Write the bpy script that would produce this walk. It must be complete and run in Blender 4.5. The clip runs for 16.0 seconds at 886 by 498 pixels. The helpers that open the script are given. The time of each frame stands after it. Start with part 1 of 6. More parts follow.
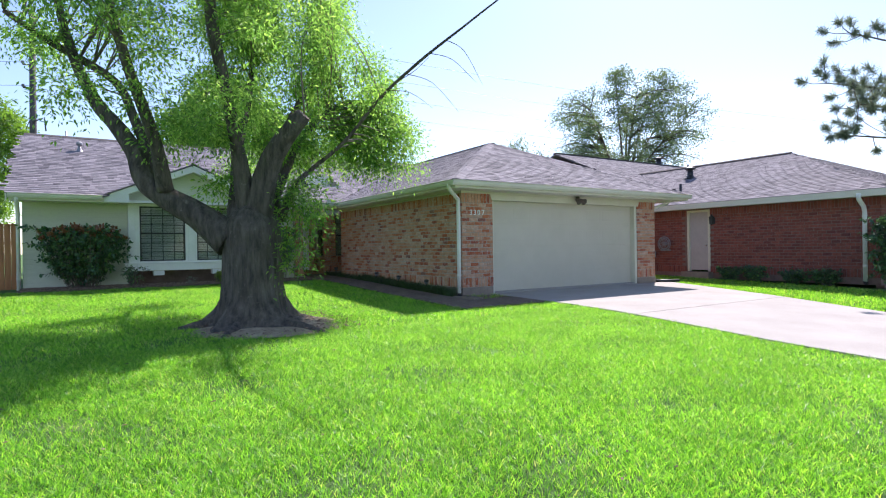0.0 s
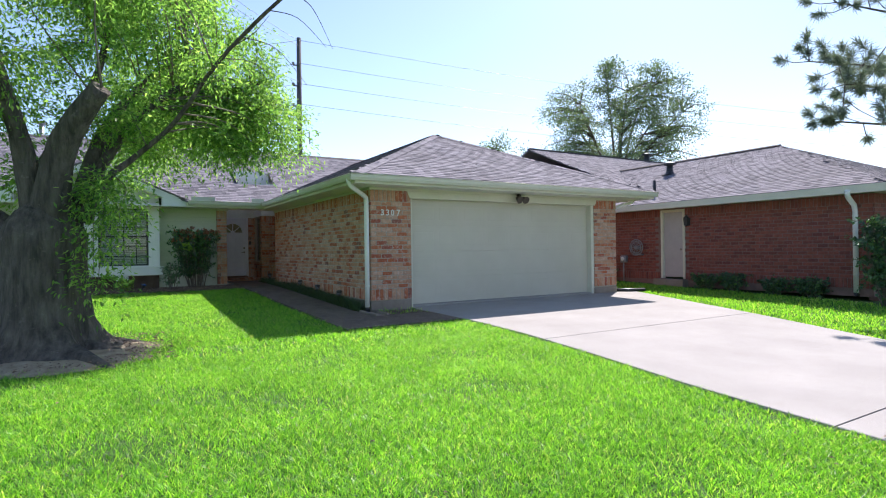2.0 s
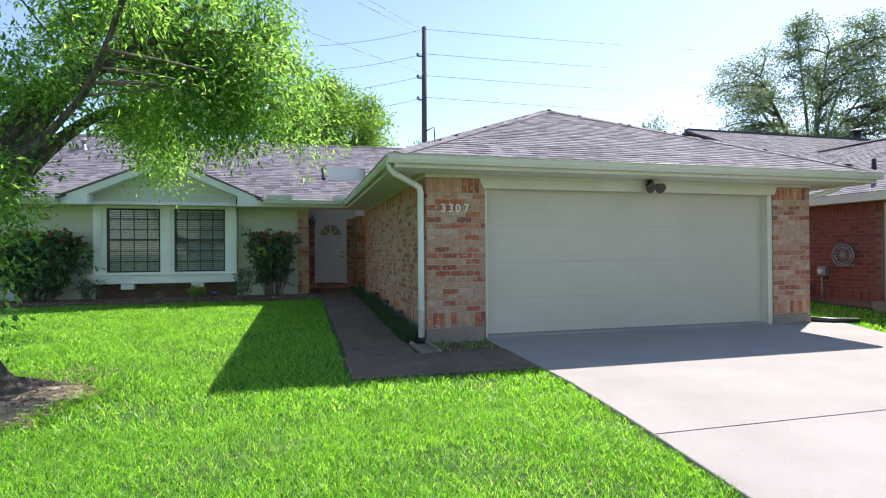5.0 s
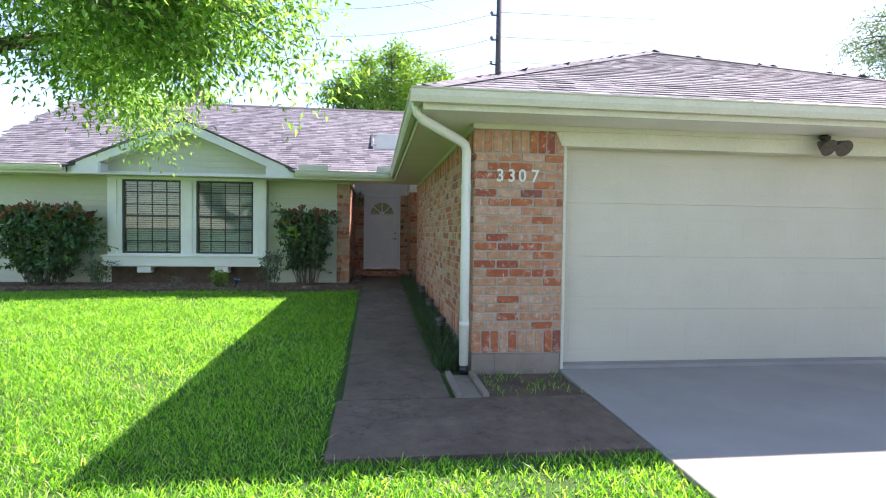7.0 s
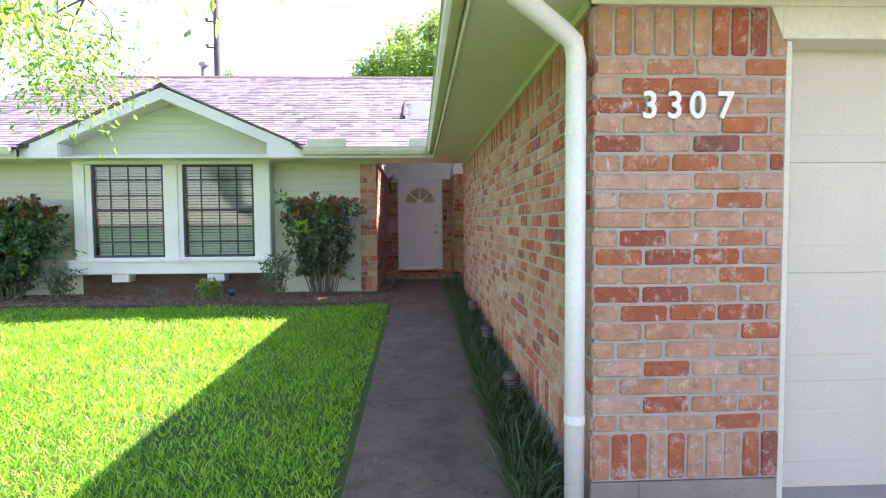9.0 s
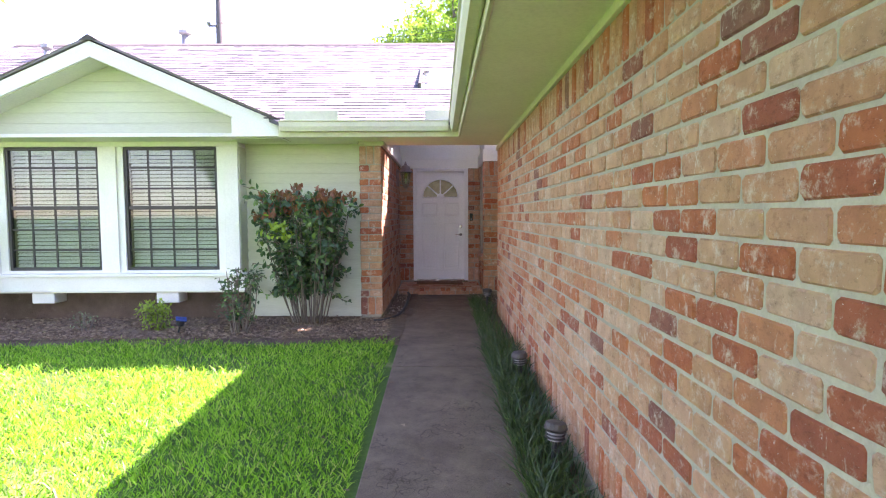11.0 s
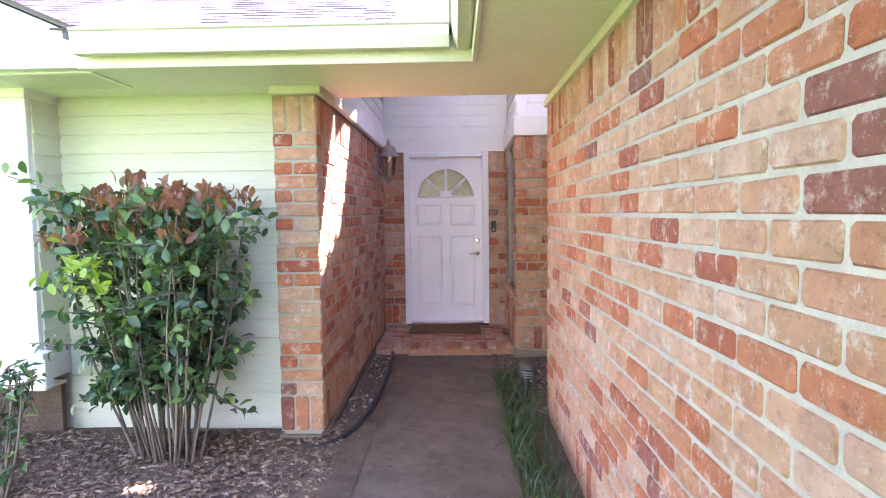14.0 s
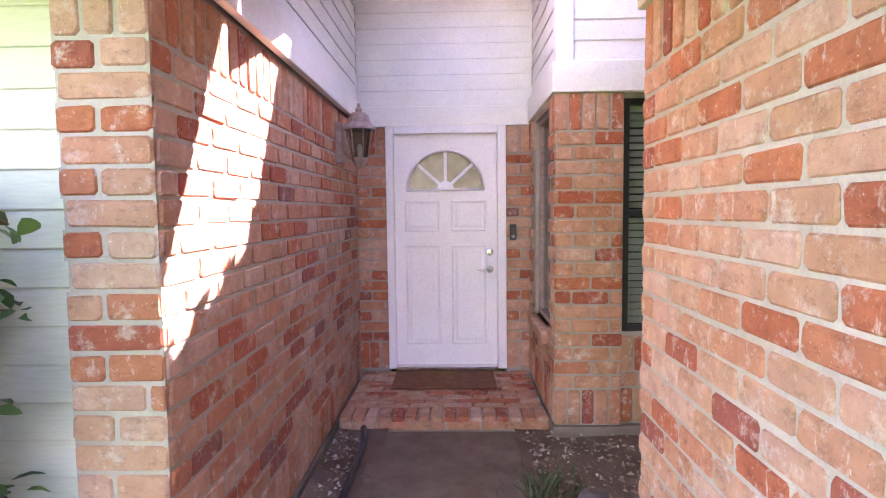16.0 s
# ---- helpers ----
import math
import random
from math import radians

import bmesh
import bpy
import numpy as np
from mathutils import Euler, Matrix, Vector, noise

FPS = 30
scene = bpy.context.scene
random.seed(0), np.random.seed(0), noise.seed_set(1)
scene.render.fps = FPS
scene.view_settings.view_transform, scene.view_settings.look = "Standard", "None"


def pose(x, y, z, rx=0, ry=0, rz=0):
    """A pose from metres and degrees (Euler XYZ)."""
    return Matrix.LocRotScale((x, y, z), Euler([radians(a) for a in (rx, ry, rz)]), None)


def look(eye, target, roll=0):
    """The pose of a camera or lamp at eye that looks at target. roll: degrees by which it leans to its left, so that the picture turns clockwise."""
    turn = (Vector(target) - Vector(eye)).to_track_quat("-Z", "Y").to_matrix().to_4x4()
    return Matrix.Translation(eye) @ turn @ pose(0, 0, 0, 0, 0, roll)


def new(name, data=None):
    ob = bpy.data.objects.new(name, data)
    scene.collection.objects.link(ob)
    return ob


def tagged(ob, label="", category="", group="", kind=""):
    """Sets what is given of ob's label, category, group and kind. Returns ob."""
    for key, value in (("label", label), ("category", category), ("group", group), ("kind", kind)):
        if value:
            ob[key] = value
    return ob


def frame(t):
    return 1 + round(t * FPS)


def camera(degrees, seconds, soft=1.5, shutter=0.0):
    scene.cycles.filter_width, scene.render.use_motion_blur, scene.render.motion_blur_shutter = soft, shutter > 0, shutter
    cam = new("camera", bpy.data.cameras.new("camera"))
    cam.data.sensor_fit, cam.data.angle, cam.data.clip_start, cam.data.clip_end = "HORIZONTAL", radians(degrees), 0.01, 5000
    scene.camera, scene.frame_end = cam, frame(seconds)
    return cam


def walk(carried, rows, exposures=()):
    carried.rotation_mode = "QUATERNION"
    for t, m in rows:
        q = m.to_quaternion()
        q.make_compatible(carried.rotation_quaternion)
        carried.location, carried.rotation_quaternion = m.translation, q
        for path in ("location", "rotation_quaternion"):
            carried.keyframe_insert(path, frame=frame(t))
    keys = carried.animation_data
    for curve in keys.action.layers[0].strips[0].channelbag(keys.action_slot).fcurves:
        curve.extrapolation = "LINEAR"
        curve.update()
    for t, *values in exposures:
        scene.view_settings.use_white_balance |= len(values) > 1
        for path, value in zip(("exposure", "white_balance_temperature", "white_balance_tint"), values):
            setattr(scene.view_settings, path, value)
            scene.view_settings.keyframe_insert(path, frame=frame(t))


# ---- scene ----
cam = camera(77.4, 16.0, 1.1)
PATH = [
    (0, (-0.241, -0.18, 1.22), (0.831, 1.509, 1.218), -0.8),
    (0.5, (0.501, -0.114, 1.236), (1.543, 1.593, 1.238), -0.8),
    (1, (1.257, -0.033, 1.26), (2.289, 1.68, 1.266), -0.8),
    (1.5, (1.995, 0.109, 1.287), (3.027, 1.822, 1.294), -0.7),
    (2, (2.779, 0.342, 1.309), (3.814, 2.054, 1.31), -0.8),
    (2.5, (3.559, 0.689, 1.348), (4.591, 2.402, 1.348), -0.7),
    (3, (4.167, 1.076, 1.385), (5.152, 2.816, 1.385), -0.7),
    (3.5, (4.576, 1.46, 1.415), (5.484, 3.242, 1.418), -0.6),
    (4, (4.92, 1.888, 1.434), (5.72, 3.721, 1.442), -0.6),
    (4.5, (5.27, 2.325, 1.425), (5.96, 4.202, 1.433), -0.5),
    (5, (5.583, 2.797, 1.427), (6.098, 4.73, 1.438), -0.4),
    (5.2, (5.685, 3.013, 1.431), (6.146, 4.959, 1.439), -0.4),
    (7.3, (6.608, 5.91, 1.513), (6.824, 7.897, 1.444), 0.1),
    (7.5, (6.652, 6.217, 1.513), (6.846, 8.206, 1.44), -0.5),
    (8, (6.719, 7.019, 1.486), (6.882, 9.01, 1.405), -0.6),
    (8.5, (6.669, 7.813, 1.501), (6.786, 9.807, 1.397), -0.5),
    (9, (6.69, 8.499, 1.555), (6.778, 10.494, 1.457), -0.4),
    (9.2, (6.706, 8.762, 1.563), (6.781, 10.758, 1.461), -0.6),
    (11.3, (6.74, 11.497, 1.689), (6.74, 13.493, 1.567), -0.3),
    (11.5, (6.756, 11.757, 1.693), (6.75, 13.753, 1.573), -0.4),
    (12, (6.83, 12.408, 1.713), (6.816, 14.405, 1.596), -0.6),
    (12.5, (6.881, 13.009, 1.75), (6.857, 15.005, 1.628), -0.5),
    (13, (6.938, 13.602, 1.763), (6.9, 15.597, 1.641), -0.7),
    (13.5, (6.909, 14.236, 1.79), (6.865, 16.231, 1.665), -0.6),
    (14, (6.862, 14.883, 1.81), (6.812, 16.878, 1.682), -0.7),
    (14.5, (6.841, 15.481, 1.812), (6.794, 17.476, 1.683), -0.8),
    (15, (6.846, 16.046, 1.837), (6.795, 18.041, 1.703), -0.8),
    (15.5, (6.829, 16.551, 1.835), (6.779, 18.546, 1.701), -0.6),
    (16, (6.827, 16.952, 1.842), (6.777, 18.946, 1.702), -0.7),
]
EXPOSURES = [(0, 1.03, 6300, 23), (3.5, 0.92, 6320, 18), (5, 1.09, 6450, 18), (7.5, 1.97, 6750, 27), (9, 2.5, 6900, 38), (11.5, 3.25, 7050, 46), (12.5, 3.55, 7050, 47), (13.5, 3.93, 6950, 48), (14.5, 4.45, 6680, 50), (16, 4.58, 6900, 56)]
walk(cam, [(t, look(eye, target, roll)) for t, eye, target, roll in PATH], EXPOSURES)

# ---- world and sun: clear morning, the sun behind the house ----
TO_SUN = Vector((2.17, 1.55, 2.87)).normalized()
world = bpy.data.worlds.new("sky")
scene.world = world
world.use_nodes = True
wn = world.node_tree
sky = wn.nodes.new("ShaderNodeTexSky")
sky.sky_type = "NISHITA"
sky.sun_disc = False
sky.sun_elevation = math.asin(TO_SUN.z)
sky.sun_rotation = math.atan2(TO_SUN.x, TO_SUN.y)
sky.air_density, sky.dust_density, sky.ozone_density = 1.0, 0.35, 2.0
wn.links.new(sky.outputs[0], wn.nodes["Background"].inputs[0])
wn.nodes["Background"].inputs[1].default_value = 0.114
sun = new("sun", bpy.data.lights.new("sun", "SUN"))
sun.data.energy, sun.data.angle, sun.data.color = 4.6, radians(0.55), (1.0, 0.95, 0.87)
sun.matrix_world = look(TO_SUN * 60, (0, 0, 0))

# ---- materials ----


def material(name, colour, rough=0.7, metal=0.0):
    m = bpy.data.materials.new(name)
    m.use_nodes = True
    b = m.node_tree.nodes["Principled BSDF"]
    b.inputs["Base Color"].default_value = (*colour, 1)
    b.inputs["Roughness"].default_value = rough
    b.inputs["Metallic"].default_value = metal
    return m, m.node_tree, b


def node(nt, kind, **values):
    n = nt.nodes.new(kind)
    for k, v in values.items():
        n.inputs[k.replace("_", " ")].default_value = v
    return n


def coords(nt, stretch=(1, 1, 1)):
    mp = nt.nodes.new("ShaderNodeMapping")
    mp.inputs["Scale"].default_value = stretch
    geo = nt.nodes.new("ShaderNodeNewGeometry")
    nt.links.new(geo.outputs["Position"], mp.inputs[0])
    return mp.outputs[0]


def noise_tex(nt, scale, detail=4.0, rough=0.6, stretch=(1, 1, 1)):
    n = node(nt, "ShaderNodeTexNoise", Scale=scale, Detail=detail, Roughness=rough)
    nt.links.new(coords(nt, stretch), n.inputs["Vector"])
    return n.outputs[0]


def ramp(nt, value, stops):
    r = nt.nodes.new("ShaderNodeValToRGB")
    while len(r.color_ramp.elements) < len(stops):
        r.color_ramp.elements.new(0.5)
    for e, (at, c) in zip(r.color_ramp.elements, stops):
        e.position, e.color = at, (*c, 1)
    nt.links.new(value, r.inputs[0])
    return r.outputs[0]


def mixed(nt, a, b, factor, how="MIX"):
    m = nt.nodes.new("ShaderNodeMix")
    m.data_type, m.blend_type = "RGBA", how
    for socket, v in ((m.inputs[6], a), (m.inputs[7], b), (m.inputs[0], factor)):
        if isinstance(v, tuple):
            socket.default_value = (*v, 1)
        elif isinstance(v, (int, float)):
            socket.default_value = v
        else:
            nt.links.new(v, socket)
    return m.outputs[2]


def bump(nt, b, height, strength=0.3, distance=0.01):
    n = node(nt, "ShaderNodeBump", Strength=strength, Distance=distance)
    nt.links.new(height, n.inputs["Height"])
    nt.links.new(n.outputs[0], b.inputs["Normal"])


def pick(nt):
    """A random number for each piece, whether an object of its own or an island of a joined mesh."""
    o, g = nt.nodes.new("ShaderNodeObjectInfo"), nt.nodes.new("ShaderNodeNewGeometry")
    a = nt.nodes.new("ShaderNodeMath")
    a.operation = "ADD"
    nt.links.new(o.outputs["Random"], a.inputs[0])
    nt.links.new(g.outputs["Random Per Island"], a.inputs[1])
    f = nt.nodes.new("ShaderNodeMath")
    f.operation = "FRACT"
    nt.links.new(a.outputs[0], f.inputs[0])
    return f.outputs[0]


def mottled(name, dark, light, scale, rough=0.8, strength=0.3, fine=60.0, stains=None, distance=0.01, metal=0.0, stretch=(1, 1, 1)):
    """A painted or mineral surface: colour that drifts at one scale, grain and relief at another."""
    m, nt, b = material(name, light, rough, metal)
    col = ramp(nt, noise_tex(nt, scale, 5, 0.6, stretch), [(0.3, dark), (0.7, light)])
    grain = noise_tex(nt, fine, 3, 0.7, stretch)
    col = mixed(nt, col, ramp(nt, grain, [(0.25, (0.75, 0.75, 0.75)), (0.6, (1, 1, 1))]), 0.5, "MULTIPLY")
    if stains:
        col = mixed(nt, col, stains, ramp(nt, noise_tex(nt, scale * 2.3, 6, 0.7), [(0.6, (0, 0, 0)), (0.75, (0.7, 0.7, 0.7))]))
    nt.links.new(col, b.inputs["Base Color"])
    bump(nt, b, grain, strength, distance)
    return m


def brick_material(name, stops, smear, chips=0.4):
    m, nt, b = material(name, (0.4, 0.2, 0.13), 0.9)
    col = ramp(nt, pick(nt), stops)
    patch = noise_tex(nt, 9, 5, 0.65)
    col = mixed(nt, col, ramp(nt, patch, [(0.3, (0.72, 0.7, 0.68)), (0.65, (1.12, 1.1, 1.08))]), 0.8, "MULTIPLY")
    lime = ramp(nt, noise_tex(nt, 13, 9, 0.78), [(0.53, (0, 0, 0)), (0.66, (smear, smear, smear))])
    col = mixed(nt, col, (0.62, 0.52, 0.44), lime)
    streak = ramp(nt, noise_tex(nt, 26, 5, 0.7, (1, 1, 0.35)), [(0.62, (0, 0, 0)), (0.72, (chips, chips, chips))])
    col = mixed(nt, col, (0.66, 0.6, 0.53), streak)
    soot = ramp(nt, noise_tex(nt, 21, 8, 0.75, (1, 1, 1.6)), [(0.33, (0.55, 0.5, 0.48)), (0.47, (1, 1, 1))])
    col = mixed(nt, col, soot, 0.7, "MULTIPLY")
    flecks = ramp(nt, noise_tex(nt, 70, 4, 0.8), [(0.64, (0, 0, 0)), (0.7, (chips, chips, chips))])
    col = mixed(nt, col, (0.75, 0.7, 0.64), flecks)
    pits = ramp(nt, noise_tex(nt, 110, 3, 0.7), [(0.27, (0.45, 0.42, 0.4)), (0.37, (1, 1, 1))])
    col = mixed(nt, col, pits, 0.8, "MULTIPLY")
    nt.links.new(col, b.inputs["Base Color"])
    bump(nt, b, noise_tex(nt, 42, 8, 0.78), 0.85, 0.016)
    return m


BRICK = brick_material("antique_brick", [(0.0, (0.5, 0.26, 0.15)), (0.18, (0.53, 0.31, 0.2)), (0.34, (0.49, 0.22, 0.12)), (0.46, (0.57, 0.37, 0.27)), (0.62, (0.53, 0.28, 0.175)), (0.76, (0.49, 0.16, 0.07)), (0.88, (0.44, 0.12, 0.052)), (0.96, (0.34, 0.09, 0.055)), (1.0, (0.25, 0.11, 0.085))], 0.8, 0.85)
RED_BRICK = brick_material("red_brick", [(0.0, (0.21, 0.06, 0.045)), (0.5, (0.28, 0.085, 0.062)), (1.0, (0.16, 0.045, 0.04))], 0.12, 0.1)
MORTAR = mottled("mortar", (0.35, 0.315, 0.255), (0.44, 0.4, 0.33), 6, 0.95, 0.6, 90)
RED_MORTAR = mottled("neighbour_mortar", (0.19, 0.12, 0.1), (0.26, 0.165, 0.14), 6, 0.95, 0.4, 90)


def worn_concrete(name, dark, light):
    """Old concrete: broad stains, pale grit, dark pits and hairline cracks."""
    m, nt, b = material(name, light, 0.92)
    col = ramp(nt, noise_tex(nt, 1.7, 7, 0.68), [(0.3, dark), (0.68, light)])
    blot = ramp(nt, noise_tex(nt, 6.5, 6, 0.7), [(0.33, (0.72, 0.7, 0.68)), (0.6, (1.08, 1.08, 1.06))])
    col = mixed(nt, col, blot, 0.9, "MULTIPLY")
    grit = noise_tex(nt, 120, 4, 0.8)
    col = mixed(nt, col, ramp(nt, grit, [(0.3, (0.55, 0.54, 0.52)), (0.5, (1, 1, 1)), (0.68, (1.45, 1.42, 1.36))]), 0.85, "MULTIPLY")
    crack = ramp(nt, noise_tex(nt, 0.9, 5, 0.62), [(0.4975, (1, 1, 1)), (0.5, (0.4, 0.37, 0.35)), (0.5025, (1, 1, 1))])
    col = mixed(nt, col, crack, 0.8, "MULTIPLY")
    nt.links.new(col, b.inputs["Base Color"])
    bump(nt, b, grit, 0.6, 0.008)
    return m


CONCRETE = worn_concrete("old_concrete", (0.106, 0.076, 0.055), (0.186, 0.136, 0.102))
DRIVE = mottled("driveway_concrete", (0.3, 0.28, 0.255), (0.37, 0.348, 0.318), 0.9, 0.9, 0.4, 110, (0.27, 0.245, 0.215))
FOOTING = mottled("footing_concrete", (0.21, 0.17, 0.13), (0.31, 0.255, 0.205), 3, 0.95, 0.4, 80, (0.2, 0.15, 0.11))
CREAM = mottled("cream_paint", (0.6, 0.585, 0.46), (0.67, 0.65, 0.52), 2.2, 0.55, 0.08, 40)
SIDING = mottled("pale_green_siding_paint", (0.55, 0.575, 0.44), (0.61, 0.635, 0.5), 2.0, 0.6, 0.15, 35, stretch=(0.3, 1, 3))
SOFFITPAINT = mottled("soffit_paint", (0.74, 0.72, 0.64), (0.82, 0.8, 0.72), 1.4, 0.6, 0.08, 40)
WHITE = mottled("white_trim_paint", (0.74, 0.74, 0.7), (0.82, 0.82, 0.78), 3, 0.5, 0.08, 50)
PANEL = mottled("garage_door_paint", (0.53, 0.495, 0.385), (0.59, 0.55, 0.44), 1.1, 0.5, 0.05, 60)
DOOR = mottled("front_door_paint", (0.78, 0.77, 0.8), (0.84, 0.83, 0.86), 4, 0.4, 0.04, 40)
GREYDOOR = mottled("grey_door_paint", (0.4, 0.37, 0.36), (0.46, 0.43, 0.41), 3, 0.5, 0.05, 40)
METAL = mottled("satin_nickel", (0.6, 0.58, 0.55), (0.7, 0.68, 0.65), 20, 0.25, 0.02, 200, metal=1.0)
BLACK = mottled("black_metal", (0.02, 0.02, 0.022), (0.04, 0.04, 0.042), 20, 0.45, 0.05, 150)
BRONZE = mottled("aged_bronze", (0.22, 0.165, 0.15), (0.38, 0.29, 0.27), 25, 0.55, 0.1, 120)
LEAD = mottled("dull_grey_metal", (0.25, 0.25, 0.27), (0.35, 0.35, 0.36), 9, 0.5, 0.1, 80, metal=0.5)
POLEWOOD = mottled("weathered_pole_wood", (0.06, 0.055, 0.06), (0.12, 0.11, 0.11), 4, 0.9, 0.3, 60, stretch=(6, 6, 0.6))
CEDAR = mottled("cedar_fence_wood", (0.32, 0.13, 0.05), (0.48, 0.22, 0.09), 2, 0.85, 0.3, 30, stretch=(6, 6, 0.5))
# Soil colour; it also paints the shade below the bay window.
DIRT_AND_SHADE = mottled("bare_soil_and_bay_shade", (0.1, 0.066, 0.047), (0.19, 0.13, 0.096), 3, 1.0, 0.8, 50, (0.26, 0.21, 0.17), 0.03)
MULCHBED = mottled("mulched_soil", (0.11, 0.074, 0.05), (0.21, 0.145, 0.1), 7, 1.0, 0.9, 60, (0.27, 0.2, 0.15), 0.03)
RINGSOIL = mottled("dry_straw_soil", (0.26, 0.19, 0.12), (0.48, 0.39, 0.26), 6, 1.0, 0.9, 55, (0.16, 0.12, 0.08), 0.03)
BARK = mottled("ash_bark", (0.045, 0.037, 0.031), (0.19, 0.16, 0.13), 5, 0.95, 1.0, 16, (0.3, 0.26, 0.22), 0.07, stretch=(2.2, 2.2, 0.45))
TWIG = mottled("grey_twig", (0.12, 0.095, 0.075), (0.24, 0.195, 0.155), 9, 0.9, 0.5, 50)
COIR = mottled("coir_mat", (0.15, 0.06, 0.025), (0.25, 0.11, 0.05), 14, 1.0, 0.8, 160)
HOSE = mottled("black_rubber", (0.015, 0.015, 0.018), (0.03, 0.03, 0.033), 10, 0.5, 0.05, 90)
PEBBLE = mottled("pale_pebble", (0.4, 0.37, 0.33), (0.6, 0.57, 0.53), 12, 0.8, 0.2, 60)
BLIND = mottled("white_blind_slat", (0.76, 0.76, 0.72), (0.82, 0.82, 0.78), 5, 0.5, 0.03, 60)
# Dark colour that paints the dimness of unlit rooms.
ROOM_GLOOM = mottled("painted_room_gloom", (0.12, 0.11, 0.08), (0.18, 0.165, 0.12), 2, 0.9, 0.05, 20)
# Opaque colours that paint the dim olive room seen through the fanlight.
FANPANE = mottled("painted_olive_interior", (0.2, 0.17, 0.08), (0.42, 0.38, 0.24), 9, 0.25, 0.05, 70)
PLASTIC = mottled("faded_dark_plastic", (0.05, 0.042, 0.04), (0.09, 0.078, 0.072), 18, 0.55, 0.05, 120)
TARLINE = mottled("ridge_cap_edge", (0.05, 0.045, 0.045), (0.1, 0.09, 0.09), 9, 0.95, 0.3, 90)


def shingle_material():
    m, nt, b = material("asphalt_shingle", (0.2, 0.16, 0.16), 0.95)
    col = ramp(nt, pick(nt), [(0.0, (0.085, 0.082, 0.1)), (0.3, (0.165, 0.158, 0.182)), (0.65, (0.245, 0.232, 0.258)), (1.0, (0.125, 0.12, 0.142))])
    grit = noise_tex(nt, 160, 3, 0.8)
    col = mixed(nt, col, ramp(nt, grit, [(0.3, (0.6, 0.6, 0.62)), (0.7, (1.25, 1.22, 1.2))]), 0.8, "MULTIPLY")
    col = mixed(nt, col, ramp(nt, noise_tex(nt, 0.7, 4), [(0.35, (0.85, 0.85, 0.85)), (0.65, (1.1, 1.1, 1.1))]), 0.7, "MULTIPLY")
    nt.links.new(col, b.inputs["Base Color"])
    bump(nt, b, grit, 0.5, 0.006)
    return m


def leaf_material(name, stops, glow=0.35, rough=0.45, through_tint=(1.5, 1.6, 0.5)):
    """A leaf: a glossy upper side, and some of the sun's light passing through it."""
    m, nt, b = material(name, stops[0][1], rough)
    col = ramp(nt, pick(nt), stops)
    col = mixed(nt, col, ramp(nt, noise_tex(nt, 1.1, 3), [(0.35, (0.75, 0.8, 0.75)), (0.65, (1.15, 1.12, 1.0))]), 0.7, "MULTIPLY")
    nt.links.new(col, b.inputs["Base Color"])
    tr = nt.nodes.new("ShaderNodeBsdfTranslucent")
    warm = mixed(nt, col, through_tint, 1.0, "MULTIPLY")
    nt.links.new(warm, tr.inputs[0])
    mix = nt.nodes.new("ShaderNodeMixShader")
    mix.inputs[0].default_value = glow
    nt.links.new(b.outputs[0], mix.inputs[1])
    nt.links.new(tr.outputs[0], mix.inputs[2])
    nt.links.new(mix.outputs[0], nt.nodes["Material Output"].inputs[0])
    return m


SHINGLE = shingle_material()
ASHLEAF = leaf_material("ash_leaf", [(0.0, (0.085, 0.18, 0.065)), (0.5, (0.165, 0.31, 0.095)), (0.8, (0.25, 0.42, 0.125)), (1.0, (0.38, 0.5, 0.2))], 0.7, 0.4, (1.5, 1.6, 0.8))
FARLEAF = leaf_material("far_leaf", [(0.0, (0.12, 0.23, 0.06)), (0.6, (0.18, 0.31, 0.08)), (1.0, (0.25, 0.38, 0.11))], 0.5)
GREYLEAF = leaf_material("grey_green_leaf", [(0.0, (0.1, 0.15, 0.13)), (0.6, (0.15, 0.21, 0.175)), (1.0, (0.23, 0.29, 0.23))], 0.35)
PINELEAF = leaf_material("pine_needle", [(0.0, (0.22, 0.27, 0.23)), (1.0, (0.36, 0.4, 0.34))], 0.5, 0.5, (1.2, 1.25, 1.0))
SHRUBLEAF = leaf_material("photinia_leaf", [(0.0, (0.032, 0.085, 0.048)), (0.55, (0.058, 0.14, 0.07)), (0.85, (0.1, 0.2, 0.07)), (1.0, (0.17, 0.3, 0.09))], 0.2, 0.32)
REDLEAF = leaf_material("photinia_new_leaf", [(0.0, (0.25, 0.09, 0.06)), (0.6, (0.33, 0.14, 0.09)), (1.0, (0.2, 0.12, 0.06))], 0.3, 0.35)
# Lime green of the small bush; on the photinia it paints sunlit leaves.
LIME_AND_SUNLIT_LEAF = leaf_material("fresh_and_sunlit_leaf", [(0.0, (0.2, 0.34, 0.06)), (1.0, (0.3, 0.42, 0.08))], 0.4)
GRASS = leaf_material("lawn_blade", [(0.0, (0.05, 0.17, 0.025)), (0.35, (0.15, 0.38, 0.055)), (0.72, (0.27, 0.53, 0.085)), (0.93, (0.4, 0.6, 0.15)), (1.0, (0.56, 0.54, 0.33))], 0.6, 0.4)
LIRIOPE = leaf_material("monkey_grass_blade", [(0.0, (0.025, 0.06, 0.025)), (0.7, (0.05, 0.1, 0.04)), (1.0, (0.09, 0.15, 0.05))], 0.2, 0.4)
PETAL = leaf_material("white_petal", [(0.0, (0.7, 0.66, 0.6)), (1.0, (0.8, 0.72, 0.68))], 0.3)


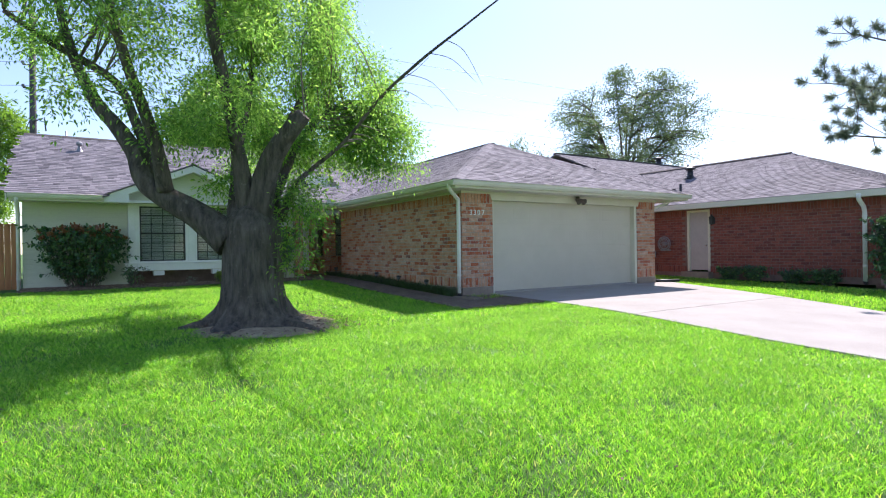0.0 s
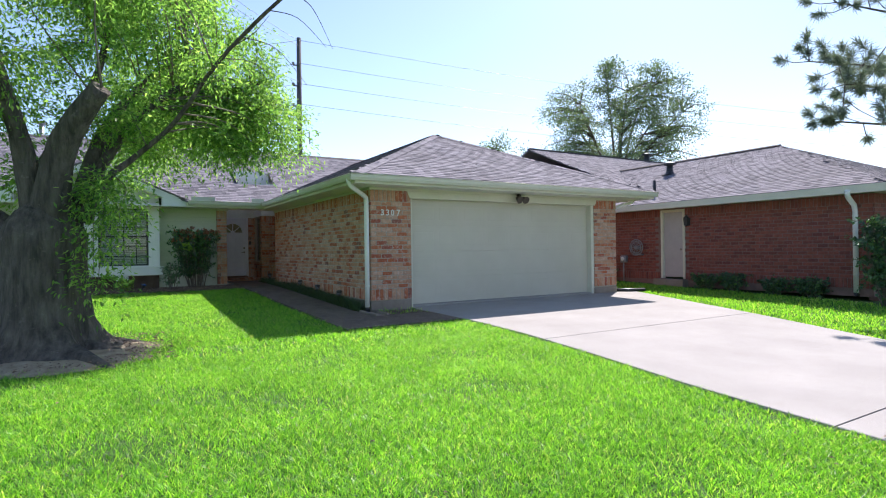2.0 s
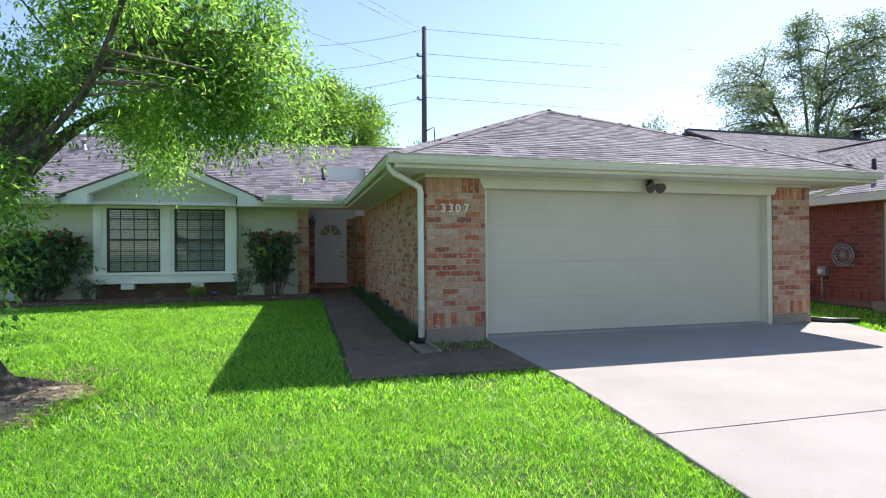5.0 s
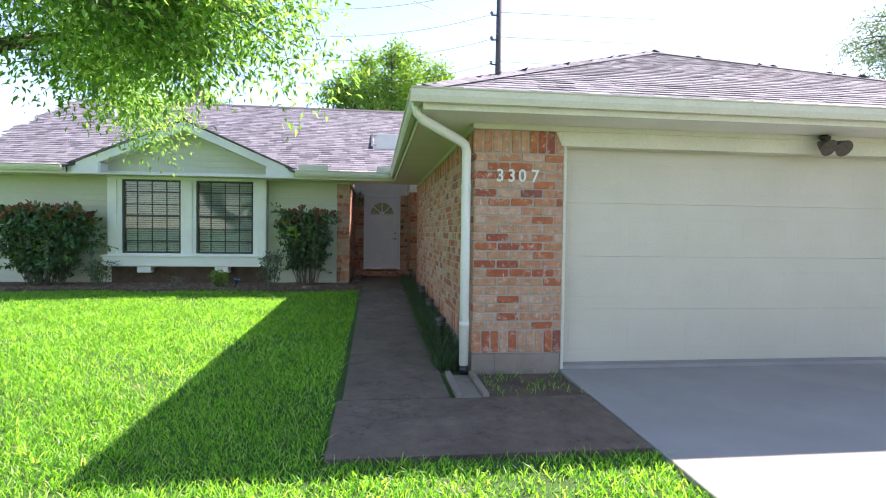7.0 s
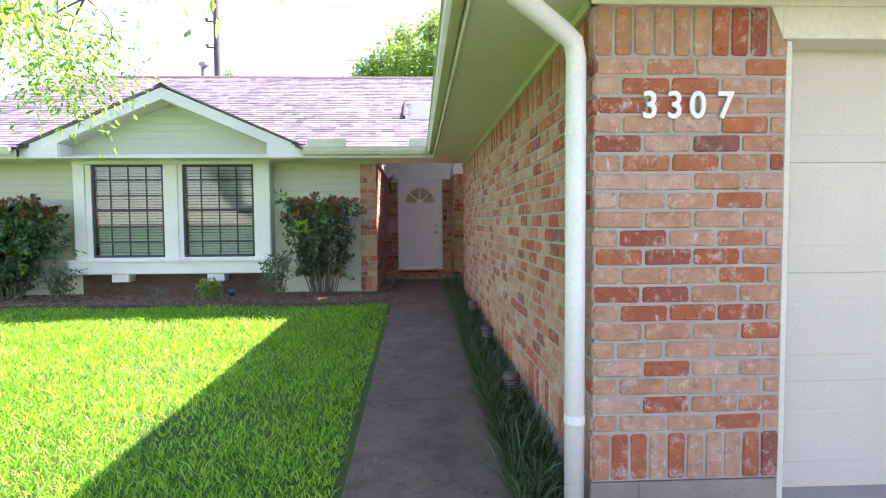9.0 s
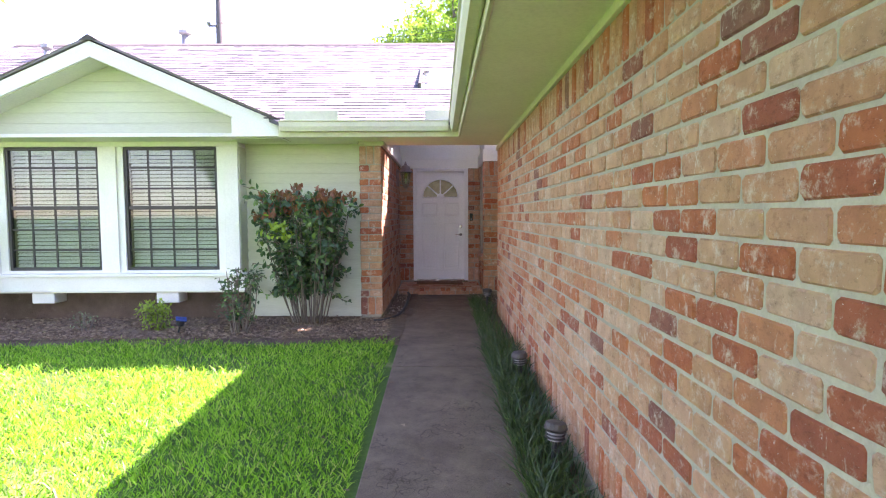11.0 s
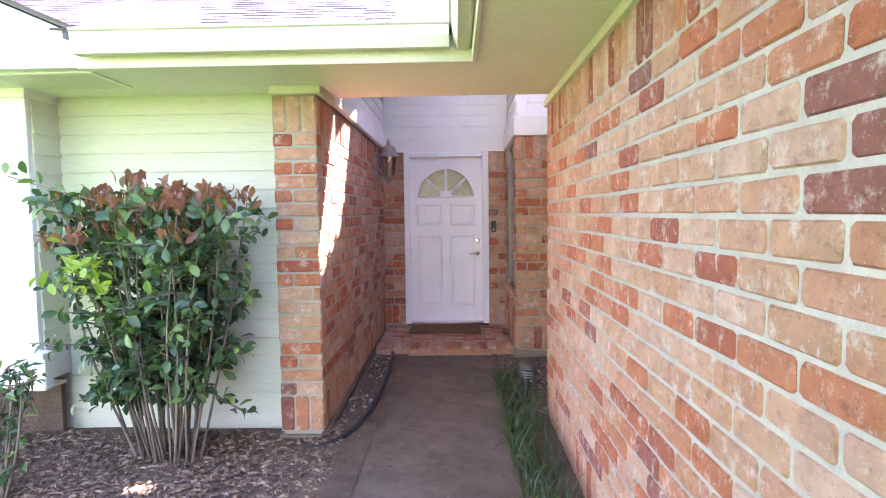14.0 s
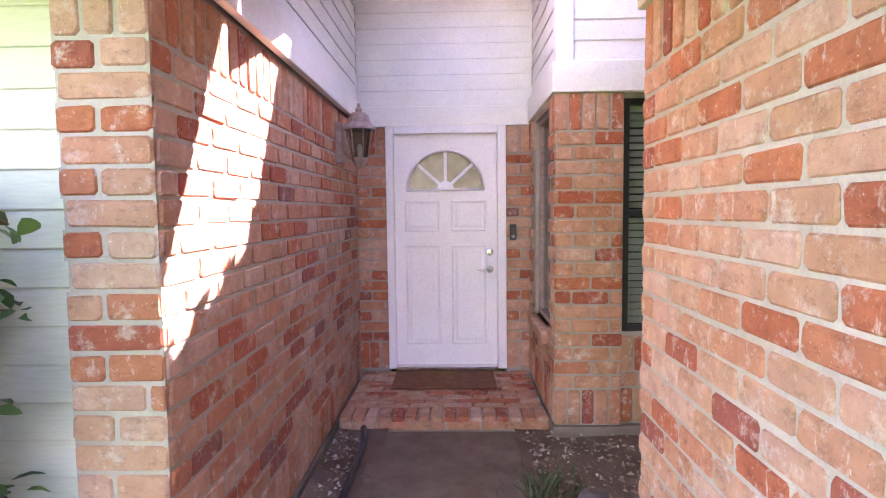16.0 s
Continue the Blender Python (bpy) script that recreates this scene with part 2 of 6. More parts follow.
def ground_material():
    """The soil and thatch under the lawn, with pale dry patches."""
    m, nt, b = material("lawn_thatch", (0.1, 0.16, 0.04), 0.95)
    col = ramp(nt, noise_tex(nt, 1.3, 6, 0.65), [(0.3, (0.04, 0.1, 0.016)), (0.6, (0.075, 0.165, 0.028)), (0.74, (0.33, 0.31, 0.18))])
    fine = noise_tex(nt, 45, 5, 0.8)
    col = mixed(nt, col, ramp(nt, fine, [(0.3, (0.45, 0.5, 0.4)), (0.65, (1.2, 1.2, 1.1))]), 0.9, "MULTIPLY")
    nt.links.new(col, b.inputs["Base Color"])
    bump(nt, b, fine, 0.8, 0.03)
    return m


THATCH = ground_material()


def glass_material():
    m, nt, b = material("window_glass", (1, 1, 1), 0.03)
    gloss = nt.nodes.new("ShaderNodeBsdfGlossy")
    gloss.inputs["Roughness"].default_value = 0.02
    clear = nt.nodes.new("ShaderNodeBsdfTransparent")
    clear.inputs[0].default_value = (0.8, 0.84, 0.82, 1)
    facing = nt.nodes.new("ShaderNodeLayerWeight")
    facing.inputs[0].default_value = 0.5
    power = nt.nodes.new("ShaderNodeMath")
    power.operation, power.inputs[1].default_value = "POWER", 4.0
    nt.links.new(facing.outputs["Facing"], power.inputs[0])
    fres = nt.nodes.new("ShaderNodeMath")
    fres.operation, fres.inputs[1].default_value, fres.inputs[2].default_value = "MULTIPLY_ADD", 0.85, 0.035
    nt.links.new(power.outputs[0], fres.inputs[0])
    mix = nt.nodes.new("ShaderNodeMixShader")
    nt.links.new(fres.outputs[0], mix.inputs[0])
    nt.links.new(clear.outputs[0], mix.inputs[1])
    nt.links.new(gloss.outputs[0], mix.inputs[2])
    nt.links.new(mix.outputs[0], nt.nodes["Material Output"].inputs[0])
    return m


GLASS = glass_material()

# ---- mesh helpers ----


def box(bm, a, b, bevel=0.0):
    """A box from corner a to corner b, with its edges bevelled."""
    lo, hi = [min(p, q) for p, q in zip(a, b)], [max(p, q) for p, q in zip(a, b)]
    m = Matrix.LocRotScale([(p + q) / 2 for p, q in zip(lo, hi)], None, [q - p for p, q in zip(lo, hi)])
    made = bmesh.ops.create_cube(bm, size=1, matrix=m)["verts"]
    if bevel:
        edges = list({e for v in made for e in v.link_edges})
        bmesh.ops.bevel(bm, geom=edges, offset=bevel, segments=1, affect="EDGES")
    return bm


def boxes(*pairs, bevel=0.0):
    bm = bmesh.new()
    for a, b in pairs:
        box(bm, a, b, bevel)
    return bm


def prism(points, depth):
    """A flat polygon given a thickness along the vector depth."""
    bm = bmesh.new()
    low = [bm.verts.new(p) for p in points]
    high = [bm.verts.new(Vector(p) + Vector(depth)) for p in points]
    n = len(points)
    bm.faces.new(low[::-1])
    bm.faces.new(high)
    for i in range(n):
        bm.faces.new((low[i], low[(i + 1) % n], high[(i + 1) % n], high[i]))
    bmesh.ops.recalc_face_normals(bm, faces=bm.faces)
    return bm


def tube(bm, points, radii, sides=8):
    """A bent, tapering tube along the points."""
    points = [Vector(p) for p in points]
    rings = []
    side = None
    for i, p in enumerate(points):
        way = (points[min(i + 1, len(points) - 1)] - points[max(i - 1, 0)]).normalized()
        if side is None:
            side = way.orthogonal().normalized()
        side = (side - way * side.dot(way)).normalized()
        other = way.cross(side)
        r = radii[i] if isinstance(radii, (list, tuple)) else radii
        rings.append([bm.verts.new(p + (side * math.cos(a) + other * math.sin(a)) * r) for a in (2 * math.pi * k / sides for k in range(sides))])
    for r0, r1 in zip(rings, rings[1:]):
        for k in range(sides):
            bm.faces.new((r0[k], r0[(k + 1) % sides], r1[(k + 1) % sides], r1[k])).smooth = True
    bm.faces.new(rings[0][::-1])
    bm.faces.new(rings[-1])
    return bm


def lathe(profile, sides=20, at=(0, 0, 0)):
    """A turned shape: rows of radius and height."""
    bm = bmesh.new()
    rings = [[bm.verts.new((at[0] + r * math.cos(2 * math.pi * k / sides), at[1] + r * math.sin(2 * math.pi * k / sides), at[2] + z)) for k in range(sides)] for r, z in profile]
    for r0, r1 in zip(rings, rings[1:]):
        for k in range(sides):
            bm.faces.new((r0[k], r0[(k + 1) % sides], r1[(k + 1) % sides], r1[k]))
    bm.faces.new(rings[0][::-1])
    bm.faces.new(rings[-1])
    return bm


def part(name, bm, mat, parent=None, label=""):
    """Links a bmesh as one mesh object, under a thing or a part where one is given."""
    data = bpy.data.meshes.new(name)
    bm.to_mesh(data)
    bm.free()
    data.materials.append(mat)
    ob = new(name, data)
    if parent:
        ob.parent = parent
    if label:
        ob["label"] = label
    return ob


def raw(name, verts, faces, mat, parent=None, smooth=False):
    """One mesh from arrays: verts (n, 3), faces (m, 3) or (m, 4)."""
    verts, faces = np.asarray(verts, np.float32), np.asarray(faces, np.int32)
    k = faces.shape[1]
    data = bpy.data.meshes.new(name)
    data.vertices.add(len(verts))
    data.vertices.foreach_set("co", verts.ravel())
    data.loops.add(faces.size)
    data.loops.foreach_set("vertex_index", faces.ravel())
    data.polygons.add(len(faces))
    data.polygons.foreach_set("loop_start", np.arange(0, faces.size, k, dtype=np.int32))
    data.polygons.foreach_set("loop_total", np.full(len(faces), k, np.int32))
    data.polygons.foreach_set("use_smooth", np.full(len(faces), smooth, bool))
    data.update(calc_edges=True)
    data.materials.append(mat)
    ob = new(name, data)
    if parent:
        ob.parent = parent
    return ob


def thing(name, label, category, group="", at=(0, 0, 0)):
    e = new(name)
    e.location = at
    e.empty_display_size = 0.1
    return tagged(e, label, category, group)


def setting(ob, label, category="", kind="structure"):
    return tagged(ob, label, category, "", kind)


GY = [(-60, -0.75), (-20, -0.55), (0, -0.28), (4, -0.2), (7, -0.06), (11, 0.015), (14, 0.11), (16, 0.19), (18.5, 0.255), (21, 0.28), (80, 0.28)]


def G(y):
    """The ground's height: it falls gently from the house to the street."""
    return float(np.interp(y, [p[0] for p in GY], [p[1] for p in GY]))


def Gs(y):
    return np.interp(y, [p[0] for p in GY], [p[1] for p in GY])


# ---- bricks ----
BRICK_PITCH, BRICK_LONG, JOINT = 0.0945, 0.25, 0.0135
rng = np.random.default_rng(7)


def brick_shape(w, h, d):
    """Vertices and faces of one brick: length along x, height along z, its face towards -y, corners and edges worn round."""
    j = lambda s: rng.normal(0, s)  # noqa: E731
    c, e = 0.011, 0.006
    tilt, lift = j(0.0012), j(0.0012)
    ring = [(c, 0), (w - c, 0), (w, c), (w, h - c), (w - c, h), (c, h), (0, h - c), (0, c)]
    back, mid, front = [], [], []
    for u, v in ring:
        x, z = u - w / 2, v - h / 2
        dx, dz = j(0.0013), j(0.001) + lift + tilt * x / w
        back.append((x + dx, 0.0, z + dz))
        mid.append((x + dx, -d + 0.007 + j(0.001), z + dz))
        front.append((x - math.copysign(min(e, abs(x)), x) + dx + j(0.001), -d + j(0.0012), z - math.copysign(e, z) + dz + j(0.0008)))
    faces = []
    for a in (0, 8):
        for k in range(8):
            n = (k + 1) % 8
            faces.append((a + k, a + n, a + 8 + n, a + 8 + k))
    faces += [(16, 17, 20, 21), (17, 18, 19, 20), (16, 21, 22, 23)]
    return np.array(back + mid + front, np.float32), np.array(faces, np.int32)


BRICK_MESHES = {}


def brick_mesh(kind, variant, mat):
    key = (kind, variant, mat.name)
    if key not in BRICK_MESHES:
        w, h = {"stretcher": (BRICK_LONG - JOINT, BRICK_PITCH - JOINT), "half": (BRICK_LONG / 2 - JOINT, BRICK_PITCH - JOINT), "soldier": (BRICK_PITCH - JOINT, BRICK_LONG - JOINT)}[kind]
        v, f = brick_shape(w, h, 0.024)
        data = bpy.data.meshes.new("brick")
        data.from_pydata(v.tolist(), [], f.tolist())
        data.materials.append(mat)
        BRICK_MESHES[key] = data
    return BRICK_MESHES[key]


def brick_rows(length, z_base, z_top, soldiers=(True, True), size=1.0):
    """Rows of bricks for a wall: (middle along, middle up, width, height, kind)."""
    out, z0, z1 = [], z_base, z_top
    long, course = BRICK_LONG * size, BRICK_PITCH * size
    for low, wanted in ((True, soldiers[0]), (False, soldiers[1])):
        if wanted:
            n = max(1, round(length / course))
            zz = z_base + long / 2 if low else z_top - long / 2
            step = (length + JOINT) / n
            out += [((i + 0.5) * step - JOINT / 2, zz, step - JOINT, long - JOINT, "soldier") for i in range(n)]
            if low:
                z0 += long
            else:
                z1 -= long
    rows = max(1, round((z1 - z0) / course))
    pitch = (z1 - z0) / rows
    for r in range(rows):
        u = -0.0 if r % 2 else -long / 2
        u += rng.uniform(-0.012, 0.012)
        while u < length - 0.03:
            a, b = max(u, 0.0), min(u + long, length)
            if length - b < 0.05:
                b = length
            if b - a > 0.04:
                kind = "stretcher" if b - a > 0.17 else "half"
                left = a + (JOINT / 2 if a > 0 else 0.0)
                right = b - (JOINT / 2 if b < length else 0.0)
                out.append(((left + right) / 2, z0 + (r + 0.5) * pitch, right - left, pitch - JOINT, kind))
            u = b if b > u else u + long
    return out


def brick_face(wall, origin, along, z_base, z_top, length, openings=(), near=None, mat=BRICK, soldiers=(True, True), size=1.0):
    """Lays bricks on a wall's outer face. along: unit vector to the right as seen from outside. near: which bricks are objects."""
    along = Vector(along)
    out = Vector((along.y, -along.x, 0))
    turn = math.atan2(along.y, along.x)
    near_rows, rest = [], []
    for u, z, w, h, kind in brick_rows(length, z_base, z_top, soldiers, size):
        if any(u + w / 2 > a and u - w / 2 < b and z + h / 2 > c and z - h / 2 < d for a, b, c, d in openings):
            continue
        (near_rows if near and near(u, z) and len(near_rows) < 290 else rest).append((u, z, w, h, kind))
    cells, quads = [], []
    for u, z, w, h, kind in near_rows + rest:
        a, b = u - w / 2 - JOINT / 2, u + w / 2 + JOINT / 2
        a, b = max(a, 0.0), min(b, length)
        c, d = z - h / 2 - JOINT / 2, z + h / 2 + JOINT / 2
        k = len(cells)
        cells += [tuple(Vector(origin) + along * p + out * 0.0175 + Vector((0, 0, q))) for p, q in ((a, c), (b, c), (b, d), (a, d))]
        quads.append((k, k + 1, k + 2, k + 3))
    tagged(raw("mortar_bed", cells, quads, MORTAR if mat == BRICK else RED_MORTAR, wall), kind="stuff")
    nominal = {"stretcher": (BRICK_LONG - JOINT, BRICK_PITCH - JOINT), "half": (BRICK_LONG / 2 - JOINT, BRICK_PITCH - JOINT), "soldier": (BRICK_PITCH - JOINT, BRICK_LONG - JOINT)}
    for u, z, w, h, kind in near_rows:
        ob = new("brick", brick_mesh(kind, int(rng.integers(0, 9)), mat))
        ob.location = Vector(origin) + along * u + out * rng.uniform(-0.0015, 0.003) + Vector((0, 0, z))
        ob.rotation_euler = (rng.normal(0, 0.004), rng.normal(0, 0.005), turn + rng.normal(0, 0.004))
        nw, nh = nominal[kind]
        ob.scale = (w / nw, 1, h / nh)
        ob.parent = wall
    if rest:
        vs, fs, n = [], [], 0
        c, s = math.cos(turn), math.sin(turn)
        for u, z, w, h, kind in rest:
            v, f = brick_shape(w, h, 0.024 + rng.uniform(-0.0015, 0.003))
            x, y = v[:, 0] + u, v[:, 1]
            vs.append(np.stack([origin[0] + x * c - y * s, origin[1] + x * s + y * c, v[:, 2] + z + origin[2]], 1))
            fs.append(f + n)
            n += len(v)
        ob = raw("brickwork", np.concatenate(vs), np.concatenate(fs), mat, wall)
        tagged(ob, kind="stuff")


# ---- shingles ----


def shingles(roof, origin, along, up, inside, length, rise, near=None, lap=0.145, wide=0.24):
    """Courses of shingles on a roof plane. along and up are unit vectors in the plane; inside(u, v) tells whether it lies on the plane."""
    o, a, b = (np.array(p, float) for p in (origin, along, up))
    n = np.cross(a, b)
    if n[2] < 0:
        n = -n
    vs, fs, k, singles = [], [], 0, 0
    for r in range(int(rise / lap) + 1):
        v = r * lap
        u = -rng.uniform(0, wide)
        while u < length:
            w = wide * rng.uniform(0.55, 1.15)
            if inside(u + w / 2, v + lap / 2):
                t = rng.uniform(0, 0.006)
                low = [o + a * (u + 0.002) + b * (v - 0.004), o + a * (u + w - 0.002) + b * (v - 0.004)]
                high = [o + a * (u + w - 0.002) + b * (v + lap), o + a * (u + 0.002) + b * (v + lap)]
                pts = [low[0], low[1], low[1] + n * (t + 0.008), low[0] + n * (t + 0.008), high[0] + n * 0.003, high[1] + n * 0.003]
                quads = [(0, 1, 2, 3), (3, 2, 4, 5)]
                tri = [(0, 3, 5), (1, 4, 2)]
                if near and singles < 290 and near(u, v):
                    data = bpy.data.meshes.new("shingle")
                    base = pts[0]
                    data.from_pydata([tuple(p - base) for p in pts], [], quads + tri)
                    data.materials.append(SHINGLE)
                    ob = new("shingle", data)
                    ob.location = base
                    ob.parent = roof
                    singles += 1
                else:
                    vs += pts
                    fs += [(k, k + 1, k + 2, k + 3), (k + 3, k + 2, k + 4, k + 5)]
                    k += 6
            u += w
    if vs:
        tagged(raw("shingle_courses", np.array(vs), np.array(fs), SHINGLE, roof), kind="stuff")

# ---- ground, paving ----


def sheet(name, xs, ys, lift, mat):
    v = [(x, y, G(y) + lift) for y in ys for x in xs]
    n = len(xs)
    f = [(j * n + i, j * n + i + 1, (j + 1) * n + i + 1, (j + 1) * n + i) for j in range(len(ys) - 1) for i in range(n - 1)]
    return raw(name, v, f, mat, smooth=True)


ground_ys = [-3000, -200, -60, -20] + [i * 0.5 for i in range(-20, 44)] + [26, 40, 80, 300, 3000]
ground = sheet("ground", [-3000, -200, -40, -15] + list(range(-12, 31, 2)) + [60, 200, 3000], ground_ys, -0.03, THATCH)
setting(ground, "green lawn ground sloping gently from the house", "lawn")


def slab(name, left, right, ys, lift, mat, parent=None):
    """A slab on the sloping ground between two edges, each given as x at y."""
    bm = bmesh.new()
    rows = []
    for y in ys:
        z = G(y) + lift
        a, b = left(y), right(y)
        rows.append([bm.verts.new(p) for p in ((a, y, z - 0.12), (a, y, z - 0.006), (a + 0.008, y, z), (b - 0.008, y, z), (b, y, z - 0.006), (b, y, z - 0.12))])
    for r0, r1 in zip(rows, rows[1:]):
        for k in range(5):
            bm.faces.new((r0[k], r0[k + 1], r1[k + 1], r1[k]))
    bm.faces.new(rows[0])
    bm.faces.new(rows[-1][::-1])
    bmesh.ops.recalc_face_normals(bm, faces=bm.faces)
    return part(name, bm, mat, parent)


def span(a, b, n):
    return [a + (b - a) * i / n for i in range(n + 1)]


drive_left = lambda y: float(np.interp(y, [-20, 2.5, 5.6, 8.5, 12], [7.0, 7.95, 8.3, 8.53, 8.53]))  # noqa: E731
drive_right = lambda y: float(np.interp(y, [-20, 4.2, 7, 11, 12], [12.7, 13.05, 14.0, 15.7, 15.8]))  # noqa: E731
driveway = setting(new("driveway"), "pale concrete driveway in slabs with dark joints", "driveway")
for y0, y1 in ((6.71, 11.24), (2.62, 6.69), (-2.0, 2.6), (-8.0, -2.02), (-16, -8.02)):
    slab("slab", drive_left, drive_right, span(y0, y1, 8), 0.012, DRIVE, driveway)
slab("apron", lambda y: 8.53, lambda y: 14.25, span(11.245, 11.6, 2), 0.05, DRIVE, driveway)
walkway = setting(new("walkway"), "old brown concrete garden path with cracks", "path")
for y0, y1 in ((10.38, 13.0), (13.01, 16.4), (16.415, 20.74)):
    slab("slab", lambda y: 6.25, lambda y: 7.22, span(y0, y1, 5), 0.01, CONCRETE, walkway)
slab("slab", lambda y: 6.2, lambda y: 8.52, span(9.15, 10.365, 3), 0.01, CONCRETE, walkway)
splash = part("splash_block", boxes(((7.27, 10.38, -0.02), (7.33, 11.2, 0.05)), ((7.52, 10.38, -0.02), (7.58, 11.2, 0.05)), ((7.33, 10.38, -0.02), (7.52, 11.2, 0.005)), bevel=0.008), FOOTING)
tagged(splash, "weathered concrete splash block under the downspout", "splash block")
bed_pier = part("flower_bed", boxes(((7.59, 10.38, -0.1), (8.51, 11.2, 0.002))), DIRT_AND_SHADE)
setting(bed_pier, "bare dark soil bed before the brick pier", "soil")


def mound(name, x0, x1, y0, y1, lift, mat, ragged=0.15, step=0.12):
    """A bed of soil with a ragged front edge and an uneven top."""
    xs, ys = np.arange(x0, x1 + step, step), np.arange(y0, y1 + step, step)
    v, n = [], len(xs)
    for y in ys:
        for x in xs:
            edge = min(1.0, (y - y0) / 0.35)
            e = noise.noise(Vector((x * 2.1, y * 2.1, 0))) * 0.03 + noise.noise(Vector((x * 9, y * 9, 3))) * 0.012
            yy = y + (1 - edge) * noise.noise(Vector((x * 1.7, 0, 5))) * ragged
            v.append((x, yy, G(y) - 0.04 + edge * (lift + 0.04) + e * edge))
    f = [(j * n + i, j * n + i + 1, (j + 1) * n + i + 1, (j + 1) * n + i) for j in range(len(ys) - 1) for i in range(n - 1)]
    return raw(name, v, f, mat)


bed_front = setting(mound("flower_bed", -1.9, 6.2, 17.35, 18.9, 0.02, MULCHBED), "mulched flower bed along the siding wall", "flower bed")
bed_entry = setting(mound("flower_bed", 5.97, 6.24, 18.5, 20.75, 0.02, DIRT_AND_SHADE), "narrow strip of bare dirt beside the path", "soil")
bed_right = setting(mound("flower_bed", 7.22, 8.9, 18.9, 20.75, 0.02, DIRT_AND_SHADE), "reddish soil bed with white pebbles", "soil")
bed_strip = setting(mound("flower_bed", 7.225, 7.55, 11.25, 19.0, -0.005, DIRT_AND_SHADE), "dark soil strip below the brick wall", "soil")

# ---- house walls ----
TOP = 2.61
EAVE = 2.85
SLOPE = 0.484
GSLOPE = 0.44


def wall(name, label, *pairs, mat=MORTAR):
    return setting(part(name, boxes(*pairs), mat), label, "wall")


wall_side = wall("wall_garage_side", "tumbled antique brick garage side wall", ((7.58, 11.24, 0.22), (7.8, 19.15, 2.7)))
part("footing", boxes(((7.552, 11.21, -0.15), (7.8, 19.16, 0.22)), bevel=0.006), FOOTING, wall_side, "stained concrete footing")
pier_left = wall("wall_garage_front_a", "antique brick pier beside the garage door, with house number", ((7.8, 11.24, 0.22), (8.52, 11.5, 2.7)), ((7.585, 11.24, 0.22), (7.8, 11.3, 2.7)))
part("footing", boxes(((7.8, 11.21, -0.15), (8.52, 11.5, 0.22)), bevel=0.006), FOOTING, pier_left, "stained concrete footing")
pier_right = wall("wall_garage_front_b", "antique brick pier at the garage's far corner", ((14.23, 11.24, 0.2), (15.08, 11.5, 2.7)))
part("footing", boxes(((14.22, 11.21, -0.1), (15.1, 11.5, 0.2)), bevel=0.006), FOOTING, pier_right, "stained concrete footing")
wall("wall_garage_east", "brick garage wall towards the neighbour", ((14.9, 11.5, -0.1), (15.08, 22, 2.7)), mat=BRICK)
wall("wall_garage_back", "plain back wall of the garage", ((7.8, 18.95, 0), (15.08, 19.15, 2.7)), mat=MORTAR)
# Unseen slab, added to block sun that leaked in above the garage door.
wall("ceiling_light_block", "unseen slab added to stop sun leaking in above the garage door", ((7.8, 11.47, 2.7), (15.0, 19.1, 2.72)), mat=CREAM)
wall_entry = wall("wall_entry_west", "antique brick wall of the entry recess", ((5.66, 18.60, 0.3), (5.915, 21.94, 2.75)))
part("footing", boxes(((5.63, 18.57, 0.0), (5.94, 21.94, 0.3)), bevel=0.006), FOOTING, wall_entry, "stained concrete footing")
wall_door = wall("wall_door", "antique brick wall around the front door", ((5.915, 21.94, 0.2), (6.2, 22.1, 2.6)), ((7.27, 21.94, 0.2), (7.6, 22.1, 2.6)), ((5.945, 21.96, 2.585), (7.6, 22.1, 4.5)))
pier_entry = wall("wall_entry_east", "antique brick pier with windows beside it", ((7.5, 20.67, 0.2), (7.93, 20.95, 2.62)), ((7.5, 21.68, 0.2), (7.7, 21.94, 2.62)), ((7.5, 20.95, 0.2), (7.7, 21.68, 0.95)), ((7.93, 20.7, 0.2), (8.9, 20.9, 1.0)), ((7.5, 20.95, 2.57), (7.7, 21.68, 2.62)), ((7.93, 20.72, 2.57), (8.9, 20.9, 2.62)))
part("footing", boxes(((7.47, 20.64, 0.05), (8.9, 20.9, 0.36)), bevel=0.006), FOOTING, pier_entry, "stained concrete footing")
wall("wall_recess", "plain siding wall at the back of the recess", ((8.9, 19.15, 0), (9.05, 20.9, 3.3)), mat=SIDING)
wall_front = wall("wall_front", "pale green lap siding wall of the house", ((-1.85, 18.78, 0.28), (0.75, 18.95, 2.7)), ((3.95, 18.78, 0.28), (5.68, 18.95, 2.7)), ((0.75, 18.78, 0.28), (3.95, 18.95, 0.9)), ((0.75, 18.78, 2.66), (3.95, 18.95, 2.9)), mat=SIDING)
part("footing", boxes(((-1.86, 18.765, 0.0), (5.65, 18.95, 0.28)), bevel=0.006), FOOTING, wall_front, "grey concrete footing")
wall("wall_west", "siding end wall of the house under the gable", ((-1.85, 18.95, 0), (-1.7, 27.5, 2.7)), mat=SIDING)
wall("wall_back", "plain back wall of the house", ((-1.85, 27.5, 0), (15.08, 27.65, 2.7)), mat=SIDING)
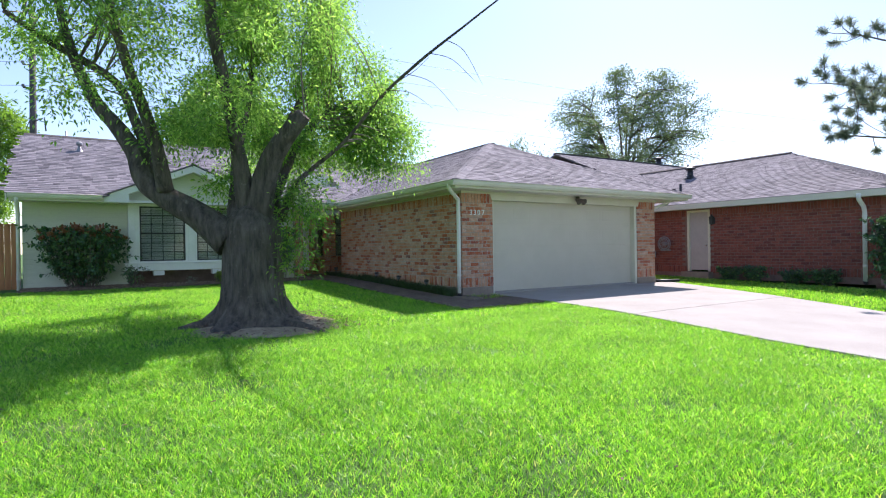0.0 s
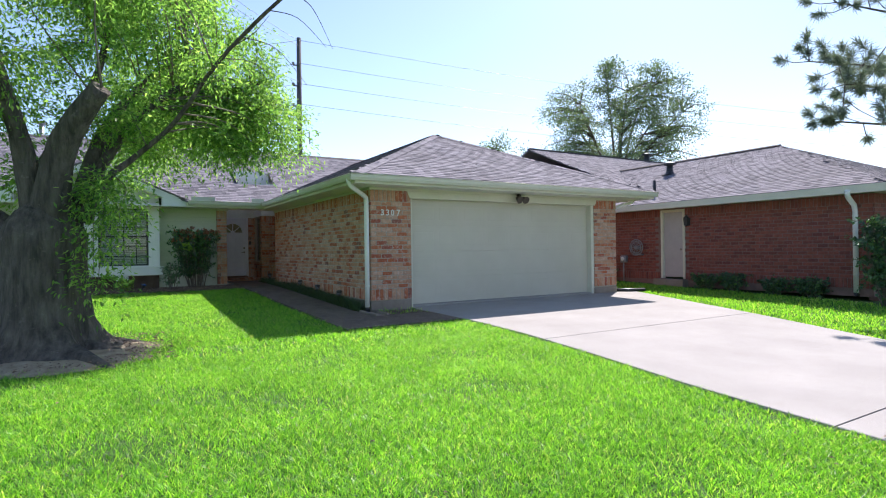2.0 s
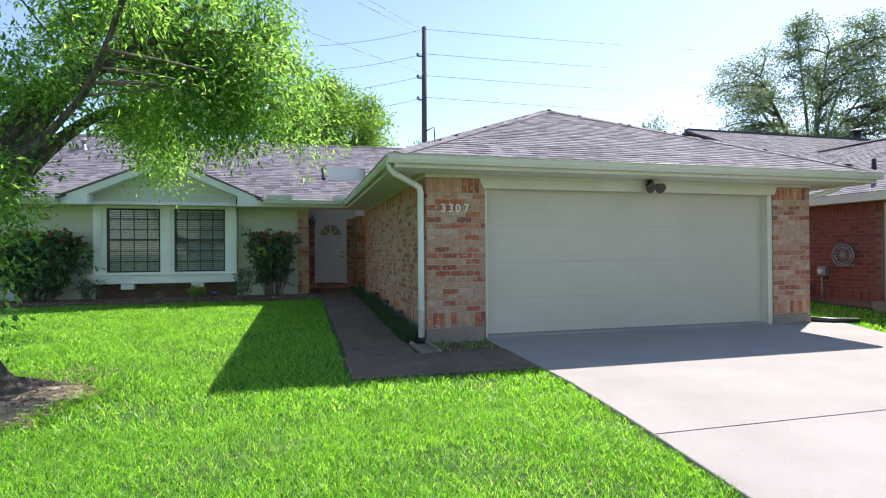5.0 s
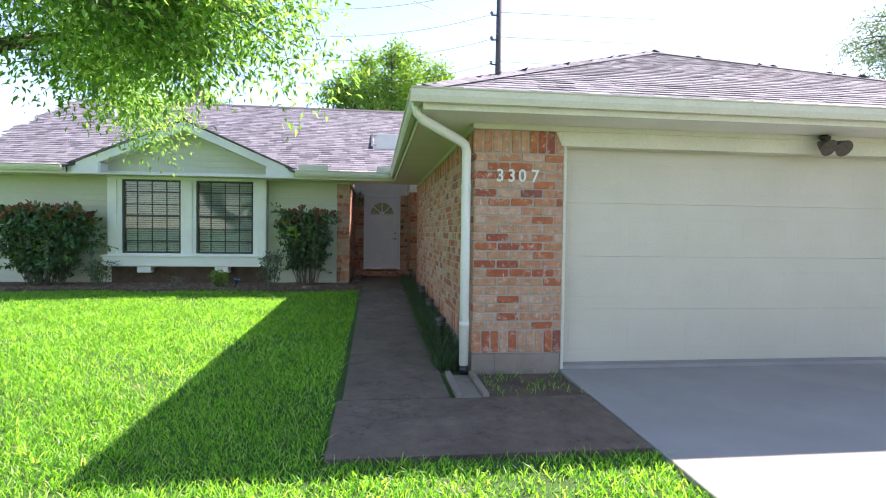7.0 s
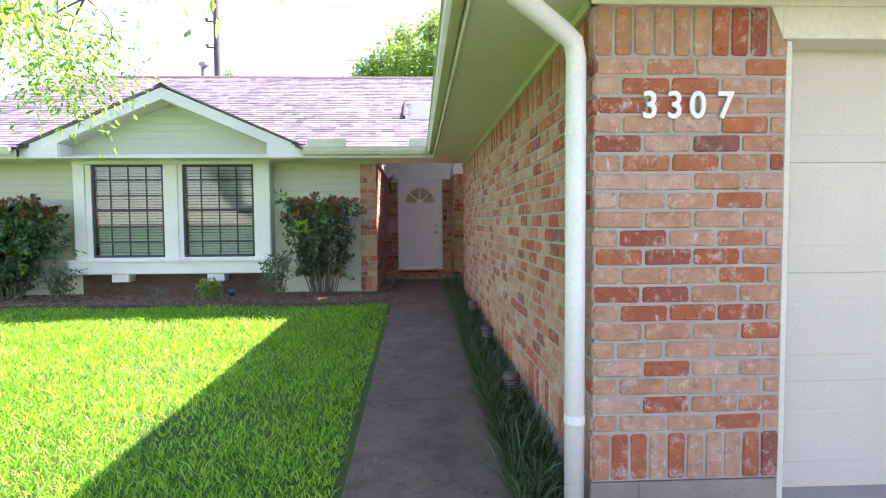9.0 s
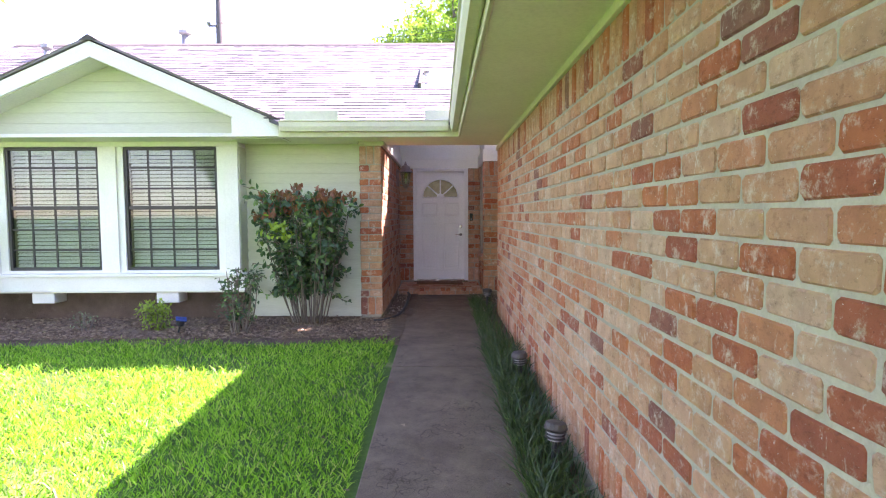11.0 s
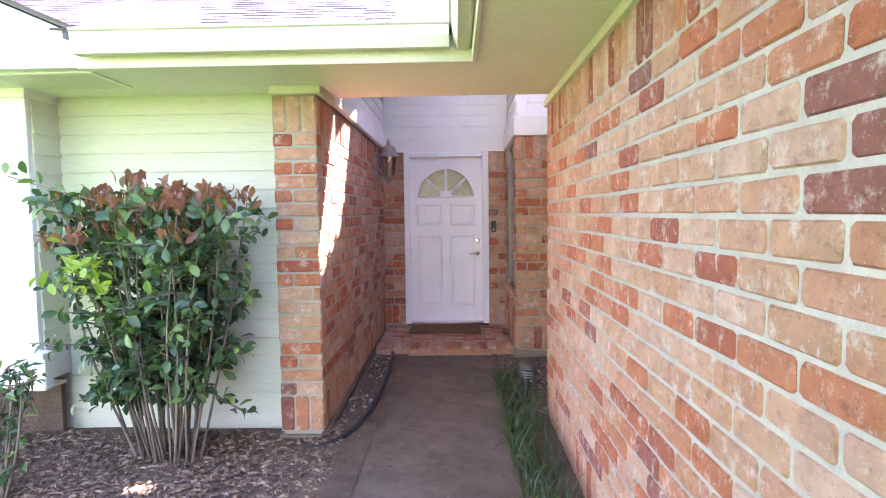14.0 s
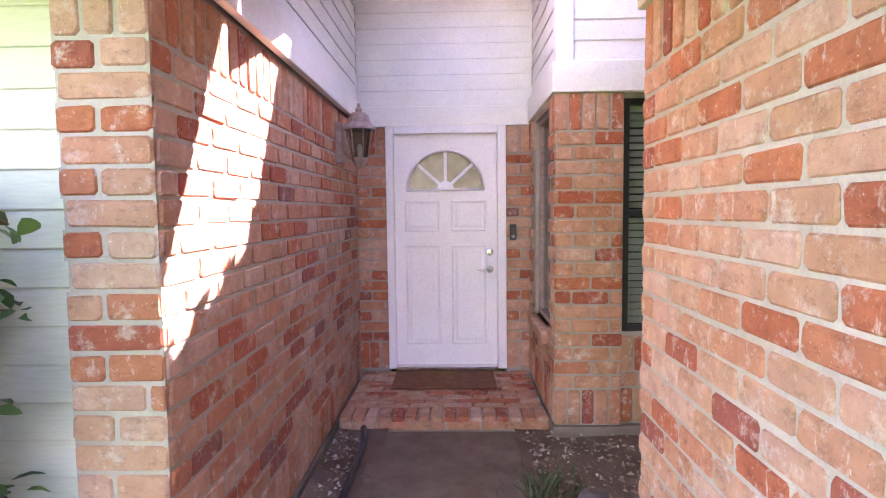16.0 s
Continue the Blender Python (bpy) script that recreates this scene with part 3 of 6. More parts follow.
# Added walls painted dim; the box behind the door keeps attic light out.
wall("wall_room_gloom", "added dark walls that paint dim rooms and block stray light", ((0.3, 21.4, 0.2), (4.6, 21.5, 2.66)), ((0.2, 18.95, 0.2), (0.3, 21.5, 2.66)), ((4.6, 18.95, 0.2), (4.7, 21.5, 2.66)), ((0.2, 18.95, 0.1), (4.7, 21.5, 0.2)), ((7.7, 22.6, 0.2), (9.3, 22.7, 2.7)), ((9.2, 20.9, 0.2), (9.3, 22.7, 2.7)), ((7.7, 20.9, 0.1), (9.3, 22.7, 0.2)), ((5.9, 23.0, 0.2), (7.6, 23.1, 2.7)), ((5.8, 22.1, 0.2), (5.9, 23.1, 2.7)), ((7.6, 22.1, 0.2), (7.7, 23.1, 2.7)), ((5.8, 22.1, 2.7), (7.7, 23.1, 2.75)), ((5.8, 22.1, 0.1), (7.7, 23.1, 0.2)), mat=ROOM_GLOOM)
gable_west = part("wall_gable", prism([(-1.8, 18.2, 2.7), (-1.8, 27.8, 2.7), (-1.8, 23, 5.1)], (0.1, 0, 0)), SIDING)
setting(gable_west, "siding gable at the house's end", "wall")


def lap_siding(parent, origin, along, length, z0, z1, mat, pitch=0.132, clip=None):
    """Overlapping boards, each an object of its own; clip(z) gives the board's ends along the wall."""
    along = Vector(along)
    out = Vector((along.y, -along.x, 0))
    z = z0
    while z < z1 - 0.02:
        h = min(pitch, z1 - z)
        a, b = clip(z) if clip else (0.0, length)
        if b - a > 0.05:
            o = Vector(origin)
            bm = bmesh.new()
            tilt = rng.normal(0, 0.0008)
            pts = []
            for u in (a, b):
                for d, zz in ((0.0, z), (0.018, z - 0.012 + tilt), (0.02, z - 0.008), (0.008, z + h), (0.0, z + h)):
                    pts.append(bm.verts.new(o + along * u + out * d + Vector((0, 0, zz))))
            for k in range(5):
                n = (k + 1) % 5
                bm.faces.new((pts[k], pts[n], pts[5 + n], pts[5 + k]))
            bm.faces.new(pts[:5])
            bm.faces.new(pts[5:][::-1])
            bmesh.ops.recalc_face_normals(bm, faces=bm.faces)
            part("plank", bm, mat, parent)
        z += pitch


lap_siding(wall_front, (-1.84, 18.78, 0), (1, 0, 0), 2.5, 0.29, 2.64, SIDING)
lap_siding(wall_front, (4.06, 18.78, 0), (1, 0, 0), 1.6, 0.29, 2.64, SIDING)
siding_door = setting(part("wall_above_door", boxes(((5.945, 21.95, 2.6), (7.52, 21.96, 4.5))), WHITE), "white lap siding above the front door", "wall")
part("trim_board", boxes(((5.96, 21.905, 2.585), (7.5, 21.95, 2.76)), bevel=0.004), WHITE, siding_door)
lap_siding(siding_door, (5.96, 21.95, 0), (1, 0, 0), 1.54, 2.775, 4.4, WHITE, 0.135)
siding_west = setting(part("wall_above_entry_west", boxes(((5.7, 18.95, 2.75), (5.945, 21.95, 3.0))), WHITE), "white lap siding above the entry's brick wall", "wall")
part("trim_board", boxes(((5.94, 18.62, 2.62), (5.985, 21.9, 2.8)), bevel=0.004), WHITE, siding_west)
siding_west_gable = part("siding_core", prism([(5.85, 18.98, 3.0), (5.85, 21.95, 3.0), (5.85, 21.95, 4.68), (5.85, 18.98, 3.26)], (0.09, 0, 0)), WHITE, siding_west)
lap_siding(siding_west, (5.94, 18.98, 0), (0, 1, 0), 2.95, 2.815, 4.5, WHITE, 0.135, clip=lambda z: (max(0.0, (z + 0.15 - EAVE) / SLOPE - 0.98), 2.92))
siding_east = setting(part("wall_above_entry_east", boxes(((7.52, 20.69, 2.62), (7.7, 21.95, 4.05)), ((7.7, 20.69, 2.62), (8.9, 20.8, 4.05))), WHITE), "white siding above the brick pier", "wall")
part("trim_board", boxes(((7.46, 20.63, 2.6), (8.9, 20.69, 2.8)), ((7.46, 20.69, 2.6), (7.52, 21.9, 2.8)), bevel=0.004), WHITE, siding_east)
part("corner_board", boxes(((7.49, 20.655, 2.8), (7.6, 20.69, 4.05)), ((7.49, 20.69, 2.8), (7.52, 20.78, 4.05)), bevel=0.003), WHITE, siding_east)
lap_siding(siding_east, (7.6, 20.69, 0), (1, 0, 0), 1.3, 2.815, 4.0, WHITE, 0.135)
lap_siding(siding_east, (7.52, 21.93, 0), (0, -1, 0), 1.15, 2.815, 4.0, WHITE, 0.135)

# ---- soffits, fascias, frieze boards ----
SOFFIT = 2.66
soffit = part("ceiling_soffit", boxes(
    ((6.98, 10.62, SOFFIT), (15.94, 11.24, SOFFIT + 0.02)),
    ((6.98, 11.24, SOFFIT), (7.58, 18.0, SOFFIT + 0.02)),
    ((15.08, 11.24, SOFFIT), (15.94, 22, SOFFIT + 0.02)),
    ((-2.06, 18.02, SOFFIT), (5.7, 18.8, SOFFIT + 0.02)),
    ((5.7, 18.02, SOFFIT), (6.98, 18.95, SOFFIT + 0.02)),
    ((6.98, 18.0, SOFFIT), (7.8, 18.95, SOFFIT + 0.02))), SOFFITPAINT)
setting(soffit, "cream painted soffit boards under the eaves", "ceiling")
frieze = part("trim_frieze", boxes(
    ((7.535, 11.2, TOP - 0.005), (7.58, 19.17, SOFFIT)),
    ((7.535, 11.19, TOP - 0.005), (15.1, 11.24, SOFFIT)),
    ((5.64, 18.53, TOP - 0.005), (5.98, 18.6, SOFFIT)),
    ((5.945, 18.6, TOP - 0.005), (5.99, 18.95, SOFFIT)),
    ((5.95, 18.93, SOFFIT + 0.02), (7.6, 18.97, SOFFIT + 0.2)), bevel=0.004), CREAM)
setting(frieze, "cream frieze boards at the top of the brick", "trim")
fascia = part("trim_fascia", boxes(
    ((6.955, 10.59, SOFFIT - 0.015), (15.96, 10.62, EAVE - 0.02)),
    ((6.955, 10.62, SOFFIT - 0.015), (6.98, 18.0, EAVE - 0.02)),
    ((15.94, 10.62, SOFFIT - 0.015), (15.965, 22, EAVE - 0.02)),
    ((-2.06, 17.995, SOFFIT - 0.015), (0.06, 18.02, EAVE - 0.02)),
    ((4.74, 17.995, SOFFIT - 0.015), (6.98, 18.02, EAVE - 0.02)), bevel=0.004), CREAM)
setting(fascia, "cream fascia boards along the eaves", "trim")


def gutter(points, out, label):
    """A white metal gutter with a rolled lip along the line of points; out points away from the roof."""
    prof = [(0.0, 0.0), (0.0, -0.1), (0.02, -0.115), (0.075, -0.115), (0.1, -0.06), (0.105, -0.005), (0.118, 0.0), (0.118, 0.012), (0.098, 0.01), (0.094, -0.055), (0.07, -0.105), (0.006, -0.105), (0.006, 0.0)]
    bm = bmesh.new()
    out = Vector(out)
    rows = [[bm.verts.new(Vector(p) + out * a * k + Vector((0, 0, b))) for a, b in prof] for p, k in points]
    for r0, r1 in zip(rows, rows[1:]):
        for i in range(len(prof)):
            j = (i + 1) % len(prof)
            bm.faces.new((r0[i], r0[j], r1[j], r1[i]))
    bmesh.ops.recalc_face_normals(bm, faces=bm.faces)
    g = thing("gutter", label, "gutter")
    part("trough", bm, CREAM, g)
    run = (Vector(points[-1][0]) - Vector(points[0][0])).normalized()
    for p, step in ((points[0][0], -0.003), (points[-1][0], 0.001)):
        part("end_cap", prism([Vector(p) + out * a + Vector((0, 0, b)) + run * step for a, b in prof[:7]], tuple(run * 0.002)), CREAM, g)
    lip = bmesh.new()
    tube(lip, [tuple(Vector(p) + out * 0.112 + Vector((0, 0, 0.008))) for p, k in points], 0.008, 6)
    part("rolled_lip", lip, CREAM, g)
    return g


gutter([((6.952, 10.6, EAVE - 0.03), 1), ((6.952, 17.99, EAVE - 0.03), 1)], (-1, 0, 0), "cream metal gutter along the garage eave")
gutter([((6.84, 10.588, EAVE - 0.035), 1), ((16.0, 10.588, EAVE - 0.035), 1)], (0, -1, 0), "cream metal gutter along the garage front")
gutter([((4.78, 17.992, EAVE - 0.03), 1), ((6.83, 17.992, EAVE - 0.03), 1)], (0, -1, 0), "cream metal gutter above the entry")
gutter([((-2.08, 17.992, EAVE - 0.03), 1), ((0.02, 17.992, EAVE - 0.03), 1)], (0, -1, 0), "cream metal gutter at the house's end")
for x0, x1 in ((4.85, 5.5), (6.55, 6.93)):
    tagged(part("splash_guard", boxes(((x0, 17.885, EAVE - 0.03), (x1, 17.893, EAVE + 0.1)), bevel=0.002), CREAM), "cream metal splash guard standing on the gutter", "splash guard")


def downspout(points, label, w=0.05):
    bm = bmesh.new()
    tube(bm, points, w, 10)
    ob = thing("downspout", label, "downspout")
    part("pipe", bm, WHITE, ob)
    x, y = points[-1][:2]
    for z in (0.55, 2.0):
        part("strap", lathe([(w + 0.004, z - 0.02), (w + 0.004, z + 0.02)], 10, (x, y, 0)), WHITE, ob)
    end = points[-1]
    part("elbow", tube(bmesh.new(), [(end[0], end[1], end[2] + 0.02), (end[0], end[1], end[2] - 0.04), (end[0] - 0.01, end[1] - 0.04, end[2] - 0.07)], w * 0.9, 8), BLACK, ob, "black plastic outlet")
    return ob


downspout([(6.9, 10.78, 2.76), (6.92, 10.8, 2.66), (6.98, 10.84, 2.6), (7.38, 11.17, 2.47), (7.455, 11.22, 2.43), (7.475, 11.24, 2.36), (7.475, 11.24, 1.4), (7.475, 11.24, 0.1)], "white metal downspout at the garage corner")
downspout([(15.9, 11.2, 2.7), (15.8, 11.25, 2.6), (15.25, 11.4, 2.42), (15.17, 11.42, 2.3), (15.17, 11.42, 0.15)], "white metal downspout on the garage's far side")
downspout([(-1.9, 17.95, 2.74), (-1.9, 18.0, 2.62), (-1.93, 18.6, 2.45), (-1.93, 18.66, 2.35), (-1.93, 18.68, 0.2)], "white metal downspout at the house's end")

# ---- roofs ----
HX0, HX1, HY0, HY1 = 6.45, 7.74, 19.52, 20.62
zr = lambda y: EAVE + SLOPE * (y - 18.0)  # noqa: E731
THICK = (0, 0, -0.05)


def roof_piece(parent, xy, height, mat=SHINGLE):
    return part("deck", prism([(x, y, height(x, y)) for x, y in xy], THICK), mat, parent)


roof_main = setting(new("roof_main"), "brownish purple asphalt shingle roof of the house", "roof")
hm = lambda x, y: zr(y)  # noqa: E731
for xy in (((-2.1, 17.95), (0.04, 17.95), (2.4, 20.1), (4.76, 17.95), (HX0, 17.95), (HX0, 23), (-2.1, 23)), ((HX0, 17.95), (HX1, 17.95), (HX1, HY0), (HX0, HY0)), ((HX0, HY1), (HX1, HY1), (HX1, 23), (HX0, 23)), ((HX1, 19.2), (16, 19.2), (16, 23), (HX1, 23))):
    roof_piece(roof_main, xy, hm)
roof_piece(roof_main, ((-2.1, 23), (16, 23), (16, 28.0), (-2.1, 28.0)), lambda x, y: zr(23) - SLOPE * (y - 23))
cs = math.cos(math.atan(SLOPE))
up_main = (0, cs, cs * SLOPE)


def on_main(u, v):
    x, y = u - 2.1, 17.95 + v * cs
    if y > 22.97 or x > 14:
        return False
    if HX0 < x < HX1 and HY0 < y < HY1 + 0.05:
        return False
    if x > 6.98 and (x - 6.98) * GSLOPE > SLOPE * (y - 18.0) + 0.02:
        return False
    d = 1.02 - abs(x - 2.4) * 0.432
    return not (d > 0 and zr(y) < 2.83 + d)


shingles(roof_main, (-2.1, 17.95, zr(17.95)), (1, 0, 0), up_main, on_main, 16, 5.7, near=lambda u, v: 6.9 < u < 9.0)
part("ridge_cap", prism([(-2.12, 22.86, zr(22.86) + 0.02), (-2.12, 23, zr(23) + 0.035), (-2.12, 23.14, zr(22.86) + 0.02), (-2.12, 23.14, zr(22.86)), (-2.12, 22.86, zr(22.86))], (18.1, 0, 0)), TARLINE, roof_main, "dark ridge cap")
part("rake_board", prism([(-2.13, 17.95, zr(17.95) - 0.02), (-2.13, 23, zr(23) - 0.02), (-2.13, 23, zr(23) - 0.2), (-2.13, 17.95, zr(17.95) - 0.2)], (0.03, 0, 0)), CREAM, roof_main)
skylight = setting(part("window_rooflight", boxes(
    ((HX0 - 0.04, HY0, zr(HY0) - 0.25), (HX0, HY1, zr(HY0) - 0.02)),
    ((HX0, HY1, zr(HY1) - 0.35), (HX1, HY1 + 0.04, zr(HY1) + 0.03)),
    ((HX0, HY0 - 0.04, zr(HY0) - 0.25), (HX1, HY0, zr(HY0) + 0.03))), WHITE), "white framed opening in the roof above the entry", "roof opening")
part("light_well", prism([(HX0, HY0, zr(HY0) - 0.5), (HX0, HY0, zr(HY0) - 0.05), (HX0, HY1, zr(HY1) - 0.05), (HX0, HY1, zr(HY1) - 0.5)], (0.02, 0, 0)), WHITE, skylight)
part("curb", prism([(HX0 - 0.04, HY0 - 0.04, zr(HY0) - 0.1), (HX0 - 0.04, HY0 - 0.04, zr(HY0) + 0.06), (HX0 - 0.04, HY1 + 0.04, zr(HY1) + 0.06), (HX0 - 0.04, HY1 + 0.04, zr(HY1) - 0.1)], (0.04, 0, 0)), TARLINE, skylight, "dark flashing curb")

GX0, GX1, GYE = 6.95, 15.97, 10.58
GM = (GX0 + GX1) / 2
HALF = GM - GX0
PEAK = EAVE + HALF * GSLOPE
roof_garage = setting(new("roof_garage"), "hipped asphalt shingle roof over the garage", "roof")
yv = 18.0 + HALF * GSLOPE / SLOPE
roof_piece(roof_garage, ((GX0, GYE), (GX0, 18.0), (GM, yv), (GM, GYE + HALF)), lambda x, y: EAVE + (x - GX0) * GSLOPE)
roof_piece(roof_garage, ((GX1, GYE), (GM, GYE + HALF), (GM, yv), (GX1, yv)), lambda x, y: EAVE + (GX1 - x) * GSLOPE)
roof_piece(roof_garage, ((GX0, GYE), (GM, GYE + HALF), (GX1, GYE)), lambda x, y: EAVE + (y - GYE) * GSLOPE)
cg = math.cos(math.atan(GSLOPE))
shingles(roof_garage, (GX0, GYE, EAVE), (1, 0, 0), (0, cg, cg * GSLOPE), lambda u, v: v * cg < u < 2 * HALF - v * cg, 2 * HALF, HALF / cg, near=lambda u, v: v < 1.6 and u < 5.0)
shingles(roof_garage, (GX0, GYE, EAVE), (0, 1, 0), (cg, 0, cg * GSLOPE), lambda u, v: u > v * cg and u + GYE < 18.0 + v * cg * GSLOPE / SLOPE, yv - GYE, HALF / cg)
shingles(roof_garage, (GX1, GYE, EAVE), (0, 1, 0), (-cg, 0, cg * GSLOPE), lambda u, v: u > v * cg, yv - GYE, HALF / cg)
caps = bmesh.new()
for a, b in (((GX0, GYE, EAVE), (GM, GYE + HALF, PEAK)), ((GX1, GYE, EAVE), (GM, GYE + HALF, PEAK)), ((GM, GYE + HALF, PEAK), (GM, yv, PEAK))):
    a, b = Vector(a), Vector(b)
    n = int((b - a).length / 0.14)
    for i in range(n):
        p, q = a.lerp(b, i / n), a.lerp(b, (i + 1.02) / n)
        side = (b - a).cross(Vector((0, 0, 1))).normalized() * 0.18
        vs = [caps.verts.new(c) for c in (p - side + Vector((0, 0, -0.032)), p + Vector((0, 0, 0.028)), p + side + Vector((0, 0, -0.032)), q + side + Vector((0, 0, -0.034)), q + Vector((0, 0, 0.026)), q - side + Vector((0, 0, -0.034)))]
        caps.faces.new((vs[0], vs[1], vs[4], vs[5]))
        caps.faces.new((vs[1], vs[2], vs[3], vs[4]))
tagged(part("hip_cap", caps, SHINGLE, roof_garage), kind="stuff")
part("drip_edge", boxes(((GX0 - 0.01, GYE - 0.012, EAVE - 0.022), (GX1 + 0.01, GYE, EAVE - 0.004))), TARLINE, roof_garage, "dark drip edge")

# the gable over the bay window
roof_bay = setting(new("roof_bay"), "small gable roof over the bay window", "roof")
BX, BY, BZ, BW = 2.4, 18.1, 3.85, 2.36
for s in (-1, 1):
    foot, top = BX + s * BW, BX
    part("deck", prism([(foot, BY - 0.02, 2.84), (top, BY - 0.02, BZ + 0.02), (top, 20.1, BZ + 0.02), (foot, 18.02, 2.84)], (0, 0, 0.03)), SHINGLE, roof_bay)
    part("barge_board", prism([(foot, BY, 2.65), (foot, BY, 2.83), (top, BY, BZ), (top, BY, BZ - 0.19), (foot - s * 0.62, BY, 2.92), (foot - s * 0.62, BY, 2.65)], (0, 0.035, 0)), WHITE, roof_bay)
    part("return_soffit", boxes(((foot, BY + 0.035, 2.65), (foot - s * 0.64, 18.5, 2.67))), CREAM, roof_bay)
    part("return_side", boxes(((foot, BY + 0.035, 2.65), (foot - s * 0.03, 18.5, 2.82))), WHITE, roof_bay)
    part("return_inner", boxes(((foot - s * 0.62, BY + 0.036, 2.652), (foot - s * 0.645, 18.49, 2.93))), WHITE, roof_bay)
    part("soffit_slope", prism([(foot - s * 0.62, BY + 0.035, 2.9), (top, BY + 0.035, BZ - 0.2), (top, 18.5, BZ - 0.2), (foot - s * 0.62, 18.5, 2.9)], (0, 0, 0.02)), CREAM, roof_bay)
part("ridge_cap", prism([(BX - 0.12, BY - 0.03, BZ), (BX, BY - 0.03, BZ + 0.075), (BX + 0.12, BY - 0.03, BZ)], (0, 2.0, 0)), TARLINE, roof_bay)

# ---- bay window ----
wall_bay = setting(part("wall_bay", boxes(
    ((0.67, 18.5, 0.96), (0.96, 18.56, 2.6)), ((2.2, 18.5, 0.96), (2.53, 18.56, 2.6)), ((3.77, 18.5, 0.96), (4.05, 18.56, 2.6)),
    ((0.67, 18.5, 2.6), (4.05, 18.56, 2.76)), ((0.67, 18.5, 0.7), (4.05, 18.56, 0.96)),
    ((0.67, 18.56, 0.7), (0.73, 18.78, 2.76)), ((3.99, 18.56, 0.7), (4.05, 18.78, 2.76)),
    ((0.73, 18.56, 0.7), (3.99, 18.78, 0.74))), WHITE), "white box bay around two sash windows", "bay window")
for x0, x1 in ((0.665, 0.86), (3.87, 4.055)):
    part("corner_board", boxes(((x0, 18.475, 0.92), (x1, 18.5, 2.6)), bevel=0.004), WHITE, wall_bay)
for x0, x1 in ((2.28, 2.45),):
    part("mullion_board", boxes(((x0, 18.475, 0.92), (x1, 18.5, 2.6)), bevel=0.004), WHITE, wall_bay)
part("head_board", boxes(((0.66, 18.465, 2.6), (4.06, 18.5, 2.77)), bevel=0.004), WHITE, wall_bay)
part("apron_board", boxes(((0.57, 18.42, 0.69), (4.13, 18.5, 0.89)), bevel=0.006), WHITE, wall_bay)
part("sill", boxes(((0.55, 18.38, 0.885), (4.15, 18.5, 0.925)), bevel=0.006), WHITE, wall_bay)
part("drip_board", boxes(((0.56, 18.40, 0.672), (4.14, 18.6, 0.69)), bevel=0.003), CREAM, wall_bay)
# Dark board whose colour stands in for the shaded gap under the bay.
part("shade_board", boxes(((0.67, 18.66, 0.2), (4.05, 18.7, 0.672))), DIRT_AND_SHADE, wall_bay, "dark board painted as the shade under the bay")
for x in (1.3, 2.95):
    part("joist_end", boxes(((x, 18.42, 0.53), (x + 0.3, 18.7, 0.67)), bevel=0.01), WHITE, wall_bay, "peeling white joist end under the bay")
gable_bay = setting(part("wall_bay_gable", prism([(0.67, 18.5, 2.76), (4.05, 18.5, 2.76), (4.05, 18.5, 2.95), (2.4, 18.5, 3.68), (0.67, 18.5, 2.95)], (0, 0.05, 0)), SIDING), "pale green boarded gable above the bay window", "wall")
lap_siding(gable_bay, (0.67, 18.5, 0), (1, 0, 0), 3.38, 2.78, 3.62, SIDING, 0.135, clip=lambda z: (max(0.0, (z - 2.93) / 0.43), 3.38 - max(0.0, (z - 2.93) / 0.43)))
lap_siding(wall_bay, (4.05, 18.52, 0), (0, 1, 0), 0.26, 0.93, 2.6, SIDING)


def blinds(parent, x0, x1, y, z0, z1, pitch=0.05):
    """Horizontal blind slats, each a little tilted."""
    z = z0
    verts = [(-0.5, -0.022, -0.009), (0.5, -0.022, -0.009), (0.5, 0.022, 0.009), (-0.5, 0.022, 0.009), (-0.5, -0.022, -0.007), (0.5, -0.022, -0.007), (0.5, 0.022, 0.011), (-0.5, 0.022, 0.011)]
    data = bpy.data.meshes.new("slat")
    data.from_pydata([(v[0] * (x1 - x0), v[1], v[2]) for v in verts], [], [(0, 1, 2, 3), (7, 6, 5, 4), (0, 4, 5, 1), (1, 5, 6, 2), (2, 6, 7, 3), (3, 7, 4, 0)])
    data.materials.append(BLIND)
    while z < z1:
        s = new("slat", data)
        s.location = ((x0 + x1) / 2, y, z)
        s.rotation_euler = (rng.normal(0.55, 0.03), rng.normal(0, 0.0015), 0)
        s.parent = parent
        z += pitch
    for x in (x0 + 0.18, x1 - 0.18):
        part("cord", boxes(((x, y - 0.026, z0), (x + 0.006, y - 0.022, z1))), BLIND, parent)


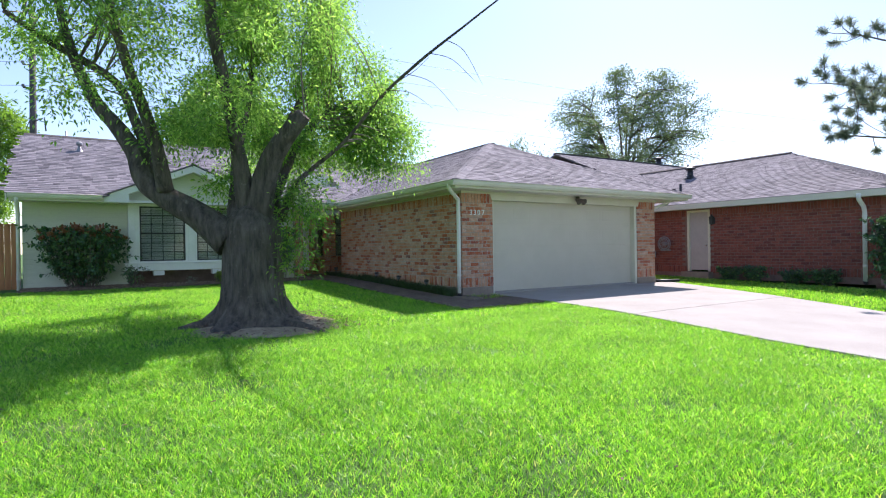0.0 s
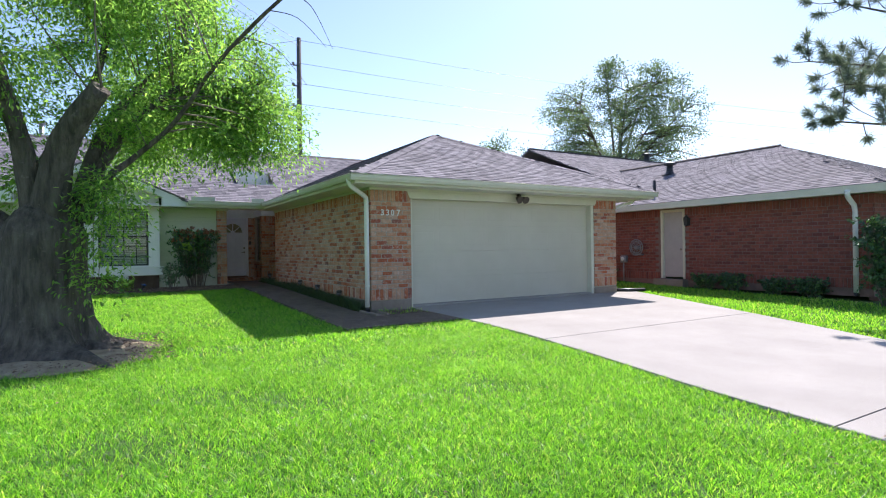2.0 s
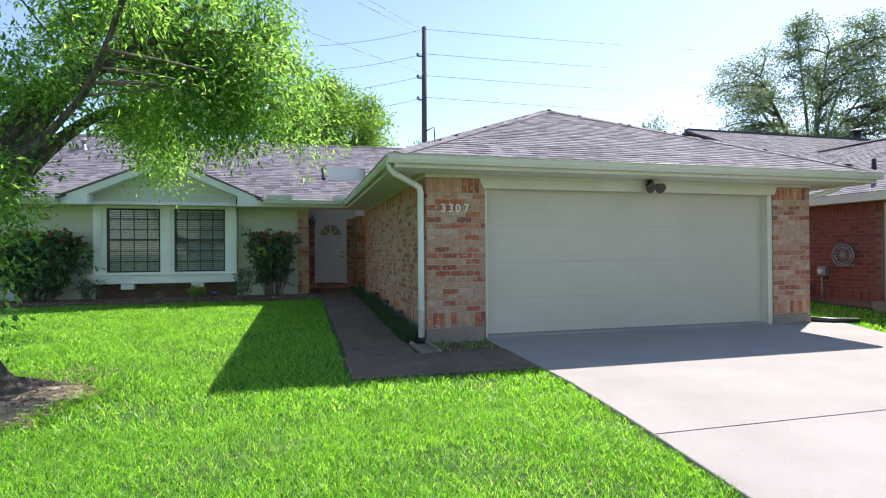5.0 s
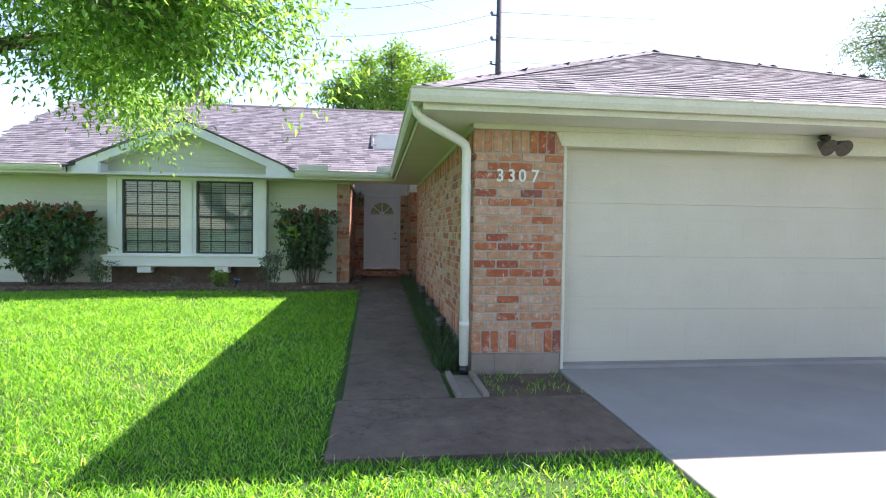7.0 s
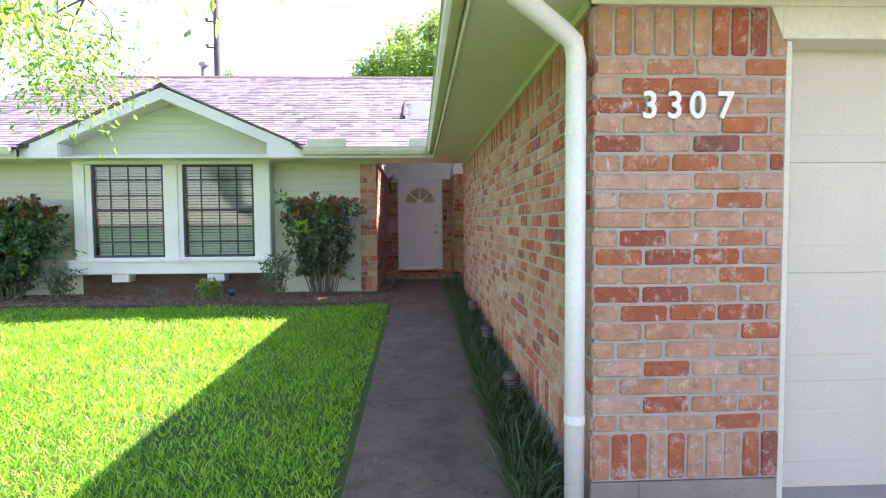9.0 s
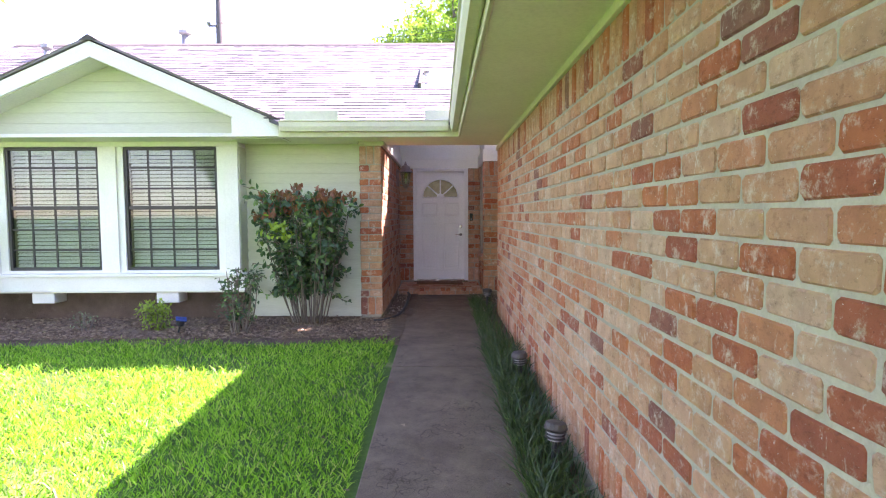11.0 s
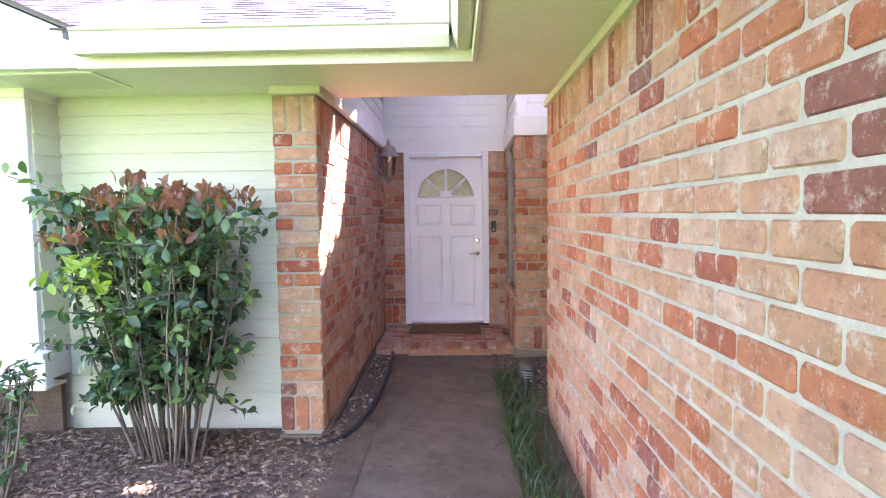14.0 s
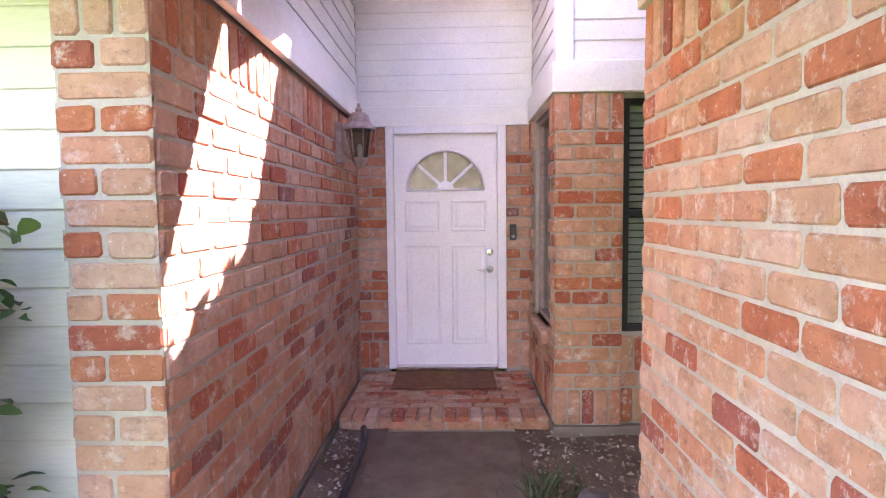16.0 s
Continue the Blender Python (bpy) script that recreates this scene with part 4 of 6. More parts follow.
def sash_window(name, label, x0, x1, z0, z1, y, cols, rows):
    w = setting(new(name), label, "window")
    part("frame", boxes(((x0, y, z0), (x0 + 0.04, y + 0.06, z1)), ((x1 - 0.04, y, z0), (x1, y + 0.06, z1)), ((x0 + 0.04, y, z0), (x1 - 0.04, y + 0.06, z0 + 0.04)), ((x0 + 0.04, y, z1 - 0.04), (x1 - 0.04, y + 0.06, z1)), bevel=0.003), BLACK, w, "dark bronze frame")
    mid = z0 + (z1 - z0) * 0.51
    part("meeting_rail", boxes(((x0 + 0.04, y + 0.008, mid - 0.025), (x1 - 0.04, y + 0.05, mid + 0.025)), bevel=0.003), BLACK, w)
    for i in range(1, cols):
        x = x0 + (x1 - x0) * i / cols
        part("muntin", boxes(((x - 0.011, y + 0.016, z0 + 0.04), (x + 0.011, y + 0.038, z1 - 0.04)), bevel=0.002), BLACK, w)
    for i in range(1, rows):
        z = z0 + (z1 - z0) * i / rows
        if abs(z - mid) > 0.1:
            part("muntin", boxes(((x0 + 0.04, y + 0.018, z - 0.011), (x1 - 0.04, y + 0.036, z + 0.011)), bevel=0.002), BLACK, w)
    for za, zb in ((z0 + 0.04, mid - 0.025), (mid + 0.025, z1 - 0.04)):
        pane = part("pane", boxes(((x0 + 0.04, y + 0.025, za), (x1 - 0.04, y + 0.029, zb))), GLASS, w)
        pane.visible_shadow = False
    b = thing("window_blind", "white horizontal blind lowered behind the glass", "blind", "window blinds")
    part("headrail", boxes(((x0 + 0.05, y + 0.07, z1 - 0.07), (x1 - 0.05, y + 0.12, z1 - 0.02)), bevel=0.004), BLIND, b)
    blinds(b, x0 + 0.05, x1 - 0.05, y + 0.095, z0 + 0.06, z1 - 0.08)
    return w


sash_window("window_1", "dark framed sash window with grid bars, blind behind", 0.96, 2.2, 0.96, 2.6, 18.52, 4, 6)
sash_window("window_2", "dark framed sash window with grid bars, blind lowered", 2.53, 3.77, 0.96, 2.6, 18.52, 4, 6)
sash_window("window_3", "dark framed window beside the entry pier, blind behind", 7.95, 8.85, 1.0, 2.57, 20.72, 1, 1)
w4 = setting(new("window_4"), "narrow dark framed window beside the front door", "window")
part("frame", boxes(((7.53, 20.96, 0.96), (7.6, 21.0, 2.57)), ((7.53, 21.64, 0.96), (7.6, 21.68, 2.57)), ((7.53, 21.0, 0.96), (7.6, 21.64, 1.0)), ((7.53, 21.0, 2.53), (7.6, 21.64, 2.57)), bevel=0.003), BRONZE, w4)
pane4 = part("pane", boxes(((7.56, 21.0, 1.0), (7.565, 21.64, 2.53))), GLASS, w4)
pane4.visible_shadow = False
sill4 = part("sill", boxes(((7.43, 20.93, 0.86), (7.56, 21.7, 0.95)), bevel=0.012), BRICK, w4, "rowlock brick sill")

# ---- front door ----
door = setting(new("door_1"), "white six panel front door with a fanlight, closed", "door")
DX0, DX1, DZ0, DZ1, DY = 6.27, 7.19, 0.43, 2.52, 21.93
part("jamb", boxes(((6.2, DY - 0.03, 0.40), (DX0, DY + 0.1, 2.585)), ((DX1, DY - 0.03, 0.40), (7.27, DY + 0.1, 2.585)), ((DX0, DY - 0.03, DZ1), (DX1, DY + 0.1, 2.585)), bevel=0.006), DOOR, door)
part("threshold", boxes(((DX0, DY - 0.06, 0.395), (DX1, DY + 0.06, 0.43)), bevel=0.006), METAL, door, "metal threshold")


def door_leaf():
    """The leaf with a half-round opening: a face of quads round the fanlight, and raised panels."""
    y = DY + 0.02
    fx, fz, fr = (DX0 + DX1) / 2, 2.03, 0.335
    bm = bmesh.new()
    arc = [(fx + fr * math.cos(math.pi * i / 24), fz + fr * math.sin(math.pi * i / 24)) for i in range(25)]
    for y0, flip in ((y, False), (y + 0.045, True)):
        low = [bm.verts.new(p) for p in ((DX0, y0, DZ0), (DX1, y0, DZ0), (DX1, y0, fz), (DX0, y0, fz))]
        bm.faces.new(low if not flip else low[::-1])
        for i in range(24):
            a, b = arc[i], arc[i + 1]
            def rim(k):
                ang = math.pi * k / 24
                c, s = math.cos(ang), math.sin(ang)
                t = min((DX1 - fx) / abs(c) if abs(c) > 1e-6 else 9, (DZ1 - fz) / s if s > 1e-6 else 9)
                return fx + c * t, fz + s * t
            ra, rb = rim(i), rim(i + 1)
            q = [bm.verts.new((p[0], y0, p[1])) for p in (a, ra, rb, b)]
            bm.faces.new(q if not flip else q[::-1])
        for s in (1, -1):
            ang = math.atan2(DZ1 - fz, (DX1 - fx))
            n0 = math.floor(ang / (math.pi / 24)) * math.pi / 24
            n1 = n0 + math.pi / 24
            p0 = (fx + s * (DX1 - fx), fz + math.tan(n0) * (DX1 - fx))
            p1 = (fx + s * (DZ1 - fz) / math.tan(n1), DZ1)
            c = (fx + s * (DX1 - fx), DZ1)
            t = [bm.verts.new((p[0], y0, p[1])) for p in (p0, c, p1)]
            bm.faces.new(t)
    for a, b in (((DX0, y, DZ0), (DX0 + 0.001, y + 0.045, DZ1)), ((DX1 - 0.001, y, DZ0), (DX1, y + 0.045, DZ1))):
        box(bm, a, b)
    ring0 = [bm.verts.new((p[0], y, p[1])) for p in arc]
    ring1 = [bm.verts.new((p[0], y + 0.045, p[1])) for p in arc]
    for i in range(24):
        bm.faces.new((ring0[i], ring1[i], ring1[i + 1], ring0[i + 1]))
    return bm, fx, fz, fr, y


leaf_bm, fx, fz, fr, dy = door_leaf()
leaf = part("leaf", leaf_bm, DOOR, door)
# No clear glass here: the view of the dim room is painted on.
pane = part("fanlight_pane", prism([(fx + fr * math.cos(math.pi * i / 24), dy + 0.02, fz + fr * math.sin(math.pi * i / 24)) for i in range(25)], (0, 0.004, 0)), FANPANE, leaf, "opaque pane painted as the dim olive room behind")
pane.visible_shadow = False
for ang in (42, 90, 138):
    c, s = math.cos(radians(ang)), math.sin(radians(ang))
    p0, p1 = Vector((fx + c * 0.06, dy + 0.008, fz + s * 0.06)), Vector((fx + c * fr, dy + 0.008, fz + s * fr))
    t = Vector((-s, 0, c)) * 0.014
    part("fanlight_bar", prism([p0 - t, p1 - t, p1 + t, p0 + t], (0, 0.012, 0)), DOOR, leaf)
part("fanlight_hub", prism([(fx + 0.075 * math.cos(math.pi * i / 12), dy + 0.006, fz + 0.075 * math.sin(math.pi * i / 12)) for i in range(13)], (0, 0.014, 0)), DOOR, leaf)
rim_bm = bmesh.new()
tube(rim_bm, [(fx + (fr + 0.01) * math.cos(math.pi * i / 24), dy - 0.004, fz + (fr + 0.01) * math.sin(math.pi * i / 24)) for i in range(25)], 0.013, 6)
tube(rim_bm, [(fx - fr - 0.015, dy - 0.004, fz - 0.005), (fx + fr + 0.015, dy - 0.004, fz - 0.005)], 0.013, 6)
part("fanlight_rim", rim_bm, DOOR, leaf)


def raised_panel(x0, x1, z0, z1):
    """A moulded panel: a sunk border and a raised field."""
    bm = bmesh.new()
    rings = []
    for inset, d in ((0.0, 0.001), (0.008, -0.007), (0.02, -0.004), (0.028, 0.006), (0.05, -0.004)):
        rings.append([bm.verts.new((x, dy + d, z)) for x, z in ((x0 + inset, z0 + inset), (x1 - inset, z0 + inset), (x1 - inset, z1 - inset), (x0 + inset, z1 - inset))])
    for r0, r1 in zip(rings, rings[1:]):
        for k in range(4):
            bm.faces.new((r0[k], r0[(k + 1) % 4], r1[(k + 1) % 4], r1[k]))
    bm.faces.new(rings[-1])
    return bm


for x0, x1 in ((6.36, 6.68), (6.78, 7.1)):
    for z0, z1 in ((0.62, 1.53), (1.65, 1.93)):
        part("panel", raised_panel(x0, x1, z0, z1), DOOR, leaf)
deadbolt = part("deadbolt", lathe([(0.034, 0), (0.034, 0.006), (0.026, 0.016), (0.012, 0.018)], 18), METAL, leaf, "round nickel deadbolt")
deadbolt.matrix_world = pose(7.125, dy, 1.46, 90, 0, 0)
handle = part("handle_rose", lathe([(0.033, 0), (0.033, 0.006), (0.022, 0.02), (0.012, 0.022), (0.012, 0.05)], 18), METAL, leaf, "nickel lever handle")
handle.matrix_world = pose(7.125, dy, 1.3, 90, 0, 0)
part("lever", tube(bmesh.new(), [(7.125, dy - 0.05, 1.3), (7.09, dy - 0.055, 1.302), (7.05, dy - 0.05, 1.296), (7.02, dy - 0.045, 1.3)], [0.011, 0.01, 0.008, 0.006], 8), METAL, leaf)
bell = thing("doorbell", "black camera doorbell on the brick by the door", "doorbell")
part("body", boxes(((7.3, 21.885, 1.57), (7.36, 21.915, 1.71)), bevel=0.006), BLACK, bell)
part("button", lathe([(0.016, 0), (0.016, 0.006), (0.01, 0.008)], 14, (0, 0, 0)), LEAD, bell).matrix_world = pose(7.33, 21.885, 1.6, 90, 0, 0)

porch = setting(part("porch_step", boxes(((5.97, 20.8, 0.1), (7.47, 21.95, 0.35))), MORTAR), "low brick porch step before the front door", "step")
mat_ob = thing("doormat", "brown coir doormat on the brick porch", "doormat")
part("mat", boxes(((6.28, 21.35, 0.392), (7.14, 21.8, 0.41)), bevel=0.004), COIR, mat_ob)
for i in range(6):
    x = 6.34 + i * 0.125
    part("stripe", boxes(((x, 21.4, 0.41), (x + 0.07, 21.75, 0.414))), COIR, mat_ob, "woven square")

# ---- garage door ----
garage = setting(new("door_garage"), "closed beige sectional garage door with faint panels", "garage door")
for i in range(4):
    z0 = 0.075 + i * 0.595
    bm = bmesh.new()
    box(bm, (8.56, 11.4, z0), (14.18, 11.44, z0 + 0.594), 0.003)
    sec = part("section", bm, PANEL, garage)
    for k in range(8):
        x0 = 8.65 + k * 0.695
        bm = bmesh.new()
        rings = []
        for inset, d in ((0.0, 0.0018), (0.008, 0.003), (0.028, 0.003), (0.04, 0.0005)):
            rings.append([bm.verts.new((x, 11.4 + d - 0.0025, z)) for x, z in ((x0 + inset, z0 + 0.11 + inset), (x0 + 0.6 - inset, z0 + 0.11 + inset), (x0 + 0.6 - inset, z0 + 0.46 - inset), (x0 + inset, z0 + 0.46 - inset))])
        for r0, r1 in zip(rings, rings[1:]):
            for q in range(4):
                bm.faces.new((r0[q], r0[(q + 1) % 4], r1[(q + 1) % 4], r1[q]))
        bm.faces.new(rings[-1])
        part("panel", bm, PANEL, sec)
part("weather_strip", boxes(((8.62, 11.385, 0.045), (14.15, 11.44, 0.074))), BLACK, garage, "black rubber weather strip")
garage_trim = setting(part("trim_garage", boxes(((8.535, 11.23, 0.04), (8.57, 11.46, 2.449)), ((14.12, 11.235, 0.04), (14.225, 11.46, 2.449)), bevel=0.005), CREAM), "cream boards framing the garage opening", "trim")
header = setting(part("trim_garage_header", boxes(((8.5, 11.205, 2.45), (14.26, 11.46, SOFFIT)), bevel=0.004), CREAM), "cream header board above the garage door", "trim")
for x, s in ((8.5, -1), (14.26, 1)):
    part("corner_block", prism([(x, 11.205, 2.46), (x + s * 0.06, 11.205, TOP - 0.006), (x, 11.205, TOP - 0.006)], (0, 0.03, 0)), CREAM, header)

# floodlight with two heads
DARKBRONZE = mottled("dark_bronze", (0.04, 0.032, 0.026), (0.1, 0.08, 0.062), 25, 0.45, 0.1, 120)
flood = thing("floodlight", "dark bronze twin floodlight under the garage eave", "floodlight")
FX, FY, FZ = 11.53, 11.13, 2.58
part("base_plate", lathe([(0.06, 0), (0.06, 0.02), (0.03, 0.04)], 18, (FX, FY, SOFFIT - 0.045)), DARKBRONZE, flood)
part("sensor_box", boxes(((FX - 0.035, FY - 0.05, FZ - 0.03), (FX + 0.035, FY + 0.03, FZ + 0.04)), bevel=0.008), DARKBRONZE, flood)
for s in (-1, 1):
    part("arm", tube(bmesh.new(), [(FX, FY, FZ + 0.02), (FX + s * 0.07, FY - 0.02, FZ), (FX + s * 0.1, FY - 0.05, FZ - 0.03)], 0.014, 8), DARKBRONZE, flood)
    head = part("lamp_head", lathe([(0.03, 0), (0.042, 0.03), (0.055, 0.05), (0.09, 0.14), (0.095, 0.146), (0.082, 0.146)], 20), DARKBRONZE, flood)
    head.matrix_world = look((FX + s * 0.1, FY - 0.04, FZ - 0.02), (FX + s * 0.14, FY + 0.6, FZ + 0.35))
    lens = part("lamp_glass", lathe([(0.07, 0), (0.05, 0.015), (0.01, 0.02)], 20), LEAD, head, "frosted lamp glass")
    lens.matrix_local = pose(0, 0, 0.125)

# ---- neighbour's house ----
NE = 2.72
wall_n = wall("wall_neighbour", "red brick side wall of the neighbouring house", ((18.62, 6.4, 0.0), (18.85, 11.5, 2.8)), ((18.62, 12.4, 0.0), (18.85, 22, 2.8)), ((18.62, 11.5, 2.5), (18.85, 12.4, 2.8)), mat=RED_MORTAR)
wall_n2 = wall("wall_neighbour_front", "red brick front wall of the neighbouring house", ((18.85, 6.4, -0.1), (27.4, 6.6, 2.8)), mat=RED_MORTAR)
wall("wall_neighbour_core", "plain inner walls of the neighbouring house", ((27.2, 6.6, 0), (27.4, 22, 2.8)), ((18.85, 21.8, 0), (27.2, 22, 2.8)), mat=RED_MORTAR)
roof_n = setting(new("roof_neighbour"), "grey brown hipped shingle roof of the neighbouring house", "roof")
NX0, NX1, NY = 18.1, 27.9, 5.9
NM, NH = (NX0 + NX1) / 2, (NX1 - NX0) / 2
NS = 0.42
roof_piece(roof_n, ((NX0, NY), (NX0, 22), (NM, 22), (NM, NY + NH)), lambda x, y: NE + (x - NX0) * NS)
roof_piece(roof_n, ((NX1, NY), (NM, NY + NH), (NM, 22), (NX1, 22)), lambda x, y: NE + (NX1 - x) * NS)
roof_piece(roof_n, ((NX0, NY), (NM, NY + NH), (NX1, NY)), lambda x, y: NE + (y - NY) * NS)
cn = math.cos(math.atan(NS))
shingles(roof_n, (NX0, NY, NE), (0, 1, 0), (cn, 0, cn * NS), lambda u, v: u > v * cn, 15, NH / cn)
shingles(roof_n, (NX0, NY, NE), (1, 0, 0), (0, cn, cn * NS), lambda u, v: v * cn < u < 2 * NH - v * cn, 2 * NH, NH / cn)
part("ridge_cap", prism([(NM - 0.13, NY + NH, NE + NH * NS), (NM, NY + NH, NE + NH * NS + 0.06), (NM + 0.13, NY + NH, NE + NH * NS)], (0, 11, 0)), TARLINE, roof_n, "dark ridge cap")
part("fascia", boxes(((18.07, 5.87, NE - 0.2), (18.1, 22, NE - 0.01)), ((18.1, 5.87, NE - 0.2), (27.9, 5.9, NE - 0.01))), CREAM, roof_n)
part("soffit", boxes(((18.1, 5.9, NE - 0.18), (18.62, 22, NE - 0.16)), ((18.62, 5.9, NE - 0.18), (27.9, 6.4, NE - 0.16))), CREAM, roof_n)
house_far = thing("rear_wing", "grey shingled rear wing behind the neighbouring house", "house")
part("wall", boxes(((20.4, 16.6, 0), (36, 25.4, 4.0))), RED_BRICK, house_far)
for s in (-1, 1):
    part("roof", prism([(20.2, 21, 6.0), (37, 21, 6.0), (37, 21 + s * 5.5, 3.7), (20.2, 21 + s * 5.5, 3.7)], (0, 0, 0.08)), SHINGLE, house_far)
cw = math.cos(math.atan(2.3 / 5.5))
roof_rear = setting(new("roof_rear"), "grey shingle slope behind the neighbouring house", "roof")
shingles(roof_rear, (20.2, 15.5, 3.785), (1, 0, 0), (0, cw, cw * 2.3 / 5.5), lambda u, v: True, 16.8, 5.4 / cw)
part("ridge_cap", boxes(((20.2, 20.88, 6.02), (37, 21.12, 6.12))), TARLINE, house_far)
door_n = setting(new("door_2"), "plain grey side door of the neighbouring house", "door")
part("leaf", boxes(((18.66, 11.58, 0.3), (18.7, 12.32, 2.42))), GREYDOOR, door_n)
part("jamb", boxes(((18.58, 11.5, 0.25), (18.72, 11.58, 2.5)), ((18.58, 12.32, 0.25), (18.72, 12.4, 2.5)), ((18.58, 11.58, 2.42), (18.72, 12.32, 2.5)), bevel=0.005), CREAM, door_n)
part("step", boxes(((18.3, 11.4, 0.0), (18.6, 12.5, 0.24)), bevel=0.01), FOOTING, door_n)
part("knob", lathe([(0.012, 0), (0.012, 0.03), (0.03, 0.045), (0.03, 0.06), (0.012, 0.07)], 12), METAL, door_n).matrix_world = pose(18.66, 11.66, 1.2, 0, -90, 0)
wall_lamp = thing("wall_lamp", "small dark lantern on the neighbour's brick wall", "wall lamp")
part("back_plate", boxes(((18.57, 11.3, 1.95), (18.61, 11.42, 2.2)), bevel=0.008), BLACK, wall_lamp)
part("lantern", lathe([(0.02, 0), (0.07, 0.04), (0.09, 0.25), (0.1, 0.26), (0.03, 0.34), (0.01, 0.38)], 8, (18.47, 11.36, 1.93)), BLACK, wall_lamp)
part("arm", tube(bmesh.new(), [(18.58, 11.36, 2.12), (18.52, 11.36, 2.2), (18.47, 11.36, 2.29)], 0.012, 6), BLACK, wall_lamp)
downspout([(18.04, 6.7, 2.6), (18.1, 6.72, 2.45), (18.5, 6.75, 2.25), (18.55, 6.75, 2.1), (18.55, 6.75, 0.1)], "white metal downspout on the neighbour's brick wall", 0.06)
reel = thing("hose_reel", "grey garden hose reel hanging on the neighbour's wall", "hose reel")
rb = bmesh.new()
for r in (0.27, 0.2):
    tube(rb, [(18.45, 13.3 + r * math.cos(a), 1.28 + r * math.sin(a)) for a in (2 * math.pi * k / 20 for k in range(21))], 0.02, 6)
part("wheel_rim", rb, LEAD, reel)
for k in range(6):
    a = math.pi * k / 6
    part("spoke", tube(bmesh.new(), [(18.45, 13.3 - 0.27 * math.cos(a), 1.28 - 0.27 * math.sin(a)), (18.45, 13.3 + 0.27 * math.cos(a), 1.28 + 0.27 * math.sin(a))], 0.012, 5), LEAD, reel)
part("hub", tube(bmesh.new(), [(18.42, 13.3, 1.28), (18.6, 13.3, 1.28)], 0.06, 12), LEAD, reel)
part("bracket", boxes(((18.5, 13.1, 1.0), (18.6, 13.5, 1.06)), bevel=0.01), LEAD, reel)
meter = thing("utility_meter", "small grey gas meter and pipes by the neighbour's wall", "meter")
part("body", boxes(((18.4, 13.75, 0.75), (18.58, 13.98, 1.0)), bevel=0.03), LEAD, meter)
part("pipe", tube(bmesh.new(), [(18.5, 13.9, 0.1), (18.5, 13.9, 0.75)], 0.025, 8), LEAD, meter)
part("dial", lathe([(0.07, 0), (0.07, 0.02), (0.05, 0.03)], 14), WHITE, meter).matrix_world = pose(18.4, 13.86, 0.88, 0, -90, 0)

# pipes on the roofs


def roof_pipe(label, x, y, z, h, r, mat, cap=True):
    p = thing("roof_vent", label, "roof vent", "roof vents")
    part("pipe", tube(bmesh.new(), [(x, y, z - 0.1), (x, y, z + h)], r, 12), mat, p)
    part("flashing", lathe([(r * 2.4, -0.04), (r * 1.6, 0.03), (r * 1.05, 0.1)], 14, (x, y, z)), mat, p)
    if cap:
        part("cap", lathe([(r * 1.1, 0), (r * 1.9, 0.03), (r * 1.9, 0.09), (r * 0.4, 0.15)], 14, (x, y, z + h)), mat, p)
    return p


roof_pipe("grey metal flue with a rain cap on the roof", 0.8, 24.3, zr(21.7), 1.25, 0.075, LEAD)
roof_pipe("thin metal vent pipe behind the ridge", -1.0, 24.5, zr(21.5), 1.2, 0.025, LEAD, False)
roof_pipe("small vent pipe on the house roof", -0.55, 21.6, zr(21.6), 0.18, 0.05, LEAD)
roof_pipe("black vent pipe near the neighbour's eave", 18.95, 12.9, NE + 0.36, 0.5, 0.05, BLACK, False)
roof_pipe("dark capped vent on the neighbour's roof", 21.4, 14.1, NE + 1.38, 0.32, 0.12, BLACK)
roof_pipe("thin vent pipe on the neighbour's ridge", 22.6, 15.0, NE + 1.9, 0.25, 0.04, BLACK, False)
roof_pipe("dark capped vent behind the rear ridge", 29.0, 21.2, 5.9, 0.55, 0.16, BLACK)

# ---- house number ----
number = thing("house_number", "white serif house number 3307 on the brick pier", "house number")
for ch, x in (("3", 7.79), ("3", 7.915), ("0", 8.03), ("7", 8.17)):
    fc = bpy.data.curves.new("digit", "FONT")
    fc.body, fc.size, fc.extrude, fc.bevel_depth, fc.offset = ch, 0.185, 0.006, 0.001, 0.002
    tmp = new("digit_outline", fc)
    bpy.context.view_layer.update()
    data = bpy.data.meshes.new_from_object(tmp.evaluated_get(bpy.context.evaluated_depsgraph_get()))
    bpy.data.objects.remove(tmp)
    data.name = "digit"
    data.materials.clear()
    data.materials.append(WHITE)
    d = new("digit", data)
    d.matrix_world = pose(x, 11.203, 2.06, 90, 0, 0) @ Matrix.Diagonal((0.92, 1, 1, 1))
    d.parent = number

# ---- lantern by the front door ----
lamp = thing("wall_lantern", "weathered bronze lantern with glass panes beside the front door", "wall lamp")
LX, LY, LZ = 6.11, 21.1, 2.22
part("back_plate", boxes(((5.935, LY - 0.05, 2.2), (5.99, LY + 0.05, 2.5)), bevel=0.006), BRONZE, lamp)
part("scroll_arm", tube(bmesh.new(), [(5.985, LY, 2.3), (6.03, LY, 2.24), (6.07, LY, 2.28), (6.05, LY, 2.34), (6.02, LY, 2.4), (6.04, LY, 2.5), (6.09, LY, 2.55), (LX, LY, 2.52)], 0.012, 7), BRONZE, lamp)
part("cage_base", lathe([(0.02, -0.06), (0.035, -0.04), (0.06, 0.0), (0.065, 0.02)], 6, (LX, LY, LZ)), BRONZE, lamp)
